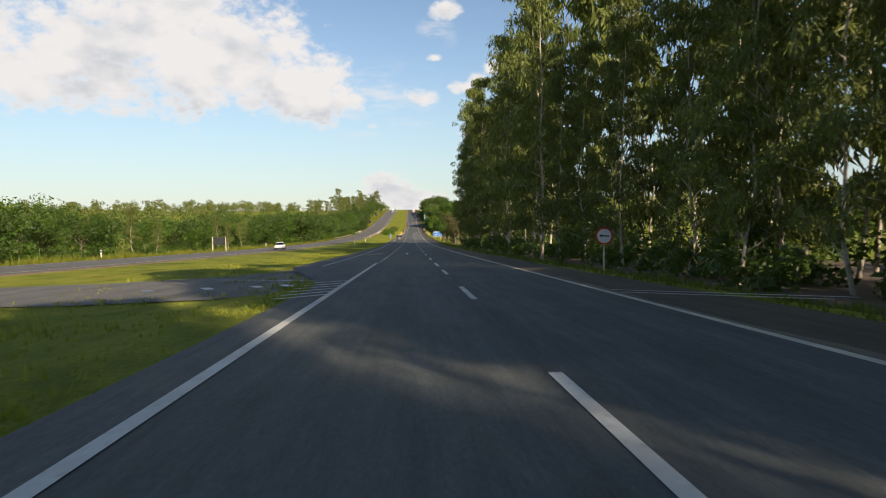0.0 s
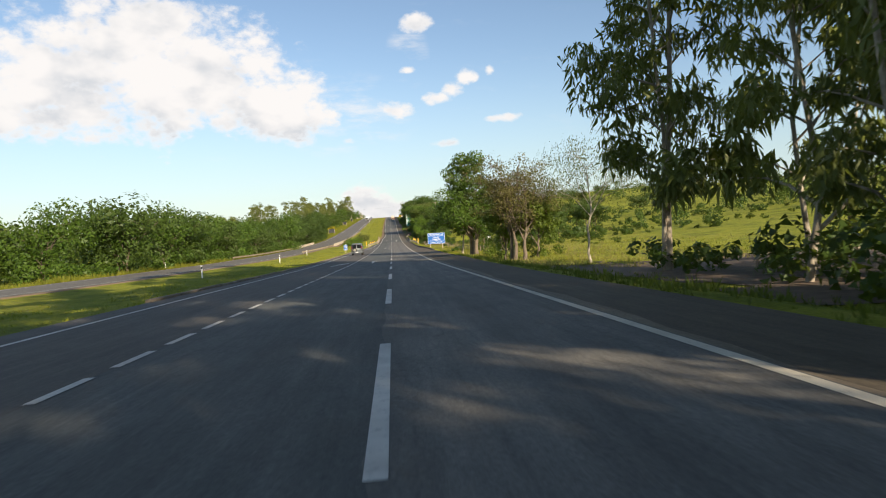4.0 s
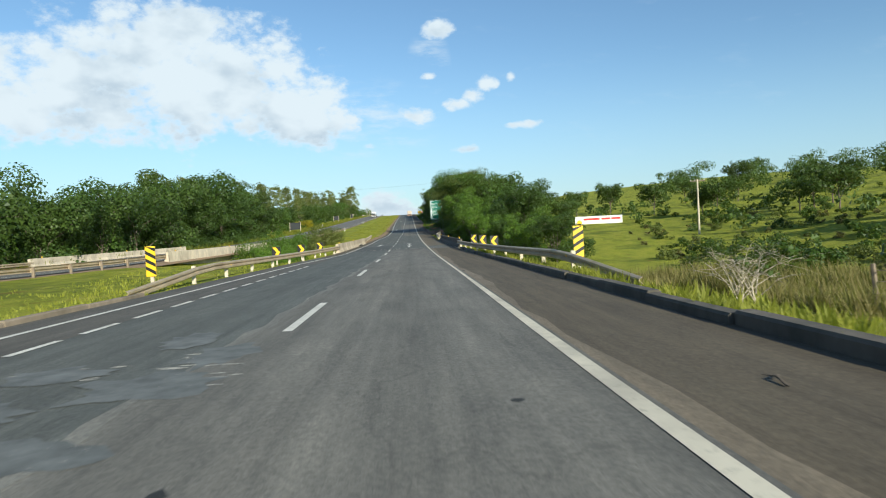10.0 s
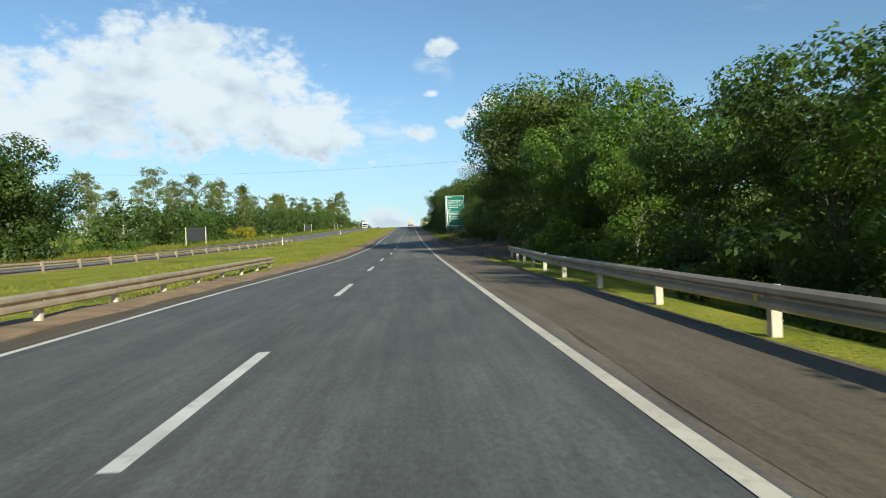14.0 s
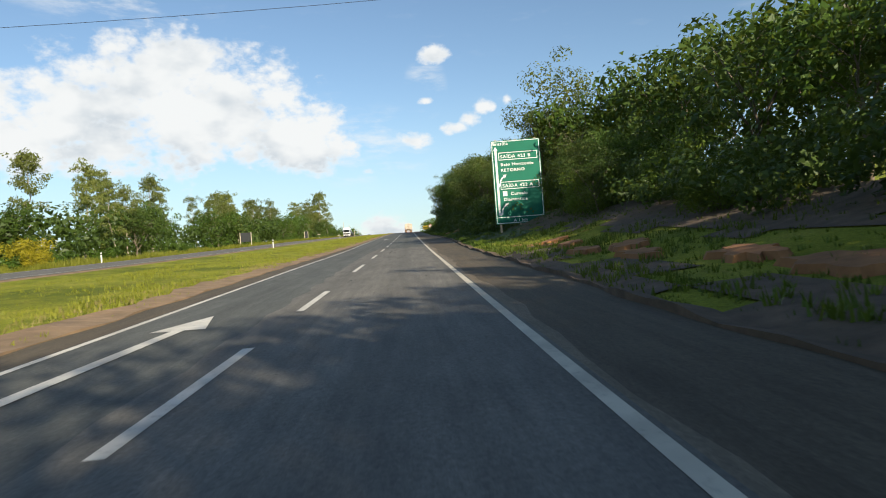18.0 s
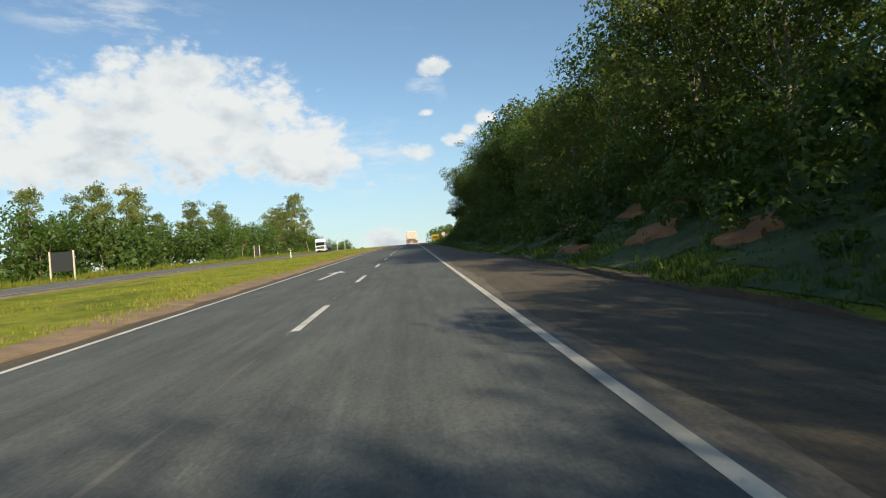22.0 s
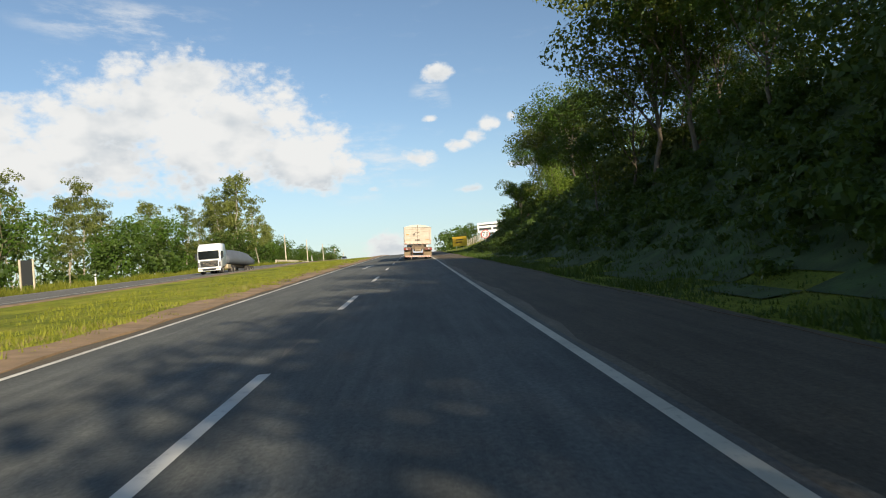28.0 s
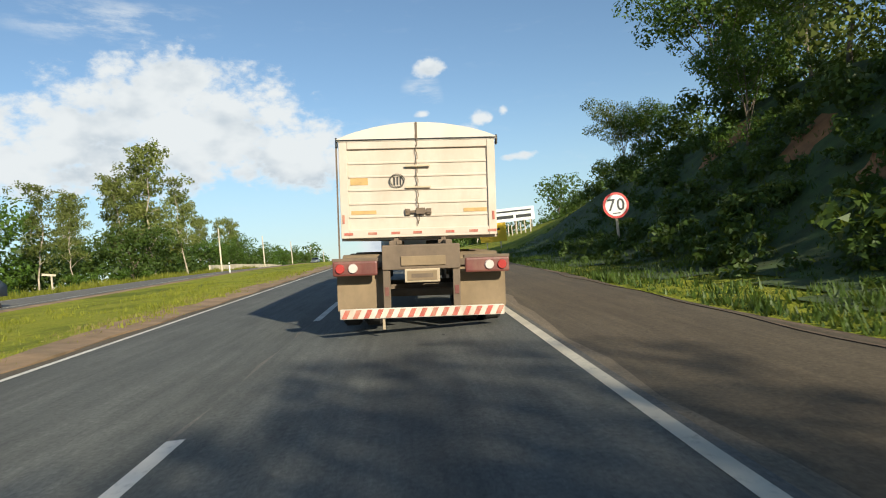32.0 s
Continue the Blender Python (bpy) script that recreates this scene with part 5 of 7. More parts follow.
def guard_rail(fx, y0, y1, face, label, top=0.62, dip=True, step=4.0, base=0.0, post="post"):
    """A corrugated steel beam on posts. face: +1 or -1, the side that the traffic sees."""
    g = thing("guard_rail", (0, 0, 0), label, "guard rail")
    f = fx if callable(fx) else (lambda y: fx)
    pts = []
    for y in np.append(np.arange(y0, y1, 2.0), y1):
        k = min(1.0, (y - y0) / 7.0) if dip else 1.0
        pts.append((f(y), y, float(road_z(y)) + base + (top - 0.16) * k - 0.06 * (1 - k)))
    extrude_along("beam", [(s * face, u) for s, u in BEAM], pts, M["steel"], g)
    y = y0 + (6.0 if dip else 0.6)
    proto = None
    while y < y1 - 0.3:
        x = f(y) - face * 0.16
        z = float(ground_z(x, y)) - 0.3
        h = float(road_z(y)) + base + top - 0.02 - z
        p = part("post", boxes((-0.07, 0.07, -0.06, 0.06, 0, h), bevel=0.012), M[post], g)
        p.location = (x, y, z)
        b = part("spacer", boxes((-0.06, 0.06, -0.05, 0.05, h - 0.3, h - 0.06), bevel=0.006), M["steel"], p)
        b.location = (face * 0.09, 0, 0)
        if int(y) % 3 == 0:
            r = part("reflector", boxes((-0.006, 0.006, -0.04, 0.04, h - 0.2, h - 0.12), bevel=0.002), M["yellow"], p, "yellow reflector")
            r.location = (face * 0.235, 0, 0)
        y += step
    return g


RAIL = "dull steel guard rail on pale concrete posts"
guard_rail(lambda y: float(np.interp(y, [306, 322, 349], [7.3, 6.6, 6.12])), 306, 349.5, -1, RAIL)
guard_rail(lambda y: float(np.interp(y, [386, 404, 423], [6.15, 6.4, 7.9])), 386, 423, -1, RAIL + " past the bridge", dip=False)
guard_rail(lambda y: float(np.interp(y, [311, 322, 338, 348, 351.3], [-6.7, -6.3, -5.4, -4.75, -4.54])), 311, 351.3, 1, RAIL + " at the median")
guard_rail(lambda y: float(np.interp(y, [385, 400, 418], [-4.95, -5.0, -5.5])), 385, 418, 1, RAIL + " leaving the bridge", dip=False, step=3.2)
guard_rail(lambda y: float(opp_x(y)) + 5.6, 276, 349, -1, RAIL + " of the opposite carriageway", dip=False, base=0.05, post="wood")
guard_rail(lambda y: float(opp_x(y)) - 5.8, 262, 349, 1, "far dull steel guard rail of the opposite carriageway", dip=False, post="wood")
guard_rail(lambda y: float(opp_x(y)) + 5.6, 387, 492, -1, "dull steel guard rail of the opposite carriageway past the bridge", dip=False, base=0.25, post="wood")

PARAPET = [(-0.27, -0.8), (-0.27, 0.05), (-0.24, 0.12), (-0.11, 0.34), (-0.09, 0.80), (0.09, 0.80), (0.12, 0.34), (0.14, -0.8)]


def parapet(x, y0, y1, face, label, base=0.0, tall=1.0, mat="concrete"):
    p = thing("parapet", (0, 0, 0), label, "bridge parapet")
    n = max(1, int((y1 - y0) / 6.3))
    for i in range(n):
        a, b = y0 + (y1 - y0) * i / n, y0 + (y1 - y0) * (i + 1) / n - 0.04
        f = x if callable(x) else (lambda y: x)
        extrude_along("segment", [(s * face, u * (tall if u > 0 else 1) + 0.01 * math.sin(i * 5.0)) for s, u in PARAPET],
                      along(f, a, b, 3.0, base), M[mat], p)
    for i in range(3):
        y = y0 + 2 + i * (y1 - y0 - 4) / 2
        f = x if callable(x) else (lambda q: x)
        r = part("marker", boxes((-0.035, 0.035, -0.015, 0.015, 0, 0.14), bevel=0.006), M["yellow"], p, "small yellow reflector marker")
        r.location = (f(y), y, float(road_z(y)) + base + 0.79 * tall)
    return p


# kerb concrete, far darker than the left parapet: the shaded road face is coloured in
parapet(6.38, 348.6, 386.0, 1, "concrete bridge parapet, the shade of its road side put into the dark colour", tall=0.93, mat="kerb")
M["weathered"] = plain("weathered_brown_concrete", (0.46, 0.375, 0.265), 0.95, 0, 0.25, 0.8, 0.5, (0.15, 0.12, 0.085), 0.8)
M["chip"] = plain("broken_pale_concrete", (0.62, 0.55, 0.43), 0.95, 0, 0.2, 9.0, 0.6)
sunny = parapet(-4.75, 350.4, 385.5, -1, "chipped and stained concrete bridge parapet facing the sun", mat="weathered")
_cr = random.Random(12)
for i in range(26):     # pale chips broken out of the sloping foot
    cy = _cr.choice([_cr.uniform(356.2, 360.5), _cr.uniform(362.5, 369.0), _cr.uniform(371.0, 384.0)])
    cu, ry, ru = _cr.uniform(0.13, 0.29), _cr.uniform(0.08, 0.32), _cr.uniform(0.03, 0.08)
    ring_ = []
    for k in range(9):
        r = _cr.uniform(0.5, 1.15)
        u, y = min(0.33, max(0.125, cu + ru * r * math.sin(k * 0.698))), cy + ry * r * math.cos(k * 0.698)
        ring_.append((-4.75 + 0.24 - (u - 0.12) * 0.59 + 0.012, y, float(road_z(y)) + u))
    mesh_ob("chip", ring_, [tuple(range(9))], M["chip"], sunny, "pale broken concrete" if i == 0 else "")
parapet(lambda y: float(opp_x(y)) + 5.7, 348.5, 386.5, 1, "weathered concrete parapet of the opposite bridge", base=0.1)
parapet(lambda y: float(opp_x(y)) - 5.9, 348.5, 386.5, -1, "far concrete parapet of the opposite bridge", base=0.1)
# decks, so that the roads do not hang in the air
for nm, xa, xb, up in (("bridge_deck", lambda y: -5.0, lambda y: 6.4, -0.02), ("bridge_deck", lambda y: float(opp_x(y)) - 6.1, lambda y: float(opp_x(y)) + 5.9, 0.05)):
    strip(nm, xa, xb, 349, 385.5, up, M["concrete"], label="concrete bridge deck under the asphalt", category="bridge", thick=0.9)
# expansion joints across the bridge ends, and a patch of fresh asphalt
for y in (352.0, 352.4, 384.0):
    strip("expansion_joint", -4.4, 5.8, y, y + 0.10, 0.010, M["concrete"], step=0.1, label="pale worn expansion joint across the road", category="road joint")
strip("road_patch", lambda y: left_line(y) + 0.15, lambda y: -0.2 + 0.06 * math.sin(y * 2.1), 350.5, 366.0, 0.0045, M["road_fresh"], step=1.0, label="fresh dark asphalt patch in the overtaking lane", category="road")
strip("road_patch", -0.02, 5.4, 350.2, 359.0, 0.0065, M["road_dark"], label="fresh dark asphalt patch on the bridge", category="road")
strip("road_patch", -0.06, 3.5, 359.0, 424.0, 0.0065, M["road_dark"], label="dark asphalt patch past the bridge", category="road")
strip("road_patch", -0.03, 3.5, 521.5, 1000.0, 0.0062, M["road_dark"], label="long dark resurfaced stretch of the slow lane", category="road")
strip("road_patch", -0.06, 3.72, -160.0, 118.0, 0.0062, M["road_dark"], label="dark asphalt of the slow lane under the trees", category="road")
strip("shoulder_left", lambda y: left_edge(y), lambda y: left_line(y) - 0.12, 340, Y1, 0.004, M["shoulder"], label="narrow dusty strip beside the edge line", category="road")


strip("dust_strip", 3.69, lambda y: 3.92 + 0.10 * math.sin(y * 0.37) + 0.06 * math.sin(y * 1.7), Y0, Y1, 0.003, M["dust"], step=1.5, label="pale dust gathered beside the edge line", category="road")
step_up = lambda y: 0.012 + 0.085 * float(np.interp(y, [432, 446, 572, 598], [0, 1, 1, 0])) * (1 + 0.45 * math.sin(y * 0.9) + 0.35 * math.sin(y * 2.7))
strip("litter_edge", lambda y: shoulder_edge(y) - 0.10 - 0.06 * math.sin(y * 0.61) - 0.04 * math.sin(y * 1.7), lambda y: shoulder_edge(y) + 0.38 + 0.15 * math.sin(y * 0.43), 390, 900, step_up, M["litter"], step=0.6, drop1=0.10,
      label="dark earth step with leaf litter along the rim of the shoulder", category="soil", thick=0.2)
strip("soil_edge", lambda y: left_edge(y) - 0.75 - 0.22 * math.sin(y * 0.53) - 0.12 * math.sin(y * 1.9), lambda y: left_edge(y) + 0.10 + 0.08 * math.sin(y * 1.3), 390, 900, lambda y: 0.035 + 0.02 * math.sin(y * 2.3), M["soil_pale"], step=0.8, drop0=-0.09,
      label="bare brown soil spilling over the edge of the median", category="soil", thick=0.12)


strip("sandy_shoulder", lambda y: 3.9 + 0.08 * math.sin(y * 0.5), lambda y: 6.02 + 0.03 * math.sin(y * 0.8), 349, 436, 0.0055, M["sandy"], step=1.5, label="sand-coloured dusty shoulder on and past the bridge", category="road")
strip("seam_dust", lambda y: seam(y) - 0.05 - 0.03 * math.sin(y * 2.7), lambda y: seam(y) + 0.07 + 0.05 * math.sin(y * 0.9) + 0.03 * math.sin(y * 3.3), 236, 345, 0.0062, M["seam_dust"], step=0.8, label="pale grit along the joint between the two lanes", category="road")

# ---- arrows and hatching on the road ----
def arrow(x, y, length=7.0, lean=0.0, head_side=0, w=0.22, up=0.0105):
    """An arrow painted along the lane. head_side: 0 straight, -1 or +1 a lane-change barb."""
    z = lambda q: float(road_z(q)) + up
    if head_side == 0:
        pts = [(-w / 2, 0), (w / 2, 0), (w / 2, length - 1.9), (0.46, length - 1.9), (0, length), (-0.46, length - 1.9), (-w / 2, length - 1.9)]
        faces = [(0, 1, 2, 6), (3, 4, 5)]
    else:
        s = head_side
        pts = [(-w / 2, 0), (w / 2, 0), (w / 2 + 0.18 * s, length - 2.0), (-w / 2 + 0.18 * s, length - 2.0),
               (s * 0.42, length), (s * 0.62 + 0.12 * s, length - 2.3), (s * -0.38, length - 2.3)]
        faces = [(0, 1, 2, 3), (4, 6, 5)]
    vs = [(x + px + lean * py, y + py, z(y + py)) for px, py in pts]
    return mesh_ob("arrow", vs, faces, M["paint"], markings)


arrow(-1.9, 67.7, 6.9)
arrow(-5.9, 66.4, 7.0, 0.13, 1)
arrow(-1.7, 186.0)
arrow(-5.2, 184.0, 7.0, 0.10, 1)
arrow(-1.55, 280.0)
arrow(-5.0, 279.0, 7.0, 0.14, 1)
arrow(-1.85, 366.9, 7.0, 0.02, 0)
arrow(1.76, 366.9)
arrow(1.76, 357.5)
for y in (472.5, 571.0, 680.3, 790.0):
    arrow(-1.85, y, 7.0, 0.02, 0)


def bar(x0, y0, x1, y1, w, up=0.0105):
    d = Vector((x1 - x0, y1 - y0, 0)).normalized()
    n = Vector((-d.y, d.x, 0)) * (w / 2)
    q = [(x0 - n.x, y0 - n.y), (x1 - n.x, y1 - n.y), (x1 + n.x, y1 + n.y), (x0 + n.x, y0 + n.y)]
    return mesh_ob("stripe", [(a, b, float(road_z(b)) + up) for a, b in q], [(0, 1, 2, 3)], M["paint"], markings)


for i, y in enumerate((16.3, 17.4, 18.6, 19.8, 21.0, 22.4)):
    bar(-4.9 - 0.02 * i, y, -3.75, y + 1.2, 0.16)
for x, y in ((-5.3, 21.0), (-6.2, 20.7), (-7.6, 20.2), (-9.2, 19.6)):
    bar(x, y, x - 0.45, y + 0.9, 0.3)
bar(-5.0, 24.0, -9.0, 25.5, 0.14)
bar(3.9, 16.5, 7.6, 13.6, 0.14)
bar(3.9, 17.3, 8.4, 13.9, 0.14)
# the turning road across the median
xs = np.linspace(-27.0, -4.4, 16)
vs, fs = [], []
for i, x in enumerate(xs):
    k = (x + 4.4) / -22.6
    near = 19.2 + 2.0 * math.sin(k * 2.2) - 2.5 * k
    far = 36.0 - 9.5 * k + (1 - k) ** 4 * 14
    for j in range(5):
        y = near + (far - near) * j / 4
        vs.append((x, y, float(ground_z(x, y)) + (0.03 if j in (0, 4) else 0.07) - 0.03 * (i > 13)))
for i in range(len(xs) - 1):
    for j in range(4):
        a = i * 5 + j
        fs.append((a, a + 5, a + 6, a + 1))
tagged(mesh_ob("turning_road", vs, fs, M["road_old"]), "grey asphalt crossing that cuts through the median", "road", kind="structure")


# ---- stains, sealed cracks and soil ----
def blotch(name, x, y, rx, ry, mat, up, seed, fz=None, rings=3, n=16, rim_up=0.3):
    """A ragged flat patch that follows the surface."""
    rng = random.Random(seed)
    rim = [0.55 + 0.6 * rng.random() for i in range(n)]
    fz = fz or (lambda a, b: float(road_z(b)))
    vs = [(x, y, fz(x, y) + up)]
    fs = []
    for r in range(1, rings + 1):
        for i in range(n):
            t = 2 * math.pi * i / n
            k = rim[i] * r / rings
            px, py = x + math.cos(t) * rx * k, y + math.sin(t) * ry * k
            vs.append((px, py, fz(px, py) + up * (1.0 if r < rings else rim_up)))
    for i in range(n):
        j = (i + 1) % n
        fs.append((0, 1 + i, 1 + j))
        for r in range(rings - 1):
            a, b = 1 + r * n, 1 + (r + 1) * n
            fs.append((a + i, b + i, b + j, a + j))
    return mesh_ob(name, vs, fs, mat)


sealed = thing("road_stains", (0, 0, 0), "black crack sealant and dark stains on worn asphalt", "road marking", kind="structure")
_sr = random.Random(5)
for i in range(90):     # a ragged band of sealant, thick in places
    cx, cy, rx, ry = ((0.84, 511.0, 0.09, 0.35), (1.10, 511.1, 0.10, 0.25), (0.80, 512.0, 0.05, 0.5), (0.80, 513.2, 0.06, 0.7), (0.79, 514.6, 0.05, 0.7), (0.82, 516.2, 0.10, 0.8), (1.05, 516.8, 0.06, 0.5), (2.86, 511.1, 0.22, 0.08))[i % 8]
    blotch("sealant", cx + _sr.gauss(0, 0.6) * rx, cy + _sr.gauss(0, 0.6) * ry, _sr.uniform(0.02, 0.055), _sr.uniform(0.04, 0.16), M["tar"], 0.0088 + 0.0001 * (i % 7), i, rings=1, n=7).parent = sealed
for i, (x, y, rx, ry) in enumerate(((2.73, 513.7, 0.03, 0.2), (2.62, 514.9, 0.025, 0.3), (1.75, 512.4, 0.09, 0.09), (3.2, 512.2, 0.03, 0.6), (2.55, 512.7, 0.04, 0.08))):
    blotch("sealant", x, y, rx, ry, M["tar"], 0.0088, 90 + i, rings=1, n=9).parent = sealed
for i in range(60):
    y = _sr.choice([_sr.uniform(232, 300), _sr.uniform(232, 345), _sr.uniform(486, 506), _sr.uniform(420, 440), _sr.uniform(640, 730)])
    blotch("stain", _sr.uniform(0.3, 5.6), y, _sr.uniform(0.03, 0.10), _sr.uniform(0.06, 0.3), M["tar"], 0.0088, 100 + i, rings=1, n=8).parent = sealed
_gz1 = lambda a, b: float(ground_z(a, b))
for i, (x, y, rx, ry) in enumerate(((9.7, 564.5, 0.9, 1.7), (9.9, 559.0, 0.9, 1.5), (8.3, 569.5, 0.5, 2.4), (8.6, 465.5, 1.0, 1.4), (9.4, 468.5, 0.9, 1.6), (9.3, 487.5, 0.8, 1.2), (8.8, 493.5, 0.6, 1.2), (10.4, 577, 0.9, 1.8), (9.0, 476.5, 0.7, 2.2), (9.2, 480.0, 0.6, 1.8), (8.5, 484.5, 0.6, 1.6), (8.2, 489.2, 0.55, 1.4), (9.0, 497.6, 0.8, 1.0))):
    tagged(blotch("soil_patch", x, y, rx, ry, M["soil"], 0.16, 350 + i, _gz1, 5, 22, -1.0), "crumbled scarp of bare red soil at the foot of the bank", "soil", kind="structure")
for i, (x, y, rx, ry) in enumerate(((7.05, 252.5, 0.35, 0.8), (10.8, 463, 0.8, 1.6), (9.6, 437, 1.4, 4.0), (9.0, 443, 0.9, 3.0), (8.3, 499.2, 0.75, 1.1), (8.7, 497.2, 0.6, 1.0), (7.9, 501.6, 0.35, 0.7), (11.5, 571, 1.0, 2.0), (12.2, 566, 0.9, 2.4), (13.5, 610, 1.2, 3.0),
                                    (12.5, 585, 0.8, 2.0), (14.5, 622, 1.4, 2.4), (15.0, 711, 1.0, 1.6), (13.8, 704, 0.9, 1.5), (12.6, 699, 0.8, 1.6), (15.4, 664, 1.0, 1.6))):
    tagged(blotch("soil_patch", x, y, rx, ry, M["soil"], 0.06, 300 + i, _gz1, 4, 18), "bare red soil showing through the grass of the bank", "soil", kind="structure")

# pale scuffs scraped into the dark lane, and the worn outline of an old repair
scuffs = thing("road_scuffs", (0, 0, 0), "pale scrape marks on dark asphalt", "road marking", kind="structure")
for i, (x, y, rx, ry) in enumerate(((-0.75, 297.3, 0.75, 0.8), (-0.45, 299.0, 0.5, 1.0), (-1.3, 300.3, 0.45, 0.9), (-2.1, 298.2, 0.7, 0.5), (-0.8, 295.3, 0.7, 0.45), (-1.9, 296.4, 0.6, 0.5), (-1.6, 294.0, 0.8, 0.6))):
    blotch("smear", x, y, rx, ry, M["smear"], 0.0084, 480 + i, rings=2, n=22, rim_up=0.9).parent = scuffs
for i in range(60):
    cx, cy, rx, ry = ((-0.55, 297.6, 0.6, 0.8), (-0.5, 298.9, 0.4, 0.8), (-2.0, 298.2, 0.6, 0.4), (-0.8, 295.2, 0.5, 0.25))[i % 4]
    blotch("scrape", cx + _sr.uniform(-1, 1) * rx, cy + _sr.uniform(-1, 1) * ry, _sr.uniform(0.06, 0.24), _sr.uniform(0.012, 0.035), M["scrape"], 0.0092, 500 + i, rings=1, n=8).parent = scuffs
for i, (x, y, w) in enumerate(((0.2, 429.5, 0.10), (0.2, 428.9, 0.06), (0.75, 429.6, 0.30), (1.3, 429.45, 0.34), (2.4, 432.2, 0.16), (2.05, 431.5, 0.22), (1.9, 433.4, 0.3))):
    blotch("scrape", x, y, w, 0.05, M["scrape"], 0.0092, 570 + i, rings=1, n=9).parent = scuffs
for x0, y0, x1, y1 in ((2.1, 429.9, 2.9, 429.8), (2.1, 430.0, 2.0, 431.3), (2.0, 431.4, 2.9, 431.6), (0.9, 430.2, 1.9, 430.3), (0.7, 430.0, 1.7, 429.8)):
    n = max(2, int(math.hypot(x1 - x0, y1 - y0) / 0.16))
    for k in range(n):
        blotch("scrape", x0 + (x1 - x0) * k / n, y0 + (y1 - y0) * k / n, 0.13, 0.04, M["scrape"], 0.0088, 600 + k, rings=1, n=7).parent = scuffs

# ---- signs and posts ----
def lettering(text, size, x, y, z, mat, parent, name="lettering", align="LEFT", turn_y=0.0, wide=1.0):
    """Raised letters on a board that faces back down the road (towards -y)."""
    c = bpy.data.curves.new(name, "FONT")
    c.body, c.size, c.extrude, c.align_x = text, size * 0.9, 0.003, align
    c.space_character = 1.13
    c.resolution_u = 3
    c.offset = size * 0.012
    tmp = new(name, c)
    me = bpy.data.meshes.new_from_object(tmp.evaluated_get(bpy.context.evaluated_depsgraph_get()))
    bpy.data.objects.remove(tmp)
    bpy.data.curves.remove(c)
    me.materials.clear()
    me.materials.append(mat)
    ob = new(name, me)
    ob.parent = parent
    ob.matrix_basis = Matrix.Translation((x, y, z)) @ pose(0, 0, 0, 90, 0, 0) @ Matrix.Diagonal((wide, 1, 1, 1))
    return ob


def flat(bm, pts, y0, y1):
    """A plate with the outline pts (x, z), from y0 to y1 thick."""
    a = [bm.verts.new((p[0], y0, p[1])) for p in pts]
    b = [bm.verts.new((p[0], y1, p[1])) for p in pts]
    bm.faces.new(a)
    bm.faces.new(list(reversed(b)))
    for i in range(len(pts)):
        j = (i + 1) % len(pts)
        bm.faces.new((a[j], a[i], b[i], b[j]))
    bmesh.ops.recalc_face_normals(bm, faces=bm.faces)
    return bm


def plate(name, pts, mat, parent, y0=-0.02, y1=0.0, label=""):
    return part(name, flat(bmesh.new(), pts, y0, y1), mat, parent, label)


def rect(x0, x1, z0, z1, r=0.0):
    if not r:
        return [(x0, z0), (x1, z0), (x1, z1), (x0, z1)]
    out = []
    for cx, cz, a0 in ((x1 - r, z0 + r, -90), (x1 - r, z1 - r, 0), (x0 + r, z1 - r, 90), (x0 + r, z0 + r, 180)):
        out += [(cx + r * math.cos(radians(a0 + k * 22.5)), cz + r * math.sin(radians(a0 + k * 22.5))) for k in range(5)]
    return out


def disc(r, cx=0.0, cz=0.0, n=32):
    return [(cx + r * math.cos(2 * math.pi * k / n), cz + r * math.sin(2 * math.pi * k / n)) for k in range(n)]


def sign_post(parent, x, h, w=0.10, mat=None, y=0.07, sink=0.5):
    return part("post", boxes((x - w / 2, x + w / 2, y - w / 2, y + w / 2, -sink, h), bevel=0.008), mat or M["post"], parent)


def at_road(x, y, up=0.0):
    return (x, y, float(road_z(y)) + up)


def on_ground(x, y):
    return (x, y, float(ground_z(x, y)))


# blue boundary board
g0 = on_ground(9.2, 260.5)
bb = thing("boundary_sign", g0, "large blue municipal boundary sign on two pale posts", "road sign", turn=3)
L0, L1 = -2.05, 2.05
bb.scale = (0.855, 1.0, 0.90)
zb = (float(road_z(260.5)) + 0.62 - g0[2]) / 0.90
HB = 2.45
plate("board", rect(L0, L1, zb, zb + HB, 0.06), M["blue"], bb)
for z0, z1 in ((zb + 0.03, zb + 0.075), (zb + HB - 0.075, zb + HB - 0.03), (zb + 0.72, zb + 0.765), (zb + 1.78, zb + 1.825)):
    plate("white_line", rect(L0 + 0.05, L1 - 0.05, z0, z1), M["letter"], bb, -0.026, -0.021)
for x0 in (L0 + 0.03, L1 - 0.075):
    plate("white_line", rect(x0, x0 + 0.045, zb + 0.08, zb + HB - 0.08), M["letter"], bb, -0.026, -0.021)
lettering("LIMITE DE MUNICÍPIOS", 0.37, 0, -0.022, zb + 1.98, M["letter"], bb, align="CENTER", wide=0.93)
lettering("Curvelo", 0.46, 0, -0.022, zb + 1.36, M["letter"], bb, align="CENTER", wide=0.95)
lettering("Paraopeba", 0.46, 0, -0.022, zb + 0.93, M["letter"], bb, align="CENTER", wide=0.95)
lettering("Córr. Paciência", 0.42, 0, -0.022, zb + 0.26, M["letter"], bb, align="CENTER", wide=0.98)
for x in (-1.45, 1.45):
    sign_post(bb, x, zb + HB - 0.15, 0.14)
    plate("bracket", rect(x - 0.06, x + 0.06, zb + HB, zb + HB + 0.05), M["steel"], bb, -0.02, 0.1)

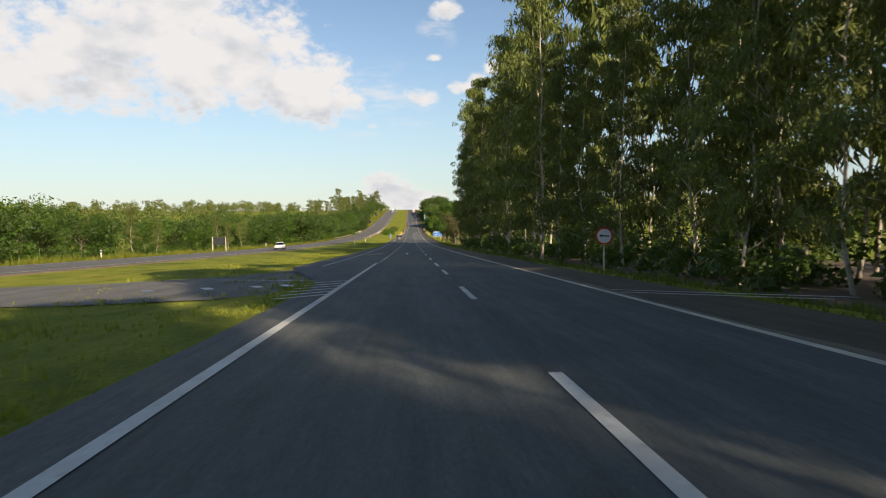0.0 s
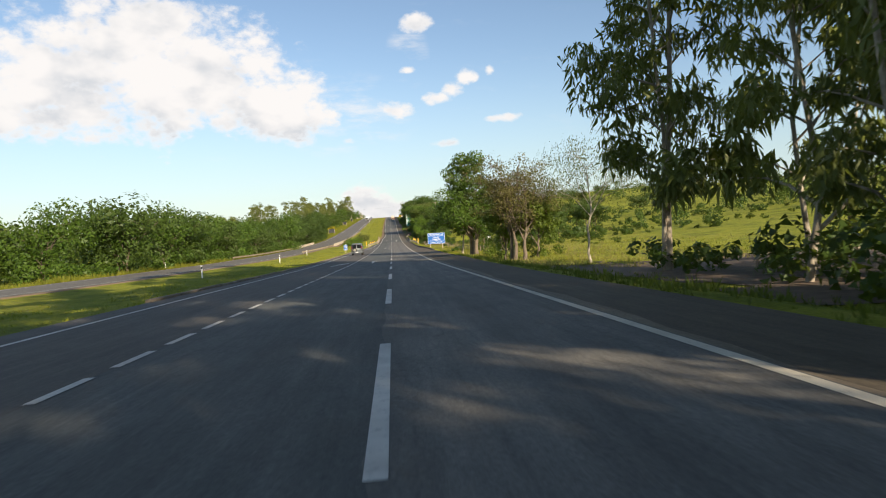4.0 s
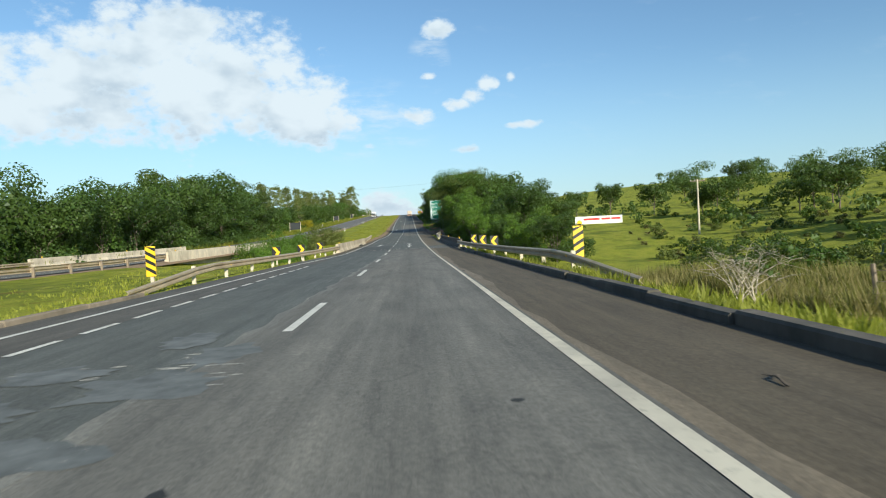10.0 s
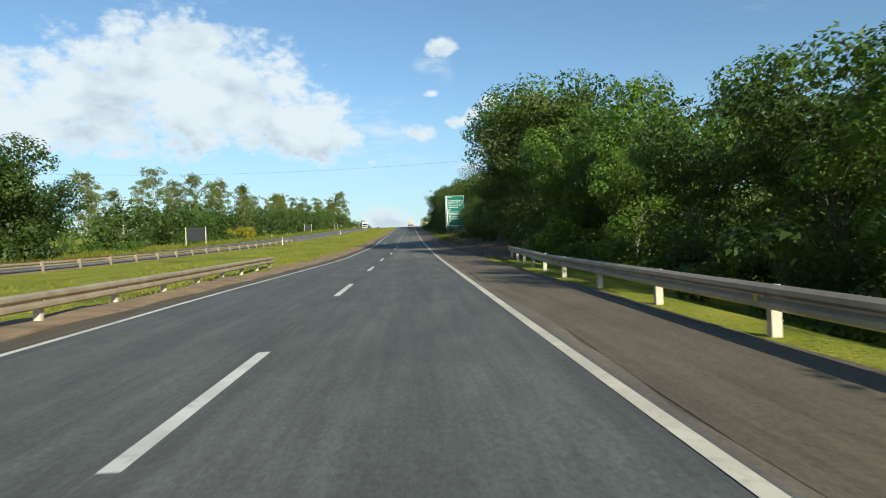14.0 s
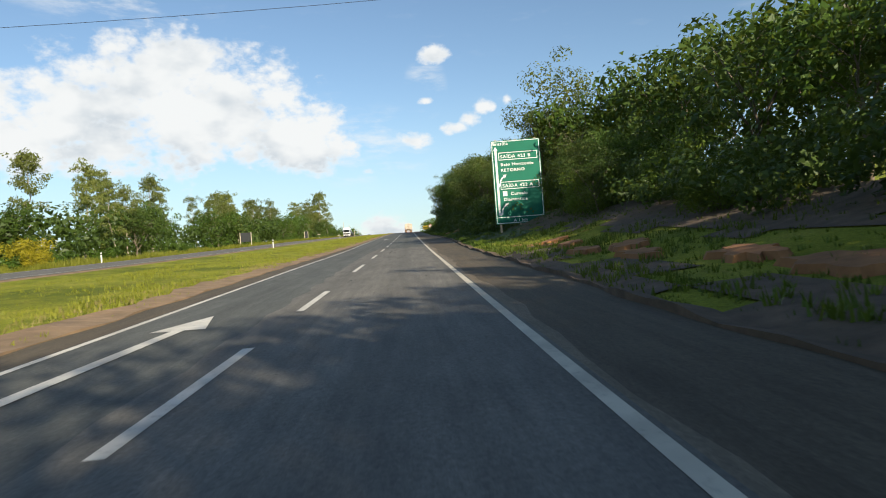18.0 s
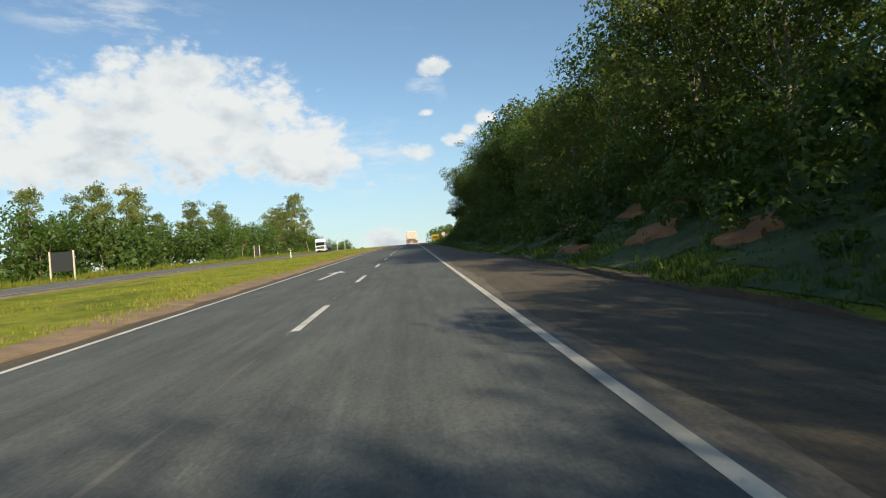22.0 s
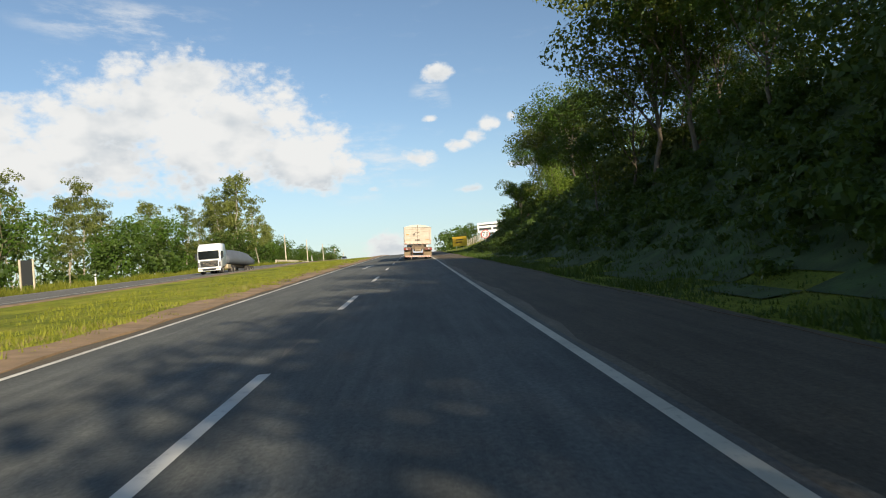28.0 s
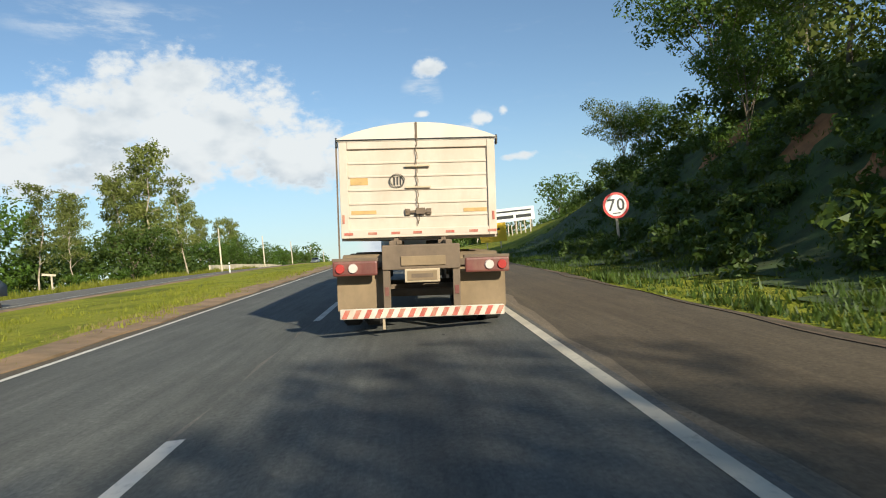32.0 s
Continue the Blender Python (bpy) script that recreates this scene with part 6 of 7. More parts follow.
# green exit board
g0 = on_ground(11.3, 519.4)
gb = thing("exit_sign", g0, "tall green motorway exit sign on three grey posts", "road sign", turn=-4)
zb = -2.12 - g0[2]
HB, W2 = 6.8, 1.98
plate("board", rect(-W2, W2, zb, zb + HB, 0.08), M["green"], gb)


def frame_lines(parent, x0, x1, z0, z1, w=0.05):
    for a in (rect(x0, x1, z0, z0 + w), rect(x0, x1, z1 - w, z1), rect(x0, x0 + w, z0 + w, z1 - w), rect(x1 - w, x1, z0 + w, z1 - w)):
        plate("white_line", a, M["letter"], parent, -0.026, -0.021)


frame_lines(gb, -W2 + 0.05, W2 - 0.05, zb + 0.05, zb + HB - 0.05)
plate("white_line", rect(-W2 + 0.1, W2 - 0.1, zb + 0.52, zb + 0.57), M["letter"], gb, -0.026, -0.021)
lettering("Brasília", 0.40, -1.85, -0.022, zb + 6.42, M["letter"], gb, wide=1.05)
lettering("SAÍDA 423 B", 0.40, -1.28, -0.022, zb + 5.36, M["letter"], gb, wide=1.12)
frame_lines(gb, -1.42, 1.72, zb + 5.2, zb + 5.82)
lettering("Belo Horizonte", 0.38, -1.3, -0.022, zb + 4.72, M["letter"], gb, wide=1.1)
lettering("RETORNO", 0.38, -1.3, -0.022, zb + 4.26, M["letter"], gb, wide=1.1)
lettering("SAÍDA 423 A", 0.40, -1.28, -0.022, zb + 2.98, M["letter"], gb, wide=1.12)
frame_lines(gb, -1.42, 1.72, zb + 2.82, zb + 3.44)
lettering("Curvelo", 0.38, -0.65, -0.022, zb + 2.32, M["letter"], gb, wide=1.1)
lettering("Diamantina", 0.38, -1.25, -0.022, zb + 1.88, M["letter"], gb, wide=1.1)
lettering("A 1 km", 0.34, 0, -0.022, zb + 0.17, M["letter"], gb, align="CENTER", wide=1.1)
plate("white_panel", rect(-1.27, -0.92, zb + 2.28, zb + 2.66), M["letter"], gb, -0.026, -0.021)
plate("long_arrow", [(-1.72, zb + 0.72), (-1.55, zb + 0.72), (-1.55, zb + 6.0), (-1.45, zb + 5.98), (-1.635, zb + 6.32), (-1.82, zb + 5.98), (-1.72, zb + 6.0)], M["letter"], gb, -0.026, -0.021)
for zz in (3.3, 0.95):
    plate("branch_arrow", [(-1.55, zb + zz), (-1.48, zb + zz), (-1.43, zb + zz + 0.28), (-1.27, zb + zz + 0.5), (-1.12, zb + zz + 0.6), (-1.17, zb + zz + 0.7), (-0.88, zb + zz + 0.72),
                           (-1.02, zb + zz + 0.42), (-1.06, zb + zz + 0.52), (-1.2, zb + zz + 0.42), (-1.33, zb + zz + 0.22), (-1.38, zb + zz - 0.12), (-1.55, zb + zz - 0.3)], M["letter"], gb, -0.0265, -0.021)
for x in (-1.6, 0.0, 1.6):
    sign_post(gb, x, zb + HB + 0.06, 0.15, M["steel"])


def round_sign(at, r, height, label, turn=0.0):
    s = thing("round_sign", at, label, "road sign", turn=turn)
    plate("red_rim", disc(r, 0, height), M["red"], s, -0.02, 0.0)
    plate("white_disc", disc(r * 0.82, 0, height), M["letter"], s, -0.027, -0.021, "white face")
    sign_post(s, 0, height + r * 0.9, 0.09)
    return s


g0 = on_ground(9.7, 37.4)
hh = float(road_z(37.4)) + 1.52 - g0[2]
rs = round_sign(g0, 0.50, hh, "round white sign with red rim and black arrow")
plate("arrow", [(-0.30, hh + 0.02), (-0.14, hh + 0.12), (-0.14, hh + 0.05), (0.30, hh + 0.02), (0.30, hh - 0.05), (-0.14, hh - 0.02), (-0.14, hh - 0.09)], M["black"], rs, -0.032, -0.028)
g0 = on_ground(10.25, 711)
hh = float(road_z(711)) + 1.78 - g0[2]
rs = round_sign(g0, 0.52, max(hh, 1.7), "round speed limit sign reading seventy on a white post")
hh = max(hh, 1.7)
lettering("70", 0.74, 0, -0.03, hh - 0.2, M["black"], rs, align="CENTER")
plate("text_bar", rect(-0.16, 0.16, hh - 0.33, hh - 0.29), M["black"], rs, -0.031, -0.028)

# kilometre board
g0 = on_ground(-9.6, 265.5)
km = thing("kilometre_sign", g0, "small blue kilometre sign with arrow top on white post", "road sign")
plate("board", rect(-0.32, 0.32, 1.0, 1.42, 0.03), M["blue"], km)
plate("board", rect(-0.32, 0.32, 0.50, 0.98, 0.03), M["blue"], km)
plate("arrow_top", [(-0.09, 1.42), (0.09, 1.42), (0, 1.56)], M["letter"], km)
frame_lines(km, -0.31, 0.31, 1.01, 1.41, 0.02)
frame_lines(km, -0.31, 0.31, 0.51, 0.97, 0.02)
lettering("MG", 0.26, 0, -0.022, 1.12, M["letter"], km, align="CENTER")
lettering("km", 0.20, 0, -0.022, 0.78, M["letter"], km, align="CENTER")
lettering("425", 0.26, 0, -0.022, 0.55, M["letter"], km, align="CENTER")
sign_post(km, 0, 1.4, 0.10)
km.scale = (1.2, 1.2, 1.25)


def hazard(x, y, face, label):
    """A striped board that marks an end: face +1 leans its stripes one way, -1 the other."""
    g = on_ground(x, y)
    s = thing("hazard_marker", g, label, "road sign")
    plate("board", rect(-0.17, 0.17, 0.55, 1.6), M["yellow"], s)
    for k in range(4):
        z = 0.60 + k * 0.27
        pts = [(-0.17, z), (0.17, z + 0.2 * face), (0.17, z + 0.2 * face + 0.12), (-0.17, z + 0.12)] if face > 0 else [(-0.17, z + 0.2), (0.17, z), (0.17, z + 0.12), (-0.17, z + 0.32)]
        pts = [(a, min(max(b, 0.551), 1.599)) for a, b in pts]
        plate("black_stripe", pts, M["black"], s, -0.026, -0.021)
    sign_post(s, 0, 1.5, 0.11)


hazard(7.55, 312.6, 1, "yellow and black striped hazard marker on white post")
hazard(-7.1, 314.0, -1, "yellow and black striped hazard marker in the median")


def chevron(x, y, face, label):
    g = on_ground(x, y)
    z = float(road_z(y)) + 0.35 - g[2]
    s = thing("chevron_sign", g, label, "road sign", group="chevron signs at the bridge")
    plate("board", rect(-0.27, 0.27, z, z + 0.72, 0.03), M["black"], s)
    f = face
    plate("chevron", [(f * -0.24, z + 0.36), (f * 0.02, z + 0.69), (f * 0.24, z + 0.69), (f * -0.02, z + 0.36), (f * 0.24, z + 0.03), (f * 0.02, z + 0.03)], M["yellow"], s, -0.026, -0.021, "yellow chevron")
    sign_post(s, 0, z + 0.6, 0.09)


for y in (334.4, 341.2, 348.4):
    chevron(7.5, y, 1, "black sign with yellow chevron behind the guard rail")
for x, y in ((-6.6, 332.8), (-6.2, 339.9), (-5.8, 347.0)):
    chevron(x, y, -1, "black sign with yellow chevron behind the median rail")


def marker_post(x, y, h=1.15, label="slender white roadside marker post"):
    g = on_ground(x, y)
    s = thing("marker_post", g, label, "marker post", group="marker posts")
    part("shaft", boxes((-0.06, 0.06, -0.05, 0.05, -0.4, h), bevel=0.01), M["white"], s)
    part("band", boxes((-0.064, 0.064, -0.054, 0.054, h - 0.28, h - 0.14), bevel=0.004), M["black"], s, "dark band")


for x, y in ((-37, 77), (-37.2, 120), (-37, 128), (-36.6, 161), (-36.2, 235), (-36, 252), (-17.5, 189), (-17.3, 230), (-18.0, 268), (-16.4, 477), (-30.6, 538), (-17.2, 756), (-16.5, 645), (-29.6, 700), (-17.0, 560)):
    marker_post(x, y)


def sign_back(x, y, w, h, low, label, turn=0.0):
    """A board seen from behind, for the other direction, on two posts."""
    s = thing("sign_back", on_ground(x, y), label, "road sign", group="backs of signs of the opposite road", turn=turn)
    plate("board", rect(-w / 2, w / 2, low, low + h), M["sign_back"], s, 0.0, 0.02)
    for k in (-1, 1):
        sign_post(s, k * w / 2 * 0.92, low + h + 0.08, 0.13, M["post"], -0.06)


BACK = "dark back of a road sign between two pale posts"
sign_back(-37.1, 124, 2.6, 1.35, 1.3, BACK)
sign_back(-32.2, 488.6, 3.4, 2.1, 0.9, BACK)
sign_back(-33.6, 612.5, 2.6, 2.0, 1.0, BACK)
sign_back(-33.2, 695, 1.3, 2.3, 0.6, BACK)
ls = thing("direction_board", on_ground(-37.2, 759), "slanted pale pointer board on a white post", "road sign")
sign_post(ls, 0, 1.7, 0.14)
plate("pointer", [(-1.0, 1.62), (0.5, 1.40), (0.55, 1.62), (-0.95, 1.86)], M["post"], ls)

# advertising board on the hill
ax, ay = 42.5, 430.0
ab = thing("billboard", on_ground(ax, ay), "white roadside billboard with faded print on wooden posts", "billboard", turn=-8)
zb = -7.3 - on_ground(ax, ay)[2]
plate("board", rect(-5.0, 5.0, zb, zb + 2.6), M["letter"], ab)
plate("yellow_patch", disc(0.55, -4.1, zb + 1.3, 20), M["yellow"], ab, -0.026, -0.021)
for x0, x1, z0 in ((-3.2, 0.2, 1.75), (0.6, 2.4, 1.75), (2.7, 4.6, 1.75)):
    plate("text_bar", rect(x0, x1, zb + z0, zb + z0 + 0.42), M["red"], ab, -0.026, -0.021)
plate("hill_patch", [(-3.0, zb + 0.35), (-1.4, zb + 0.95), (0.4, zb + 0.5), (2.2, zb + 1.0), (4.7, zb + 0.4), (4.7, zb + 0.15), (-3.0, zb + 0.15)], M["blue"], ab, -0.026, -0.021)
for x in (-4, -1.3, 1.3, 4):
    sign_post(ab, x, zb + 2.4, 0.2, M["wood"], 0.12, 1.0)

# white and yellow boards near the top of the hill
wb = thing("advert_board", on_ground(24.5, 822), "white advertising board with dark print above a fence", "billboard", turn=-6)
zb = 13.5 - on_ground(24.5, 822)[2]
plate("board", rect(-4.2, 4.2, zb, zb + 2.8), M["letter"], wb)
for x0, x1, z0, h in ((-3.8, 3.6, 1.9, 0.45), (-3.8, -0.2, 0.6, 0.85), (0.3, 3.5, 0.6, 0.85)):
    plate("text_bar", rect(x0, x1, zb + z0, zb + z0 + h * 0.8), M["sign_back"], wb, -0.026, -0.021)
for x in (-3.5, 0, 3.5):
    sign_post(wb, x, zb + 2.6, 0.2, M["wood"], 0.12, 1.0)
yb = thing("warning_board", on_ground(9.3, 742), "yellow warning board on low posts", "road sign")
plate("board", rect(-1.15, 1.15, 0.7, 2.3), M["yellow"], yb)
plate("text_bar", rect(-0.6, 0.6, 1.7, 1.85), M["black"], yb, -0.026, -0.021)
plate("text_bar", rect(-0.6, 0.4, 1.3, 1.45), M["black"], yb, -0.026, -0.021)
for x in (-0.6, 0.6):
    sign_post(yb, x, 2.2, 0.09)

# mailbox-like white box in the pasture
wx = thing("white_board", on_ground(26, 300), "small white board on a stake in the pasture", "sign board")
plate("board", rect(-0.5, 0.5, 1.0, 1.8), M["white"], wx)
sign_post(wx, 0.2, 1.7, 0.12)


# ---- poles, wires, fences ----
def pole(x, y, h, label, arms=1, lamp=False, r=0.13, name="utility_pole"):
    p = thing(name, on_ground(x, y), label, "utility pole", group="poles")
    bm = bmesh.new()
    cyl(bm, r * 1.3, r * 0.8, h + 0.6, Matrix.Translation((0, 0, -0.6)), 10)
    part("shaft", bm, M["concrete"], p)
    for k in range(arms):
        a = part("crossarm", boxes((-1.1, 1.1, -0.06, 0.06, h - 0.35 - k * 0.7, h - 0.22 - k * 0.7), bevel=0.01), M["wood"], p)
        for x0 in (-1.0, -0.4, 0.4, 1.0):
            bm = bmesh.new()
            cyl(bm, 0.05, 0.03, 0.18, Matrix.Translation((x0, 0, h - 0.22 - k * 0.7)), 8)
            part("insulator", bm, M["white"], a)
    return p


pole(43.8, 384, 8.0, "wooden-armed power pole in the pasture")
pole(26, 500, 12.6, "tall power pole among trees")
pole(-62, 498, 13.4, "tall concrete power pole in the wood", 1)
pole(-47, 497, 8.5, "concrete power pole beyond the opposite road", 1)
for y in (800, 835, 872, 910, 945):
    pole(-30.5 - (y - 800) * 0.01, y, 7.5, "pale concrete pole beside the opposite road", 0)


def wire(pts, r=0.012, label="thin power cable spanning the road"):
    cu = bpy.data.curves.new("cable", "CURVE")
    cu.dimensions, cu.bevel_depth, cu.bevel_resolution = "3D", r, 1
    sp = cu.splines.new("POLY")
    sp.points.add(len(pts) - 1)
    for q, p in zip(sp.points, pts):
        q.co = (*p, 1)
    ob = new("cable", cu)
    cu.materials.append(M["black"])
    return tagged(ob, label, "cable")


_za, _zb = on_ground(-62, 498)[2] + 13.3, on_ground(26, 500)[2] + 12.5
wire([(-62 + 88 * k / 16, 498 + 2 * k / 16, _za + (_zb - _za) * k / 16 - 4 * 1.5 * (k / 16) * (1 - k / 16)) for k in range(17)], 0.012)


def fence(pts_fn, y0, y1, step, h, label, mat):
    f = thing("fence", (0, 0, 0), label, "fence")
    ys = np.arange(y0, y1, step)
    tops = []
    for i, y in enumerate(ys):
        x = pts_fn(y)
        z = float(ground_z(x, y))
        hh = h * (1 + 0.1 * math.sin(i * 2.7))
        bm = bmesh.new()
        cyl(bm, 0.07, 0.055, hh + 0.4, Matrix.Translation((0, 0, -0.4)) @ pose(0, 0, 0, 3 * math.sin(i * 1.9), 3 * math.cos(i * 2.3), 0), 7)
        p = part("post", bm, mat, f)
        p.location = (x, float(y), z)
        tops.append((x, float(y), z))
    for k in (0.35, 0.65, 0.92):
        vs, fs = [], []
        tube(vs, fs, [(a, b, c + h * k) for a, b, c in tops], [0.012] * len(tops), 4)
        mesh_ob("wire", vs, fs, M["steel"], f)


fence(lambda y: 12.6 + 0.4 * math.sin(y / 11), 186, 306, 4.6, 0.95, "old wooden post and wire fence in the verge", M["wood"])
fence(lambda y: 13.5 + 0.2 * math.sin(y / 9), 748, 800, 2.6, 1.3, "pale post and wire fence below the boards", M["post"])

# roadside wall and low sheds far up on the left
wl = thing("garden_wall", (0, 0, 0), "long low pale wall beyond the opposite road", "wall")
extrude_along("wall_panel", [(-0.12, -0.6), (-0.12, 1.5), (0.12, 1.5), (0.12, -0.6)], [(float(opp_x(y)) - 12 - (y - 800) * 0.02, y, float(ground_z(opp_x(y) - 12, y))) for y in range(806, 880, 6)], M["concrete"], wl)

# ---- vehicles ----
M["rubber"] = plain("dusty_rubber", (0.022, 0.021, 0.020), 0.85, 0, 0.2, 4.0, 0.2, (0.10, 0.08, 0.06), 0.5)
M["rim"] = plain("dusty_wheel_rim", (0.35, 0.31, 0.26), 0.5, 0.5, 0.15, 3.0, 0.0, (0.16, 0.12, 0.08), 0.5)
M["cream"] = plain("dusty_cream_paint", (0.56, 0.485, 0.40), 0.6, 0, 0.08, 1.2, 0.03, (0.36, 0.26, 0.165), 0.6)
M["tarp"] = plain("pale_tarpaulin", (0.62, 0.56, 0.48), 0.8, 0, 0.06, 1.0, 0.15, (0.45, 0.36, 0.25), 0.3)
M["chassis"] = plain("dusty_brown_chassis", (0.13, 0.095, 0.065), 0.85, 0, 0.25, 3.0, 0.2, (0.24, 0.17, 0.11), 0.6)
M["lamp_dusty"] = plain("dusty_dark_red_plastic", (0.14, 0.035, 0.028), 0.5, 0, 0.2, 6.0, 0.1, (0.20, 0.12, 0.08), 0.6)
M["red_dusty"] = plain("dusty_red_tape", (0.40, 0.08, 0.055), 0.6, 0, 0.25, 9.0, 0.0, (0.42, 0.30, 0.20), 0.85)
M["bumper_white"] = plain("dusty_white_bumper", (0.60, 0.54, 0.46), 0.6, 0, 0.15, 4.0, 0.05, (0.30, 0.22, 0.14), 0.6)
M["mudflap"] = plain("dusty_mudflap", (0.25, 0.18, 0.105), 0.9, 0, 0.18, 2.0, 0.15, (0.10, 0.075, 0.05), 0.5)
M["lamp_red"] = plain("red_lamp_glass", (0.38, 0.05, 0.045), 0.15, 0, 0.05)
M["lamp_dusk"] = plain("dark_red_lamp_glass", (0.17, 0.012, 0.012), 0.2, 0, 0.05)
M["lamp_white"] = plain("clear_lamp_glass", (0.56, 0.50, 0.45), 0.12, 0, 0.05)
M["silver"] = plain("silver_car_paint", (0.165, 0.185, 0.19), 0.32, 0.55, 0.04, 2.0)
M["white_car"] = plain("white_car_paint", (0.78, 0.78, 0.77), 0.3, 0, 0.03, 2.0)
M["glass"] = plain("dark_tinted_glass", (0.010, 0.012, 0.014), 0.06, 0, 0.05)
M["grey_plastic"] = plain("grey_plastic", (0.10, 0.10, 0.10), 0.6, 0, 0.1, 3.0)
M["tank"] = plain("dark_grey_tarpaulin", (0.10, 0.11, 0.13), 0.6, 0, 0.12, 1.0, 0.1)
M["orange"] = plain("faded_orange_print", (0.48, 0.31, 0.12), 0.7, 0, 0.2, 6.0)


def wheel(parent, x, y, z, r=0.5, w=0.28, name="wheel"):
    """A wheel on an axle along x: tyre and rim."""
    bm = bmesh.new()
    prof = [(0.62, -0.5), (0.9, -0.5), (1.0, -0.34), (1.0, 0.34), (0.9, 0.5), (0.62, 0.5)]
    seg = 26
    ring = [[bm.verts.new((q * w, math.cos(2 * math.pi * k / seg) * p * r, math.sin(2 * math.pi * k / seg) * p * r)) for p, q in prof] for k in range(seg)]
    for k in range(seg):
        a, b = ring[k], ring[(k + 1) % seg]
        for j in range(len(prof)):
            bm.faces.new((a[j], b[j], b[(j + 1) % len(prof)], a[(j + 1) % len(prof)]))
    bmesh.ops.recalc_face_normals(bm, faces=bm.faces)
    t = part(name, bm, M["rubber"], parent, "black tyre", shade=False)
    t.location = (x, y, z)
    bm = bmesh.new()
    g = pose(0, 0, 0, 0, 90, 0)
    cyl(bm, r * 0.6, r * 0.6, w * 0.7, Matrix.Translation((-w * 0.35, 0, 0)) @ g, 20)
    cyl(bm, r * 0.22, r * 0.18, w * 1.0, Matrix.Translation((-w * 0.5, 0, 0)) @ g, 12)
    part("rim", bm, M["rim"], t, "pale steel rim")
    return t


def grain_trailer(x, y):
    z = float(road_z(y))
    t = thing("grain_truck", (x, y, z), "dusty cream grain truck trailer with arched tarpaulin and striped bumper", "truck")
    t.matrix_basis = Matrix.Translation((x, y, z + 0.03)) @ pose(0, 0, 0, math.degrees(math.atan(0.045)), 4.0, 0)
    L = 12.5
    W = 1.25
    # box body
    bm = boxes((-W, -W + 0.07, 0, L, 1.42, 2.98), (W - 0.07, W, 0, L, 1.42, 2.98), (-W, W, 0, L, 1.38, 1.44), (-W, W, L - 0.07, L, 1.42, 2.98), bevel=0.012)
    body = part("body", bm, M["cream"], t)
    for i in range(12):
        for sx in (-1, 1):
            r = part("side_rib", boxes((sx * W - 0.035, sx * W + 0.035, 0.5 + i, 0.58 + i, 1.44, 2.95), bevel=0.008), M["cream"], body)
    # tailgate with frame, ribs and hardware
    gate = part("tailgate", boxes((-W + 0.02, W - 0.02, -0.05, 0.0, 1.44, 2.98), bevel=0.01), M["cream"], t)
    part("gate_frame", boxes((-W, -W + 0.13, -0.09, -0.045, 1.42, 3.0), (W - 0.13, W, -0.09, -0.045, 1.42, 3.0), (-W + 0.13, W - 0.13, -0.09, -0.045, 2.84, 3.0), (-W + 0.13, W - 0.13, -0.09, -0.045, 1.42, 1.56), bevel=0.012), M["cream"], gate)
    for k in range(5):
        zz = 1.74 + k * 0.215
        part("gate_rib", boxes((-W + 0.14, W - 0.14, -0.066, -0.045, zz, zz + 0.035), bevel=0.008), M["cream"], gate)
    for zz in (2.54, 2.20):
        part("bar_handle", boxes((-0.2, 0.2, -0.11, -0.085, zz, zz + 0.03), (-0.19, -0.165, -0.1, -0.05, zz, zz + 0.028), (0.165, 0.19, -0.1, -0.05, zz, zz + 0.028), bevel=0.004), M["steel"], gate)
    part("latch", boxes((-0.2, 0.2, -0.12, -0.08, 1.80, 1.84), (-0.22, -0.14, -0.11, -0.06, 1.77, 1.87), (0.12, 0.2, -0.11, -0.06, 1.77, 1.87), (-0.05, 0.1, -0.14, -0.09, 1.78, 1.88), bevel=0.008), M["chassis"], gate, "rusty latch with chain")
    bm = bmesh.new()
    for i in range(26):
        zz = 1.62 + i * 0.055
        cyl(bm, 0.008, 0.008, 0.056, Matrix.Translation((-0.012 + 0.012 * math.sin(i * 1.7), -0.1, zz)), 5)
    part("rope", bm, M["chassis"], gate)
    part("badge", boxes((-1.08, -0.8, -0.056, -0.046, 2.27, 2.42), bevel=0.002), M["orange"], gate, "faded printed patch")
    bm = bmesh.new()
    for k in range(28):
        a = 2 * math.pi * k / 28
        cyl(bm, 0.010, 0.010, 0.03, Matrix.Translation((-0.33 + 0.115 * math.cos(a), -0.075, 2.33 + 0.10 * math.sin(a))) @ pose(0, 0, 0, 90, 0, 0), 5)
    for dx in (-0.05, 0.0, 0.05):
        box(bm, -0.33 + dx - 0.012, -0.33 + dx + 0.012, -0.06, -0.047, 2.26, 2.40)
    part("emblem", bm, M["sign_back"], gate, "dark ring emblem with bars")
    for x0, x1 in ((-1.08, -0.68), (0.72, 1.1)):
        part("text_bar", boxes((x0, x1, -0.056, -0.046, 1.80, 1.86), bevel=0.001), M["orange"], gate)
    for x0 in (-1.2, -0.82, -0.45, -0.1, 0.42, 0.8, 1.1):
        part("reflector", boxes((x0, x0 + 0.14, -0.098, -0.088, 1.47, 1.51), bevel=0.002), M["red_dusty"], gate, "faded red reflective tape")
    for x0 in (-1.22, 1.18):
        part("reflector", boxes((x0, x0 + 0.035, -0.1, -0.088, 1.66, 1.8), bevel=0.002), M["red_dusty"], gate, "faded red reflective tape")
    # tarpaulin, arched across, with a seam rope
    n = 14
    vs, fs = [], []
    rows = 9
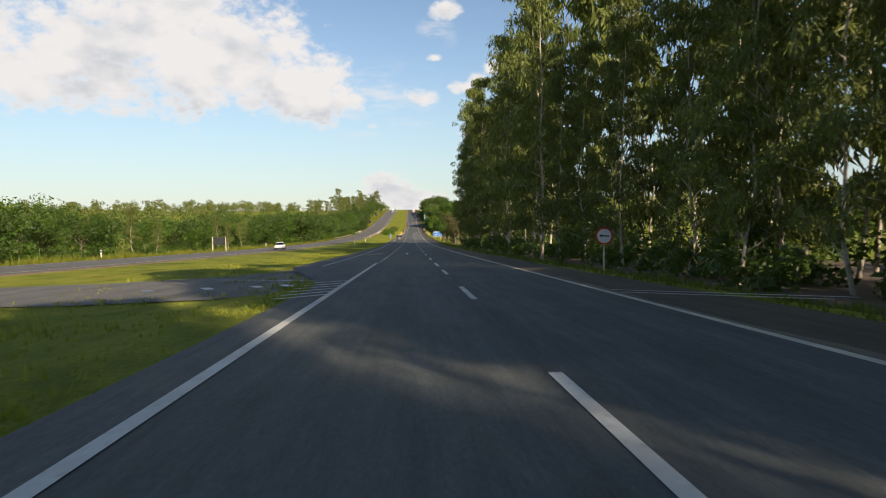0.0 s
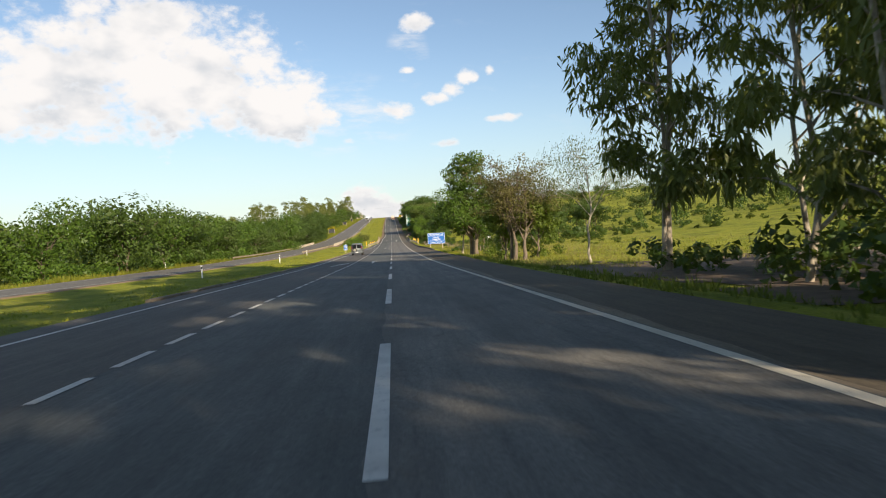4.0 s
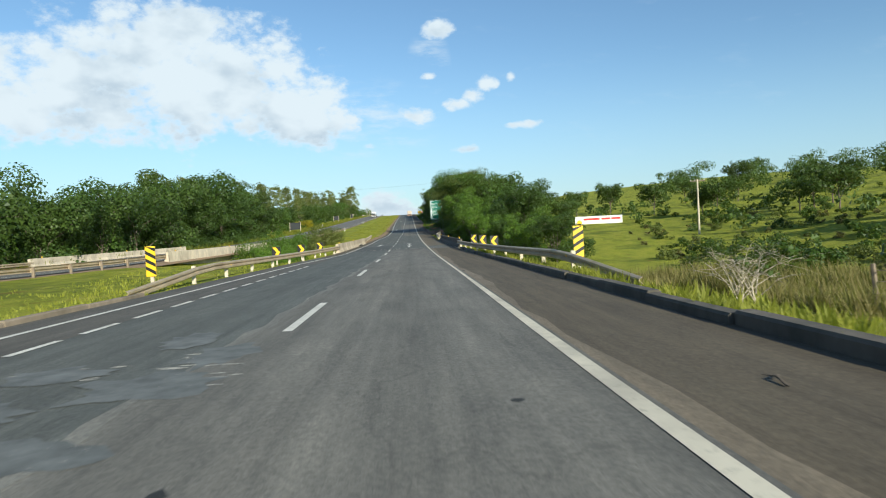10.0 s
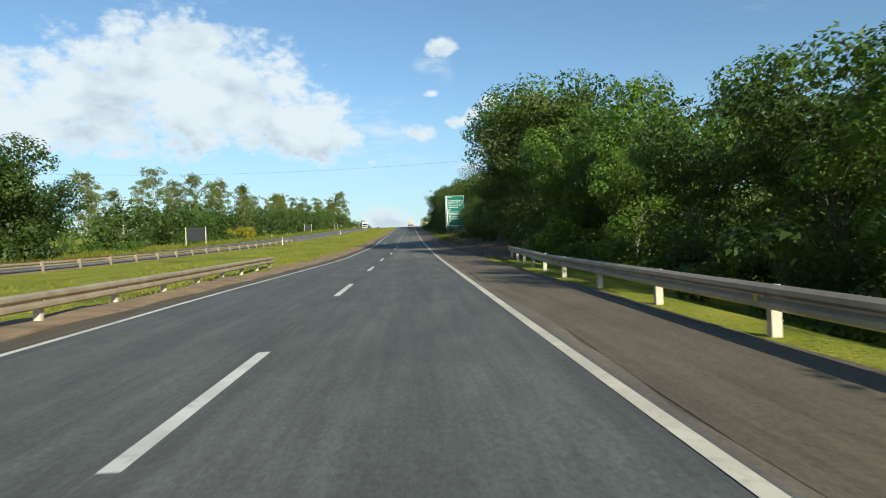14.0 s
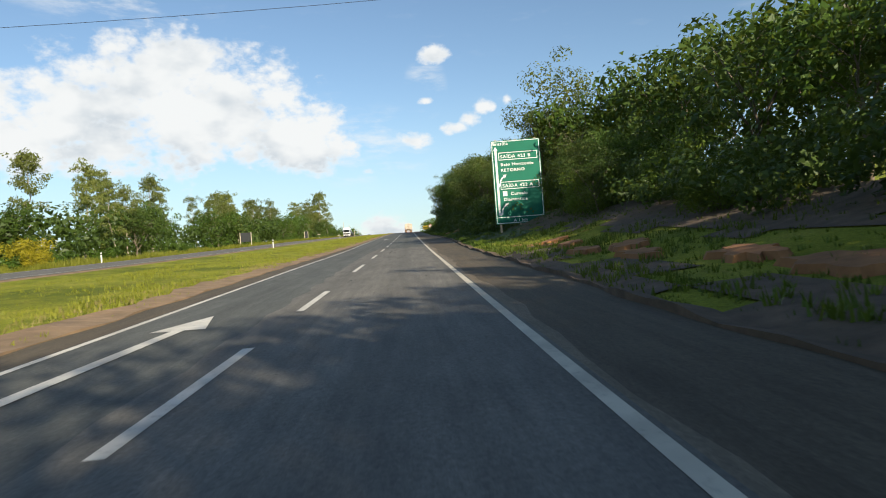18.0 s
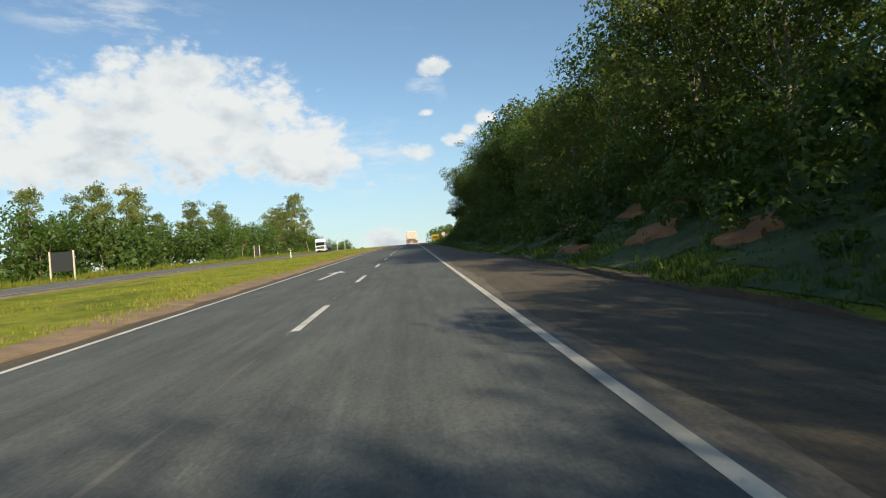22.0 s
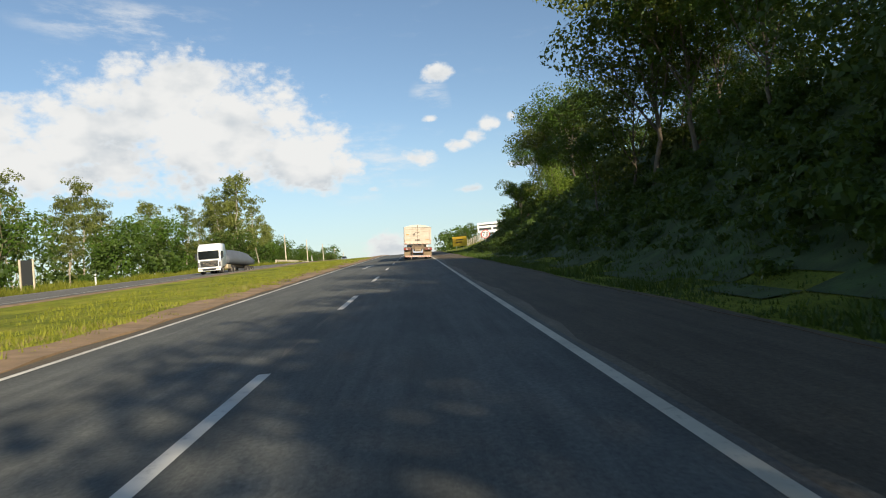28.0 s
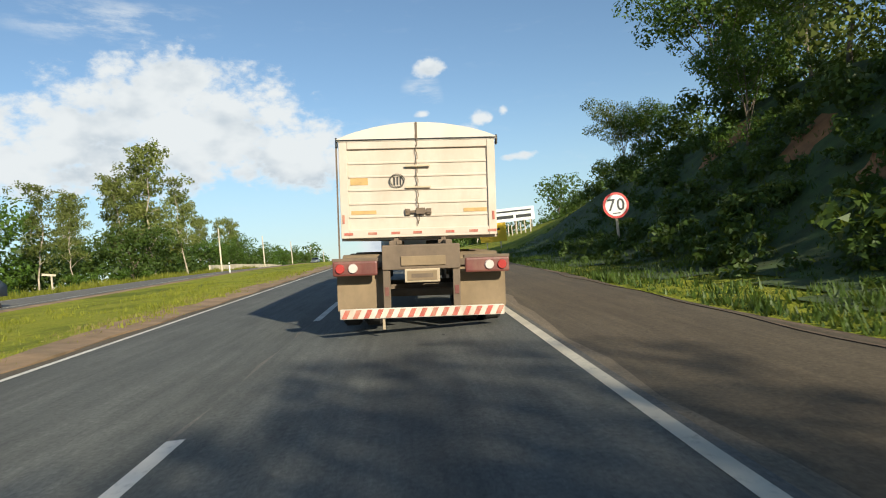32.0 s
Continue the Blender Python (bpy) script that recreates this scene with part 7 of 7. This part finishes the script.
    for j in range(rows):
        yy = -0.1 + (L + 0.15) * j / (rows - 1)
        sag = -0.04 * math.sin(j * 2.1) ** 2
        for i in range(n + 1):
            k = i / n
            xx = -W - 0.03 + (2 * W + 0.06) * k
            vs.append((xx, yy, 3.0 + 0.25 * math.sin(math.pi * k) ** 0.8 + (sag if 0 < k < 1 else 0)))
    for j in range(rows - 1):
        for i in range(n):
            a = j * (n + 1) + i
            fs.append((a, a + 1, a + n + 2, a + n + 1))
    for i in range(n + 1):
        vs.append((vs[i][0], -0.1, 2.96))
    b = rows * (n + 1)
    for i in range(n):
        fs.append((i, b + i, b + i + 1, i + 1))
    tp = mesh_ob("tarpaulin", vs, fs, M["tarp"], t, shade=False)
    part("tarp_bar", boxes((-W - 0.03, W + 0.03, -0.115, -0.085, 2.972, 2.994), bevel=0.008), M["black"], t)
    part("seam_rope", boxes((-0.02, 0.01, -0.12, -0.105, 2.98, 3.25), bevel=0.003), M["chassis"], t)
    for sx in (-1, 1):
        part("tarp_hook", boxes((sx * (W + 0.035) - 0.016, sx * (W + 0.035) + 0.016, -0.08, 0.03, 2.88, 3.03), bevel=0.012), M["black"], t)
    part("side_rod", boxes((-W - 0.055, -W - 0.03, -0.05, -0.02, 0.95, 2.9), bevel=0.004), M["chassis"], t)
    # chassis
    for sx in (-1, 1):
        part("chassis_rail", boxes((sx * 0.42 - 0.05, sx * 0.42 + 0.05, 0.0, L, 1.0, 1.36), bevel=0.01), M["chassis"], t)
        part("hinge", boxes((sx * 0.38 - 0.09, sx * 0.38 + 0.09, -0.08, 0.15, 1.30, 1.37), (sx * 0.38 - 0.04, sx * 0.38 + 0.04, -0.06, 0.12, 1.36, 1.46), bevel=0.012), M["chassis"], t)
    part("rear_beam", boxes((-0.58, 0.58, -0.05, 0.16, 0.93, 1.30), bevel=0.02), M["chassis"], t)
    part("name_plate", boxes((-0.3, 0.36, -0.075, -0.05, 0.99, 1.13), bevel=0.006), M["mudflap"], t)
    pl = part("plate_holder", boxes((-0.25, 0.27, -0.07, -0.03, 0.74, 0.94), bevel=0.008), M["steel"], t)
    part("plate", boxes((-0.21, 0.23, -0.08, -0.068, 0.77, 0.91), bevel=0.004), M["mudflap"], pl, "brownish number plate")
    part("plate_bar", boxes((-0.15, 0.17, -0.086, -0.079, 0.81, 0.87), bevel=0.001), M["chassis"], pl)
    for sx in (-1, 1):
        part("bumper_arm", boxes((sx * 0.52 - 0.055, sx * 0.52 + 0.055, -0.02, 0.10, 0.36, 1.0), bevel=0.012), M["chassis"], t)
        part("arm_reflector", boxes((sx * 0.52 - 0.03, sx * 0.52 + 0.03, -0.03, -0.018, 0.55, 0.68), bevel=0.003), M["lamp_dusty"], t)
    part("cross_tube", boxes((-1.2, 1.2, 0.5, 0.62, 0.95, 1.05), bevel=0.02), M["chassis"], t)
    # lamp units
    for sx in (-1, 1):
        lu = part("lamp_unit", boxes((sx * 0.98 - 0.33, sx * 0.98 + 0.33, -0.06, 0.05, 0.86, 1.08), bevel=0.03), M["lamp_dusty"], t, "dusty dark red tail lamp housing")
        for dx, mt, nm in ((0.22 * sx, "lamp_red", "stop_lamp"), (0.03 * sx, "lamp_white", "reverse_lamp")):
            bm = bmesh.new()
            cyl(bm, 0.072, 0.062, 0.03, Matrix.Translation((sx * 0.98 + dx, -0.06, 0.97)) @ pose(0, 0, 0, 90, 0, 0), 18)
            part(nm, bm, M[mt], lu)
        part("lamp_bracket", boxes((sx * 0.98 - 0.34, sx * 0.98 + 0.34, -0.02, 0.12, 1.07, 1.12), bevel=0.01), M["chassis"], t)
    # mudguards, flaps and wheels
    for sx in (-1, 1):
        for k, yy in enumerate((1.05, 2.35, 3.65)):
            bm = bmesh.new()
            rows = []
            for i in range(13):     # one curved sheet over the wheel
                a = math.pi * (0.05 + 0.90 * i / 12)
                rows.append([bm.verts.new((sx * 0.92 + dx, yy + math.cos(a) * r, 0.52 + math.sin(a) * r)) for dx, r in ((-0.33, 0.60), (0.33, 0.60), (0.33, 0.635), (-0.33, 0.635))])
            for r0, r1 in zip(rows, rows[1:]):
                for j in range(4):
                    bm.faces.new((r0[j], r0[(j + 1) % 4], r1[(j + 1) % 4], r1[j]))
            bm.faces.new(rows[0])
            bm.faces.new(rows[-1])
            part("mudguard", bm, M["mudflap"], t)
            for dx in (-0.17, 0.17):
                wheel(t, sx * 0.95 + dx, yy, 0.51, 0.51, 0.29)
            if sx > 0:
                part("axle", boxes((-0.9, 0.9, yy - 0.06, yy + 0.06, 0.45, 0.57), bevel=0.02), M["chassis"], t)
        part("mudflap", boxes((sx * 0.93 - 0.35, sx * 0.93 + 0.35, 0.22, 0.245, 0.32, 0.88), bevel=0.006), M["mudflap"], t, "dusty square mudflap")
    # striped bumper
    bp = part("bumper", boxes((-1.22, 1.22, -0.05, 0.02, 0.22, 0.37), bevel=0.012), M["bumper_white"], t, "white bumper with red stripes")
    for i in range(15):
        sx = -1.20 + i * 0.163
        part("stripe", flat(bmesh.new(), [(sx, 0.232), (sx + 0.075, 0.232), (sx + 0.135, 0.358), (sx + 0.06, 0.358)], -0.058, -0.051), M["red_dusty"], bp, "dusty red stripe")
    part("stand", boxes((-0.6, -0.56, -0.02, 0.02, 0.05, 0.25), bevel=0.006), M["steel"], t)
    # the chassis reaches out behind the body
    for ob in t.children:
        if ob.name.split(".")[0] in ("chassis_rail", "rear_beam", "name_plate", "plate_holder", "plate_bar", "bumper_arm", "arm_reflector", "cross_tube", "lamp_unit", "lamp_bracket", "mudguard", "wheel", "axle", "mudflap", "bumper", "stand"):
            ob.location.y -= 0.85
    # tractor
    cab = part("cab", boxes((-1.22, 1.22, L + 0.5, L + 2.7, 0.9, 2.95), bevel=0.12), M["white_car"], t)
    part("cab_chassis", boxes((-0.45, 0.45, L - 3.0, L + 2.6, 0.7, 0.98), bevel=0.02), M["chassis"], t)
    for sx in (-1, 1):
        for yy in (L - 2.2, L - 0.9, L + 1.9):
            wheel(t, sx * 1.02, yy, 0.51, 0.51, 0.3)
    return t


grain_trailer(2.06, 696.15)


def loft(sections, mat, name, parent, label=""):
    """Skins a row of rings, each a list of (x, y, z)."""
    vs, fs = [], []
    k = len(sections[0])
    for s in sections:
        vs += s
    for i in range(len(sections) - 1):
        for j in range(k):
            j2 = (j + 1) % k
            fs.append((i * k + j, i * k + j2, (i + 1) * k + j2, (i + 1) * k + j))
    fs += [tuple(reversed(range(k))), tuple((len(sections) - 1) * k + j for j in range(k))]
    return mesh_ob(name, vs, fs, mat, parent, label, True)


def ring(y, w, z0, z1, tuck=0.0, r=0.12):
    """A rounded car cross-section at y."""
    return [(-w + r, y, z0), (w - r, y, z0), (w, y, z0 + r), (w, y, z0 + (z1 - z0) * 0.55), (w - tuck, y, z1 - r), (w - tuck - r, y, z1), (-w + tuck + r, y, z1), (-w + tuck, y, z1 - r), (-w, y, z0 + (z1 - z0) * 0.55), (-w, y, z0 + r)]


def van(x, y):
    z = float(road_z(y))
    v = thing("van", (x, y, z), "silver minivan with rear spare wheel and dark windows", "van")
    W = 0.88
    loft([ring(0, W - 0.04, 0.36, 1.80, 0.10), ring(0.12, W, 0.32, 1.86, 0.10), ring(1.2, W, 0.30, 1.90, 0.10), ring(2.4, W, 0.30, 1.86, 0.12), ring(2.95, W, 0.30, 1.55, 0.20), ring(3.35, W, 0.32, 1.16, 0.10), ring(4.0, W - 0.04, 0.34, 0.98, 0.08), ring(4.18, W - 0.14, 0.40, 0.82, 0.05)], M["silver"], "body", v)
    for x0, x1 in ((-0.70, -0.05), (0.05, 0.70)):
        part("rear_window", boxes((x0, x1, -0.035, 0.02, 1.08, 1.70), bevel=0.02), M["glass"], v, "dark rear window")
    part("door_gap", boxes((-0.012, 0.012, -0.02, 0.0, 0.55, 1.72), bevel=0.002), M["black"], v)
    for sx in (-1, 1):
        part("tail_lamp", boxes((sx * 0.775 - 0.055, sx * 0.775 + 0.055, -0.022, 0.06, 1.0, 1.42), bevel=0.02), M["lamp_dusk"], v, "tall dark red tail lamp")
        part("side_window", boxes((sx * 0.84 - 0.05, sx * 0.84 + 0.05, 0.22, 1.5, 1.04, 1.68), bevel=0.03), M["glass"], v, "dark side window")
        part("door_window", boxes((sx * 0.84 - 0.05, sx * 0.84 + 0.05, 1.6, 2.6, 1.04, 1.64), bevel=0.03), M["glass"], v, "dark side window")
        part("side_trim", boxes((sx * W - 0.02, sx * W + 0.02, 0.3, 3.2, 0.55, 0.68), bevel=0.01), M["grey_plastic"], v)
        part("mirror", boxes((sx * (W + 0.12) - 0.1, sx * (W + 0.12) + 0.1, 2.75, 2.85, 1.12, 1.3), bevel=0.03), M["grey_plastic"], v)
        for yy in (0.75, 3.35):
            wheel(v, sx * 0.78, yy, 0.33, 0.33, 0.2)
    part("rear_bumper", boxes((-0.86, 0.86, -0.12, 0.1, 0.34, 0.58), bevel=0.05), M["silver"], v)
    part("plate", boxes((-0.24, 0.24, -0.13, -0.115, 0.42, 0.53), bevel=0.003), M["letter"], v, "pale number plate")
    part("brake_lamp", boxes((-0.22, 0.16, -0.03, 0.02, 1.76, 1.81), bevel=0.01), M["lamp_dusk"], v)
    sp = wheel(v, 0, 0, 0, 0.34, 0.2, "spare_wheel")
    sp.matrix_basis = Matrix.Translation((-0.32, -0.14, 0.82)) @ pose(0, 0, 0, 0, 0, 90)
    part("wheel_cover", boxes((-0.42, -0.30, -0.28, -0.22, 0.6, 1.02), (-0.5, -0.05, -0.27, -0.22, 0.52, 0.62), bevel=0.03), M["silver"], v, "silver wheel carrier")
    part("windscreen", boxes((-0.7, 0.7, 2.72, 2.80, 1.18, 1.58), bevel=0.03), M["glass"], v)
    return v


van(-5.55, 233.0)


def small_car(x, y, turn, label, mat):
    z = float(road_z(y)) + float(np.interp(y, OPP_Y, OPP_UP)) + 0.03
    c = thing("car", (x, y, z), label, "car", turn=turn)
    W = 0.84
    loft([ring(-2.05, W - 0.16, 0.42, 0.80, 0.05), ring(-1.9, W - 0.02, 0.30, 0.92, 0.05), ring(-1.0, W, 0.26, 0.98, 0.06), ring(0.9, W, 0.26, 0.96, 0.06), ring(1.75, W - 0.03, 0.28, 0.84, 0.06), ring(2.0, W - 0.18, 0.36, 0.68, 0.05)], mat, "body", c)
    loft([ring(-1.55, W - 0.12, 0.88, 0.96, 0.02, 0.04), ring(-1.05, W - 0.10, 0.90, 1.38, 0.12), ring(0.1, W - 0.10, 0.90, 1.42, 0.12), ring(0.95, W - 0.12, 0.90, 0.97, 0.02, 0.04)], M["glass"], "cabin_glass", c)
    part("roof", boxes((-0.62, 0.62, -1.05, 0.15, 1.36, 1.44), bevel=0.03), mat, c)
    for sx in (-1, 1):
        part("headlamp", boxes((sx * 0.58 - 0.16, sx * 0.58 + 0.16, 1.86, 1.95, 0.58, 0.72), bevel=0.03), M["lamp_white"], c)
        part("tail_lamp", boxes((sx * 0.62 - 0.12, sx * 0.62 + 0.12, -2.02, -1.95, 0.68, 0.82), bevel=0.02), M["lamp_red"], c)
        for yy in (-1.3, 1.25):
            wheel(c, sx * 0.76, yy, 0.31, 0.31, 0.2)
    part("bumper", boxes((-0.76, 0.76, 1.9, 2.04, 0.30, 0.46), bevel=0.04), M["grey_plastic"], c)
    return c


small_car(float(opp_x(135)) + 2.0, 135, 180, "white hatchback on the opposite carriageway", M["white_car"])
small_car(float(opp_x(842)) + 1.6, 842, 180, "silver car coming over the crest", M["silver"])


def tank_truck(x, y):
    """A lorry that comes towards the viewer; built facing +y and turned round."""
    z = float(road_z(y)) + float(np.interp(y, OPP_Y, OPP_UP)) + 0.03
    t = thing("lorry", (x, y, z), "white lorry with long dark covered trailer on the opposite carriageway", "truck", turn=180)
    W = 1.22
    loft([ring(-2.2, W, 0.95, 3.35, 0.06), ring(-0.4, W, 0.55, 3.30, 0.06), ring(-0.05, W, 0.45, 2.85, 0.05), ring(0.0, W - 0.08, 0.5, 2.1, 0.05)], M["white_car"], "cab", t)
    part("windscreen", boxes((-1.1, 1.1, -0.2, 0.05, 1.62, 2.52), bevel=0.05), M["glass"], t)
    part("grille", boxes((-0.95, 0.95, -0.04, 0.05, 0.78, 1.46), bevel=0.03), M["sign_back"], t)
    part("lower_grille", boxes((-0.72, 0.72, 0.06, 0.135, 0.40, 0.62), bevel=0.02), M["sign_back"], t)
    part("step_well", boxes((-1.215, -1.02, -0.4, 0.03, 0.8, 1.3), (1.02, 1.215, -0.4, 0.03, 0.8, 1.3), bevel=0.03), M["grey_plastic"], t)
    for q in (-0.5, 0.5):
        part("wiper", boxes((q - 0.4, q + 0.3, 0.05, 0.075, 1.64, 1.67), bevel=0.005), M["black"], t)
    for k in range(4):
        part("grille_bar", boxes((-0.78, 0.78, 0.05, 0.065, 0.92 + k * 0.14, 0.94 + k * 0.14), bevel=0.005), M["steel"], t)
    part("bumper", boxes((-1.2, 1.2, -0.05, 0.12, 0.35, 0.75), bevel=0.05), M["white_car"], t)
    for sx in (-1, 1):
        part("headlamp", boxes((sx * 0.92 - 0.2, sx * 0.92 + 0.2, 0.03, 0.13, 0.48, 0.68), bevel=0.03), M["lamp_white"], t)
        part("side_window", boxes((sx * (W - 0.03) - 0.04, sx * (W - 0.03) + 0.04, -1.25, -0.4, 1.8, 2.45), bevel=0.03), M["glass"], t)
        part("mirror", boxes((sx * (W + 0.16) - 0.1, sx * (W + 0.16) + 0.1, -0.12, -0.02, 1.6, 2.3), bevel=0.03), M["sign_back"], t)
        part("fuel_tank", boxes((sx * 0.95 - 0.25, sx * 0.95 + 0.25, -4.0, -2.7, 0.55, 1.05), bevel=0.08), M["steel"], t)
        for yy in (-1.0, -4.4, -5.6, -11.5, -12.75, -14.0):
            wheel(t, sx * 1.0, yy, 0.51, 0.51, 0.34)
    part("sun_visor", boxes((-1.05, 1.05, -0.02, 0.16, 2.5, 2.66), bevel=0.03), M["white_car"], t)
    secs = []
    for k in range(11):
        yy = -2.9 - 12.0 * k / 10
        a = 1.0 - 0.35 * abs(k / 5 - 1) ** 3
        secs.append([(-1.2, yy, 1.2), (1.2, yy, 1.2), (1.22, yy, 1.75), (0.95 * a, yy, 1.85 + 0.75 * a), (0.4, yy, 1.95 + 0.9 * a), (-0.4, yy, 1.95 + 0.9 * a), (-0.95 * a, yy, 1.85 + 0.75 * a), (-1.22, yy, 1.75)])
    loft(secs, M["tank"], "trailer_cover", t, "dark grey trailer cover")
    part("trailer_chassis", boxes((-0.5, 0.5, -15.0, -1.0, 0.8, 1.15), bevel=0.03), M["chassis"], t)
    return t


tank_truck(float(opp_x(707)) + 2.1, 706.0)

# ---- small litter of the road ----
sc = thing("tyre_scrap", at_road(-4.22, 372.8, 0.0), "curled strip of shredded black tyre by the parapet", "tyre scrap")
vs, fs = [], []
tube(vs, fs, [(-0.25, -0.3, 0.05), (0.0, -0.1, 0.16), (0.12, 0.25, 0.12), (0.05, 0.6, 0.06)], [0.07, 0.1, 0.09, 0.04], 7)
mesh_ob("strip", vs, fs, M["rubber"], sc, shade=True)
for i, (x, y, a) in enumerate(((4.7, 273.5, 0.3), (4.9, 296, 1.2), (5.2, 256, 2.0), (1.4, 274.8, 0.9), (4.4, 376, 0.2))):
    s = thing("twig", at_road(x, y, 0.012), "dark broken twig lying on the asphalt", "twig", group="twigs", turn=math.degrees(a))
    vs, fs = [], []
    tube(vs, fs, [(-0.2, 0, 0.0), (0, 0.04, 0.03), (0.22, 0, 0.0)], [0.012, 0.015, 0.006], 5)
    tube(vs, fs, [(0, 0.04, 0.03), (0.1, 0.14, 0.02)], [0.01, 0.004], 4)
    mesh_ob("stick", vs, fs, M["bark"], s)

# ---- grass along the verges ----
def grass(seed, fx0, fx1, y0, y1, per_m, hmin, hmax, mat, label, blades=4, wide=1.0):
    """Tufts of blades, thrown unevenly over a strip; kind stuff."""
    rng = np.random.default_rng(seed)
    n = int((y1 - y0) * per_m)
    y = rng.uniform(y0, y1, n)
    u = rng.random(n) ** 1.5
    x = fx0(y) + (fx1(y) - fx0(y)) * u
    patch = np.sin(x * 0.9 + y * 0.31 + seed) + np.sin(y * 0.83 - x * 0.4) + rng.normal(size=n) * 0.8
    keep = patch > -0.9
    x, y = x[keep], y[keep]
    n = len(x)
    z = ground_z(x, y) - 0.03
    h = rng.uniform(hmin, hmax, n) * (0.7 + 0.3 * np.clip(patch[keep], -1, 2))
    v = np.empty((n * blades, 3, 3))
    for k in range(blades):
        a = rng.uniform(0, 6.28, n)
        lean = rng.uniform(0.15, 0.75, n) * h
        w = (0.018 + 0.05 * h) * wide
        bx = x + rng.normal(size=n) * 0.06
        by = y + rng.normal(size=n) * 0.06
        s = slice(k * n, (k + 1) * n)
        v[s, 0] = np.column_stack([bx - np.sin(a) * w, by + np.cos(a) * w, z])
        v[s, 1] = np.column_stack([bx + np.sin(a) * w, by - np.cos(a) * w, z])
        v[s, 2] = np.column_stack([bx + np.cos(a) * lean, by + np.sin(a) * lean, z + h])
    return tagged(leaves_ob("grass", v.reshape(-1, 3), np.arange(n * blades * 3).reshape(-1, 3), mat), label, "grass", kind="stuff")


edge_r = lambda y: np.interp(y, [-160, 150, 190, 252, 274, 500, 545, 572, 600, 1000], [6.15, 6.15, 7.2, 7.2, 6.3, 6.15, 7.2, 7.2, 6.6, 6.6])
grass(1, edge_r, lambda y: 10.5 + 0 * y, -8, 190, 26, 0.10, 0.32, M["grass_dark"], "grass of the verge under the gum trees, its green darkened for shade")
grass(2, edge_r, lambda y: 13.0 + 0 * y, 190, 346, 70, 0.10, 0.34, M["grass"], "rank green grass and weeds along the kerb", 5)
grass(3, lambda y: 9.0 + 0 * y, lambda y: 26.0 + 0 * y, 160, 350, 70, 0.12, 0.36, M["grass_dry"], "dry straw-coloured grass by the stream", 4, 0.7)
grass(15, edge_r, lambda y: 12.0 + 0 * y, 420, 476, 26, 0.05, 0.16, M["leaf_dark"], "sparse dark grass at the foot of the wood", 4)
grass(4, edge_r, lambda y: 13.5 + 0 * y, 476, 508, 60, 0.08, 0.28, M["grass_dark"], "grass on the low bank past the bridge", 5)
# dark leaf colour instead of grass: the bank's shade is in the blades
grass(5, edge_r, lambda y: 14.5 + 0 * y, 508, 735, 90, 0.08, 0.24, M["leaf_dark"], "grass and creepers on the cut bank, coloured dark for its shade", 5)
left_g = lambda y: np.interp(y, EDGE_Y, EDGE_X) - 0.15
# here too the dark leaf colour replaces shade on the bank
grass(14, edge_r, lambda y: 13.0 + 0 * y, 630, 730, 110, 0.06, 0.18, M["leaf_dark"], "thick low grass on the upper bank, coloured dark for its shade", 4)
grass(6, left_g, lambda y: left_g(y) - 9, -8, 346, 55, 0.06, 0.2, M["grass"], "short yellow-green grass of the median")
grass(7, left_g, lambda y: left_g(y) - 9, 388, 740, 75, 0.06, 0.2, M["grass"], "mown yellow-green grass of the median uphill")
grass(8, left_g, lambda y: left_g(y) - 2.2, 388, 740, 26, 0.06, 0.16, M["grass_dry"], "dry pale grass along the edge of the median")
grass(9, lambda y: opp_x(y) - 5.8, lambda y: opp_x(y) - 14.0, 60, 820, 34, 0.3, 0.8, M["grass"], "tall green grass beyond the opposite road")
grass(10, lambda y: 12.0 + 0 * y, lambda y: 40.0 + 0 * y, 165, 300, 70, 0.14, 0.38, M["grass"], "rank grass in the pasture behind the fence", 4, 0.7)
grass(19, lambda y: np.interp(y, [236, 250, 274, 346], [7.12, 7.1, 6.22, 6.1]), lambda y: np.interp(y, [236, 250, 274, 346], [7.7, 7.7, 6.8, 6.7]), 236, 344, 60, 0.18, 0.36, M["grass"], "grass leaning over the kerb", 5, 0.7)
grass(11, lambda y: edge_r(y) + 0.35, lambda y: 9.6 + 0 * y, 200, 300, 16, 0.10, 0.24, M["grass"], "low green weeds leaning over the kerb", 8, 0.8)
grass(12, lambda y: edge_r(y) + 0.5, lambda y: 10.5 + 0 * y, 446, 620, 9, 0.12, 0.28, M["leaf_fresh"], "low weeds on the earth step by the shoulder", 8, 1.0)
grass(13, lambda y: 14.0 + 0 * y, lambda y: 45.0 + 0 * y, 200, 330, 40, 0.2, 0.45, M["grass_dry"], "tan seed grass in the pasture", 3, 0.6)
grass(16, lambda y: 10.5 + 0 * y, lambda y: 20.0 + 0 * y, 303, 322, 190, 0.35, 0.8, M["grass_dry"], "tan reeds standing by the stream", 4, 0.45)
# two sunlit patches of the bank, drawn with brighter blades
grass(17, lambda y: 11.2 + 0 * y, lambda y: 14.2 + 0 * y, 688, 698, 140, 0.1, 0.3, M["leaf_fresh"], "bank grass in a brighter green that paints in a sunlit patch", 5)
grass(18, lambda y: 9.0 + 0 * y, lambda y: 11.4 + 0 * y, 697, 706, 140, 0.08, 0.22, M["leaf_fresh"], "grass at the foot of the bank, brighter green for a sunlit patch", 5)
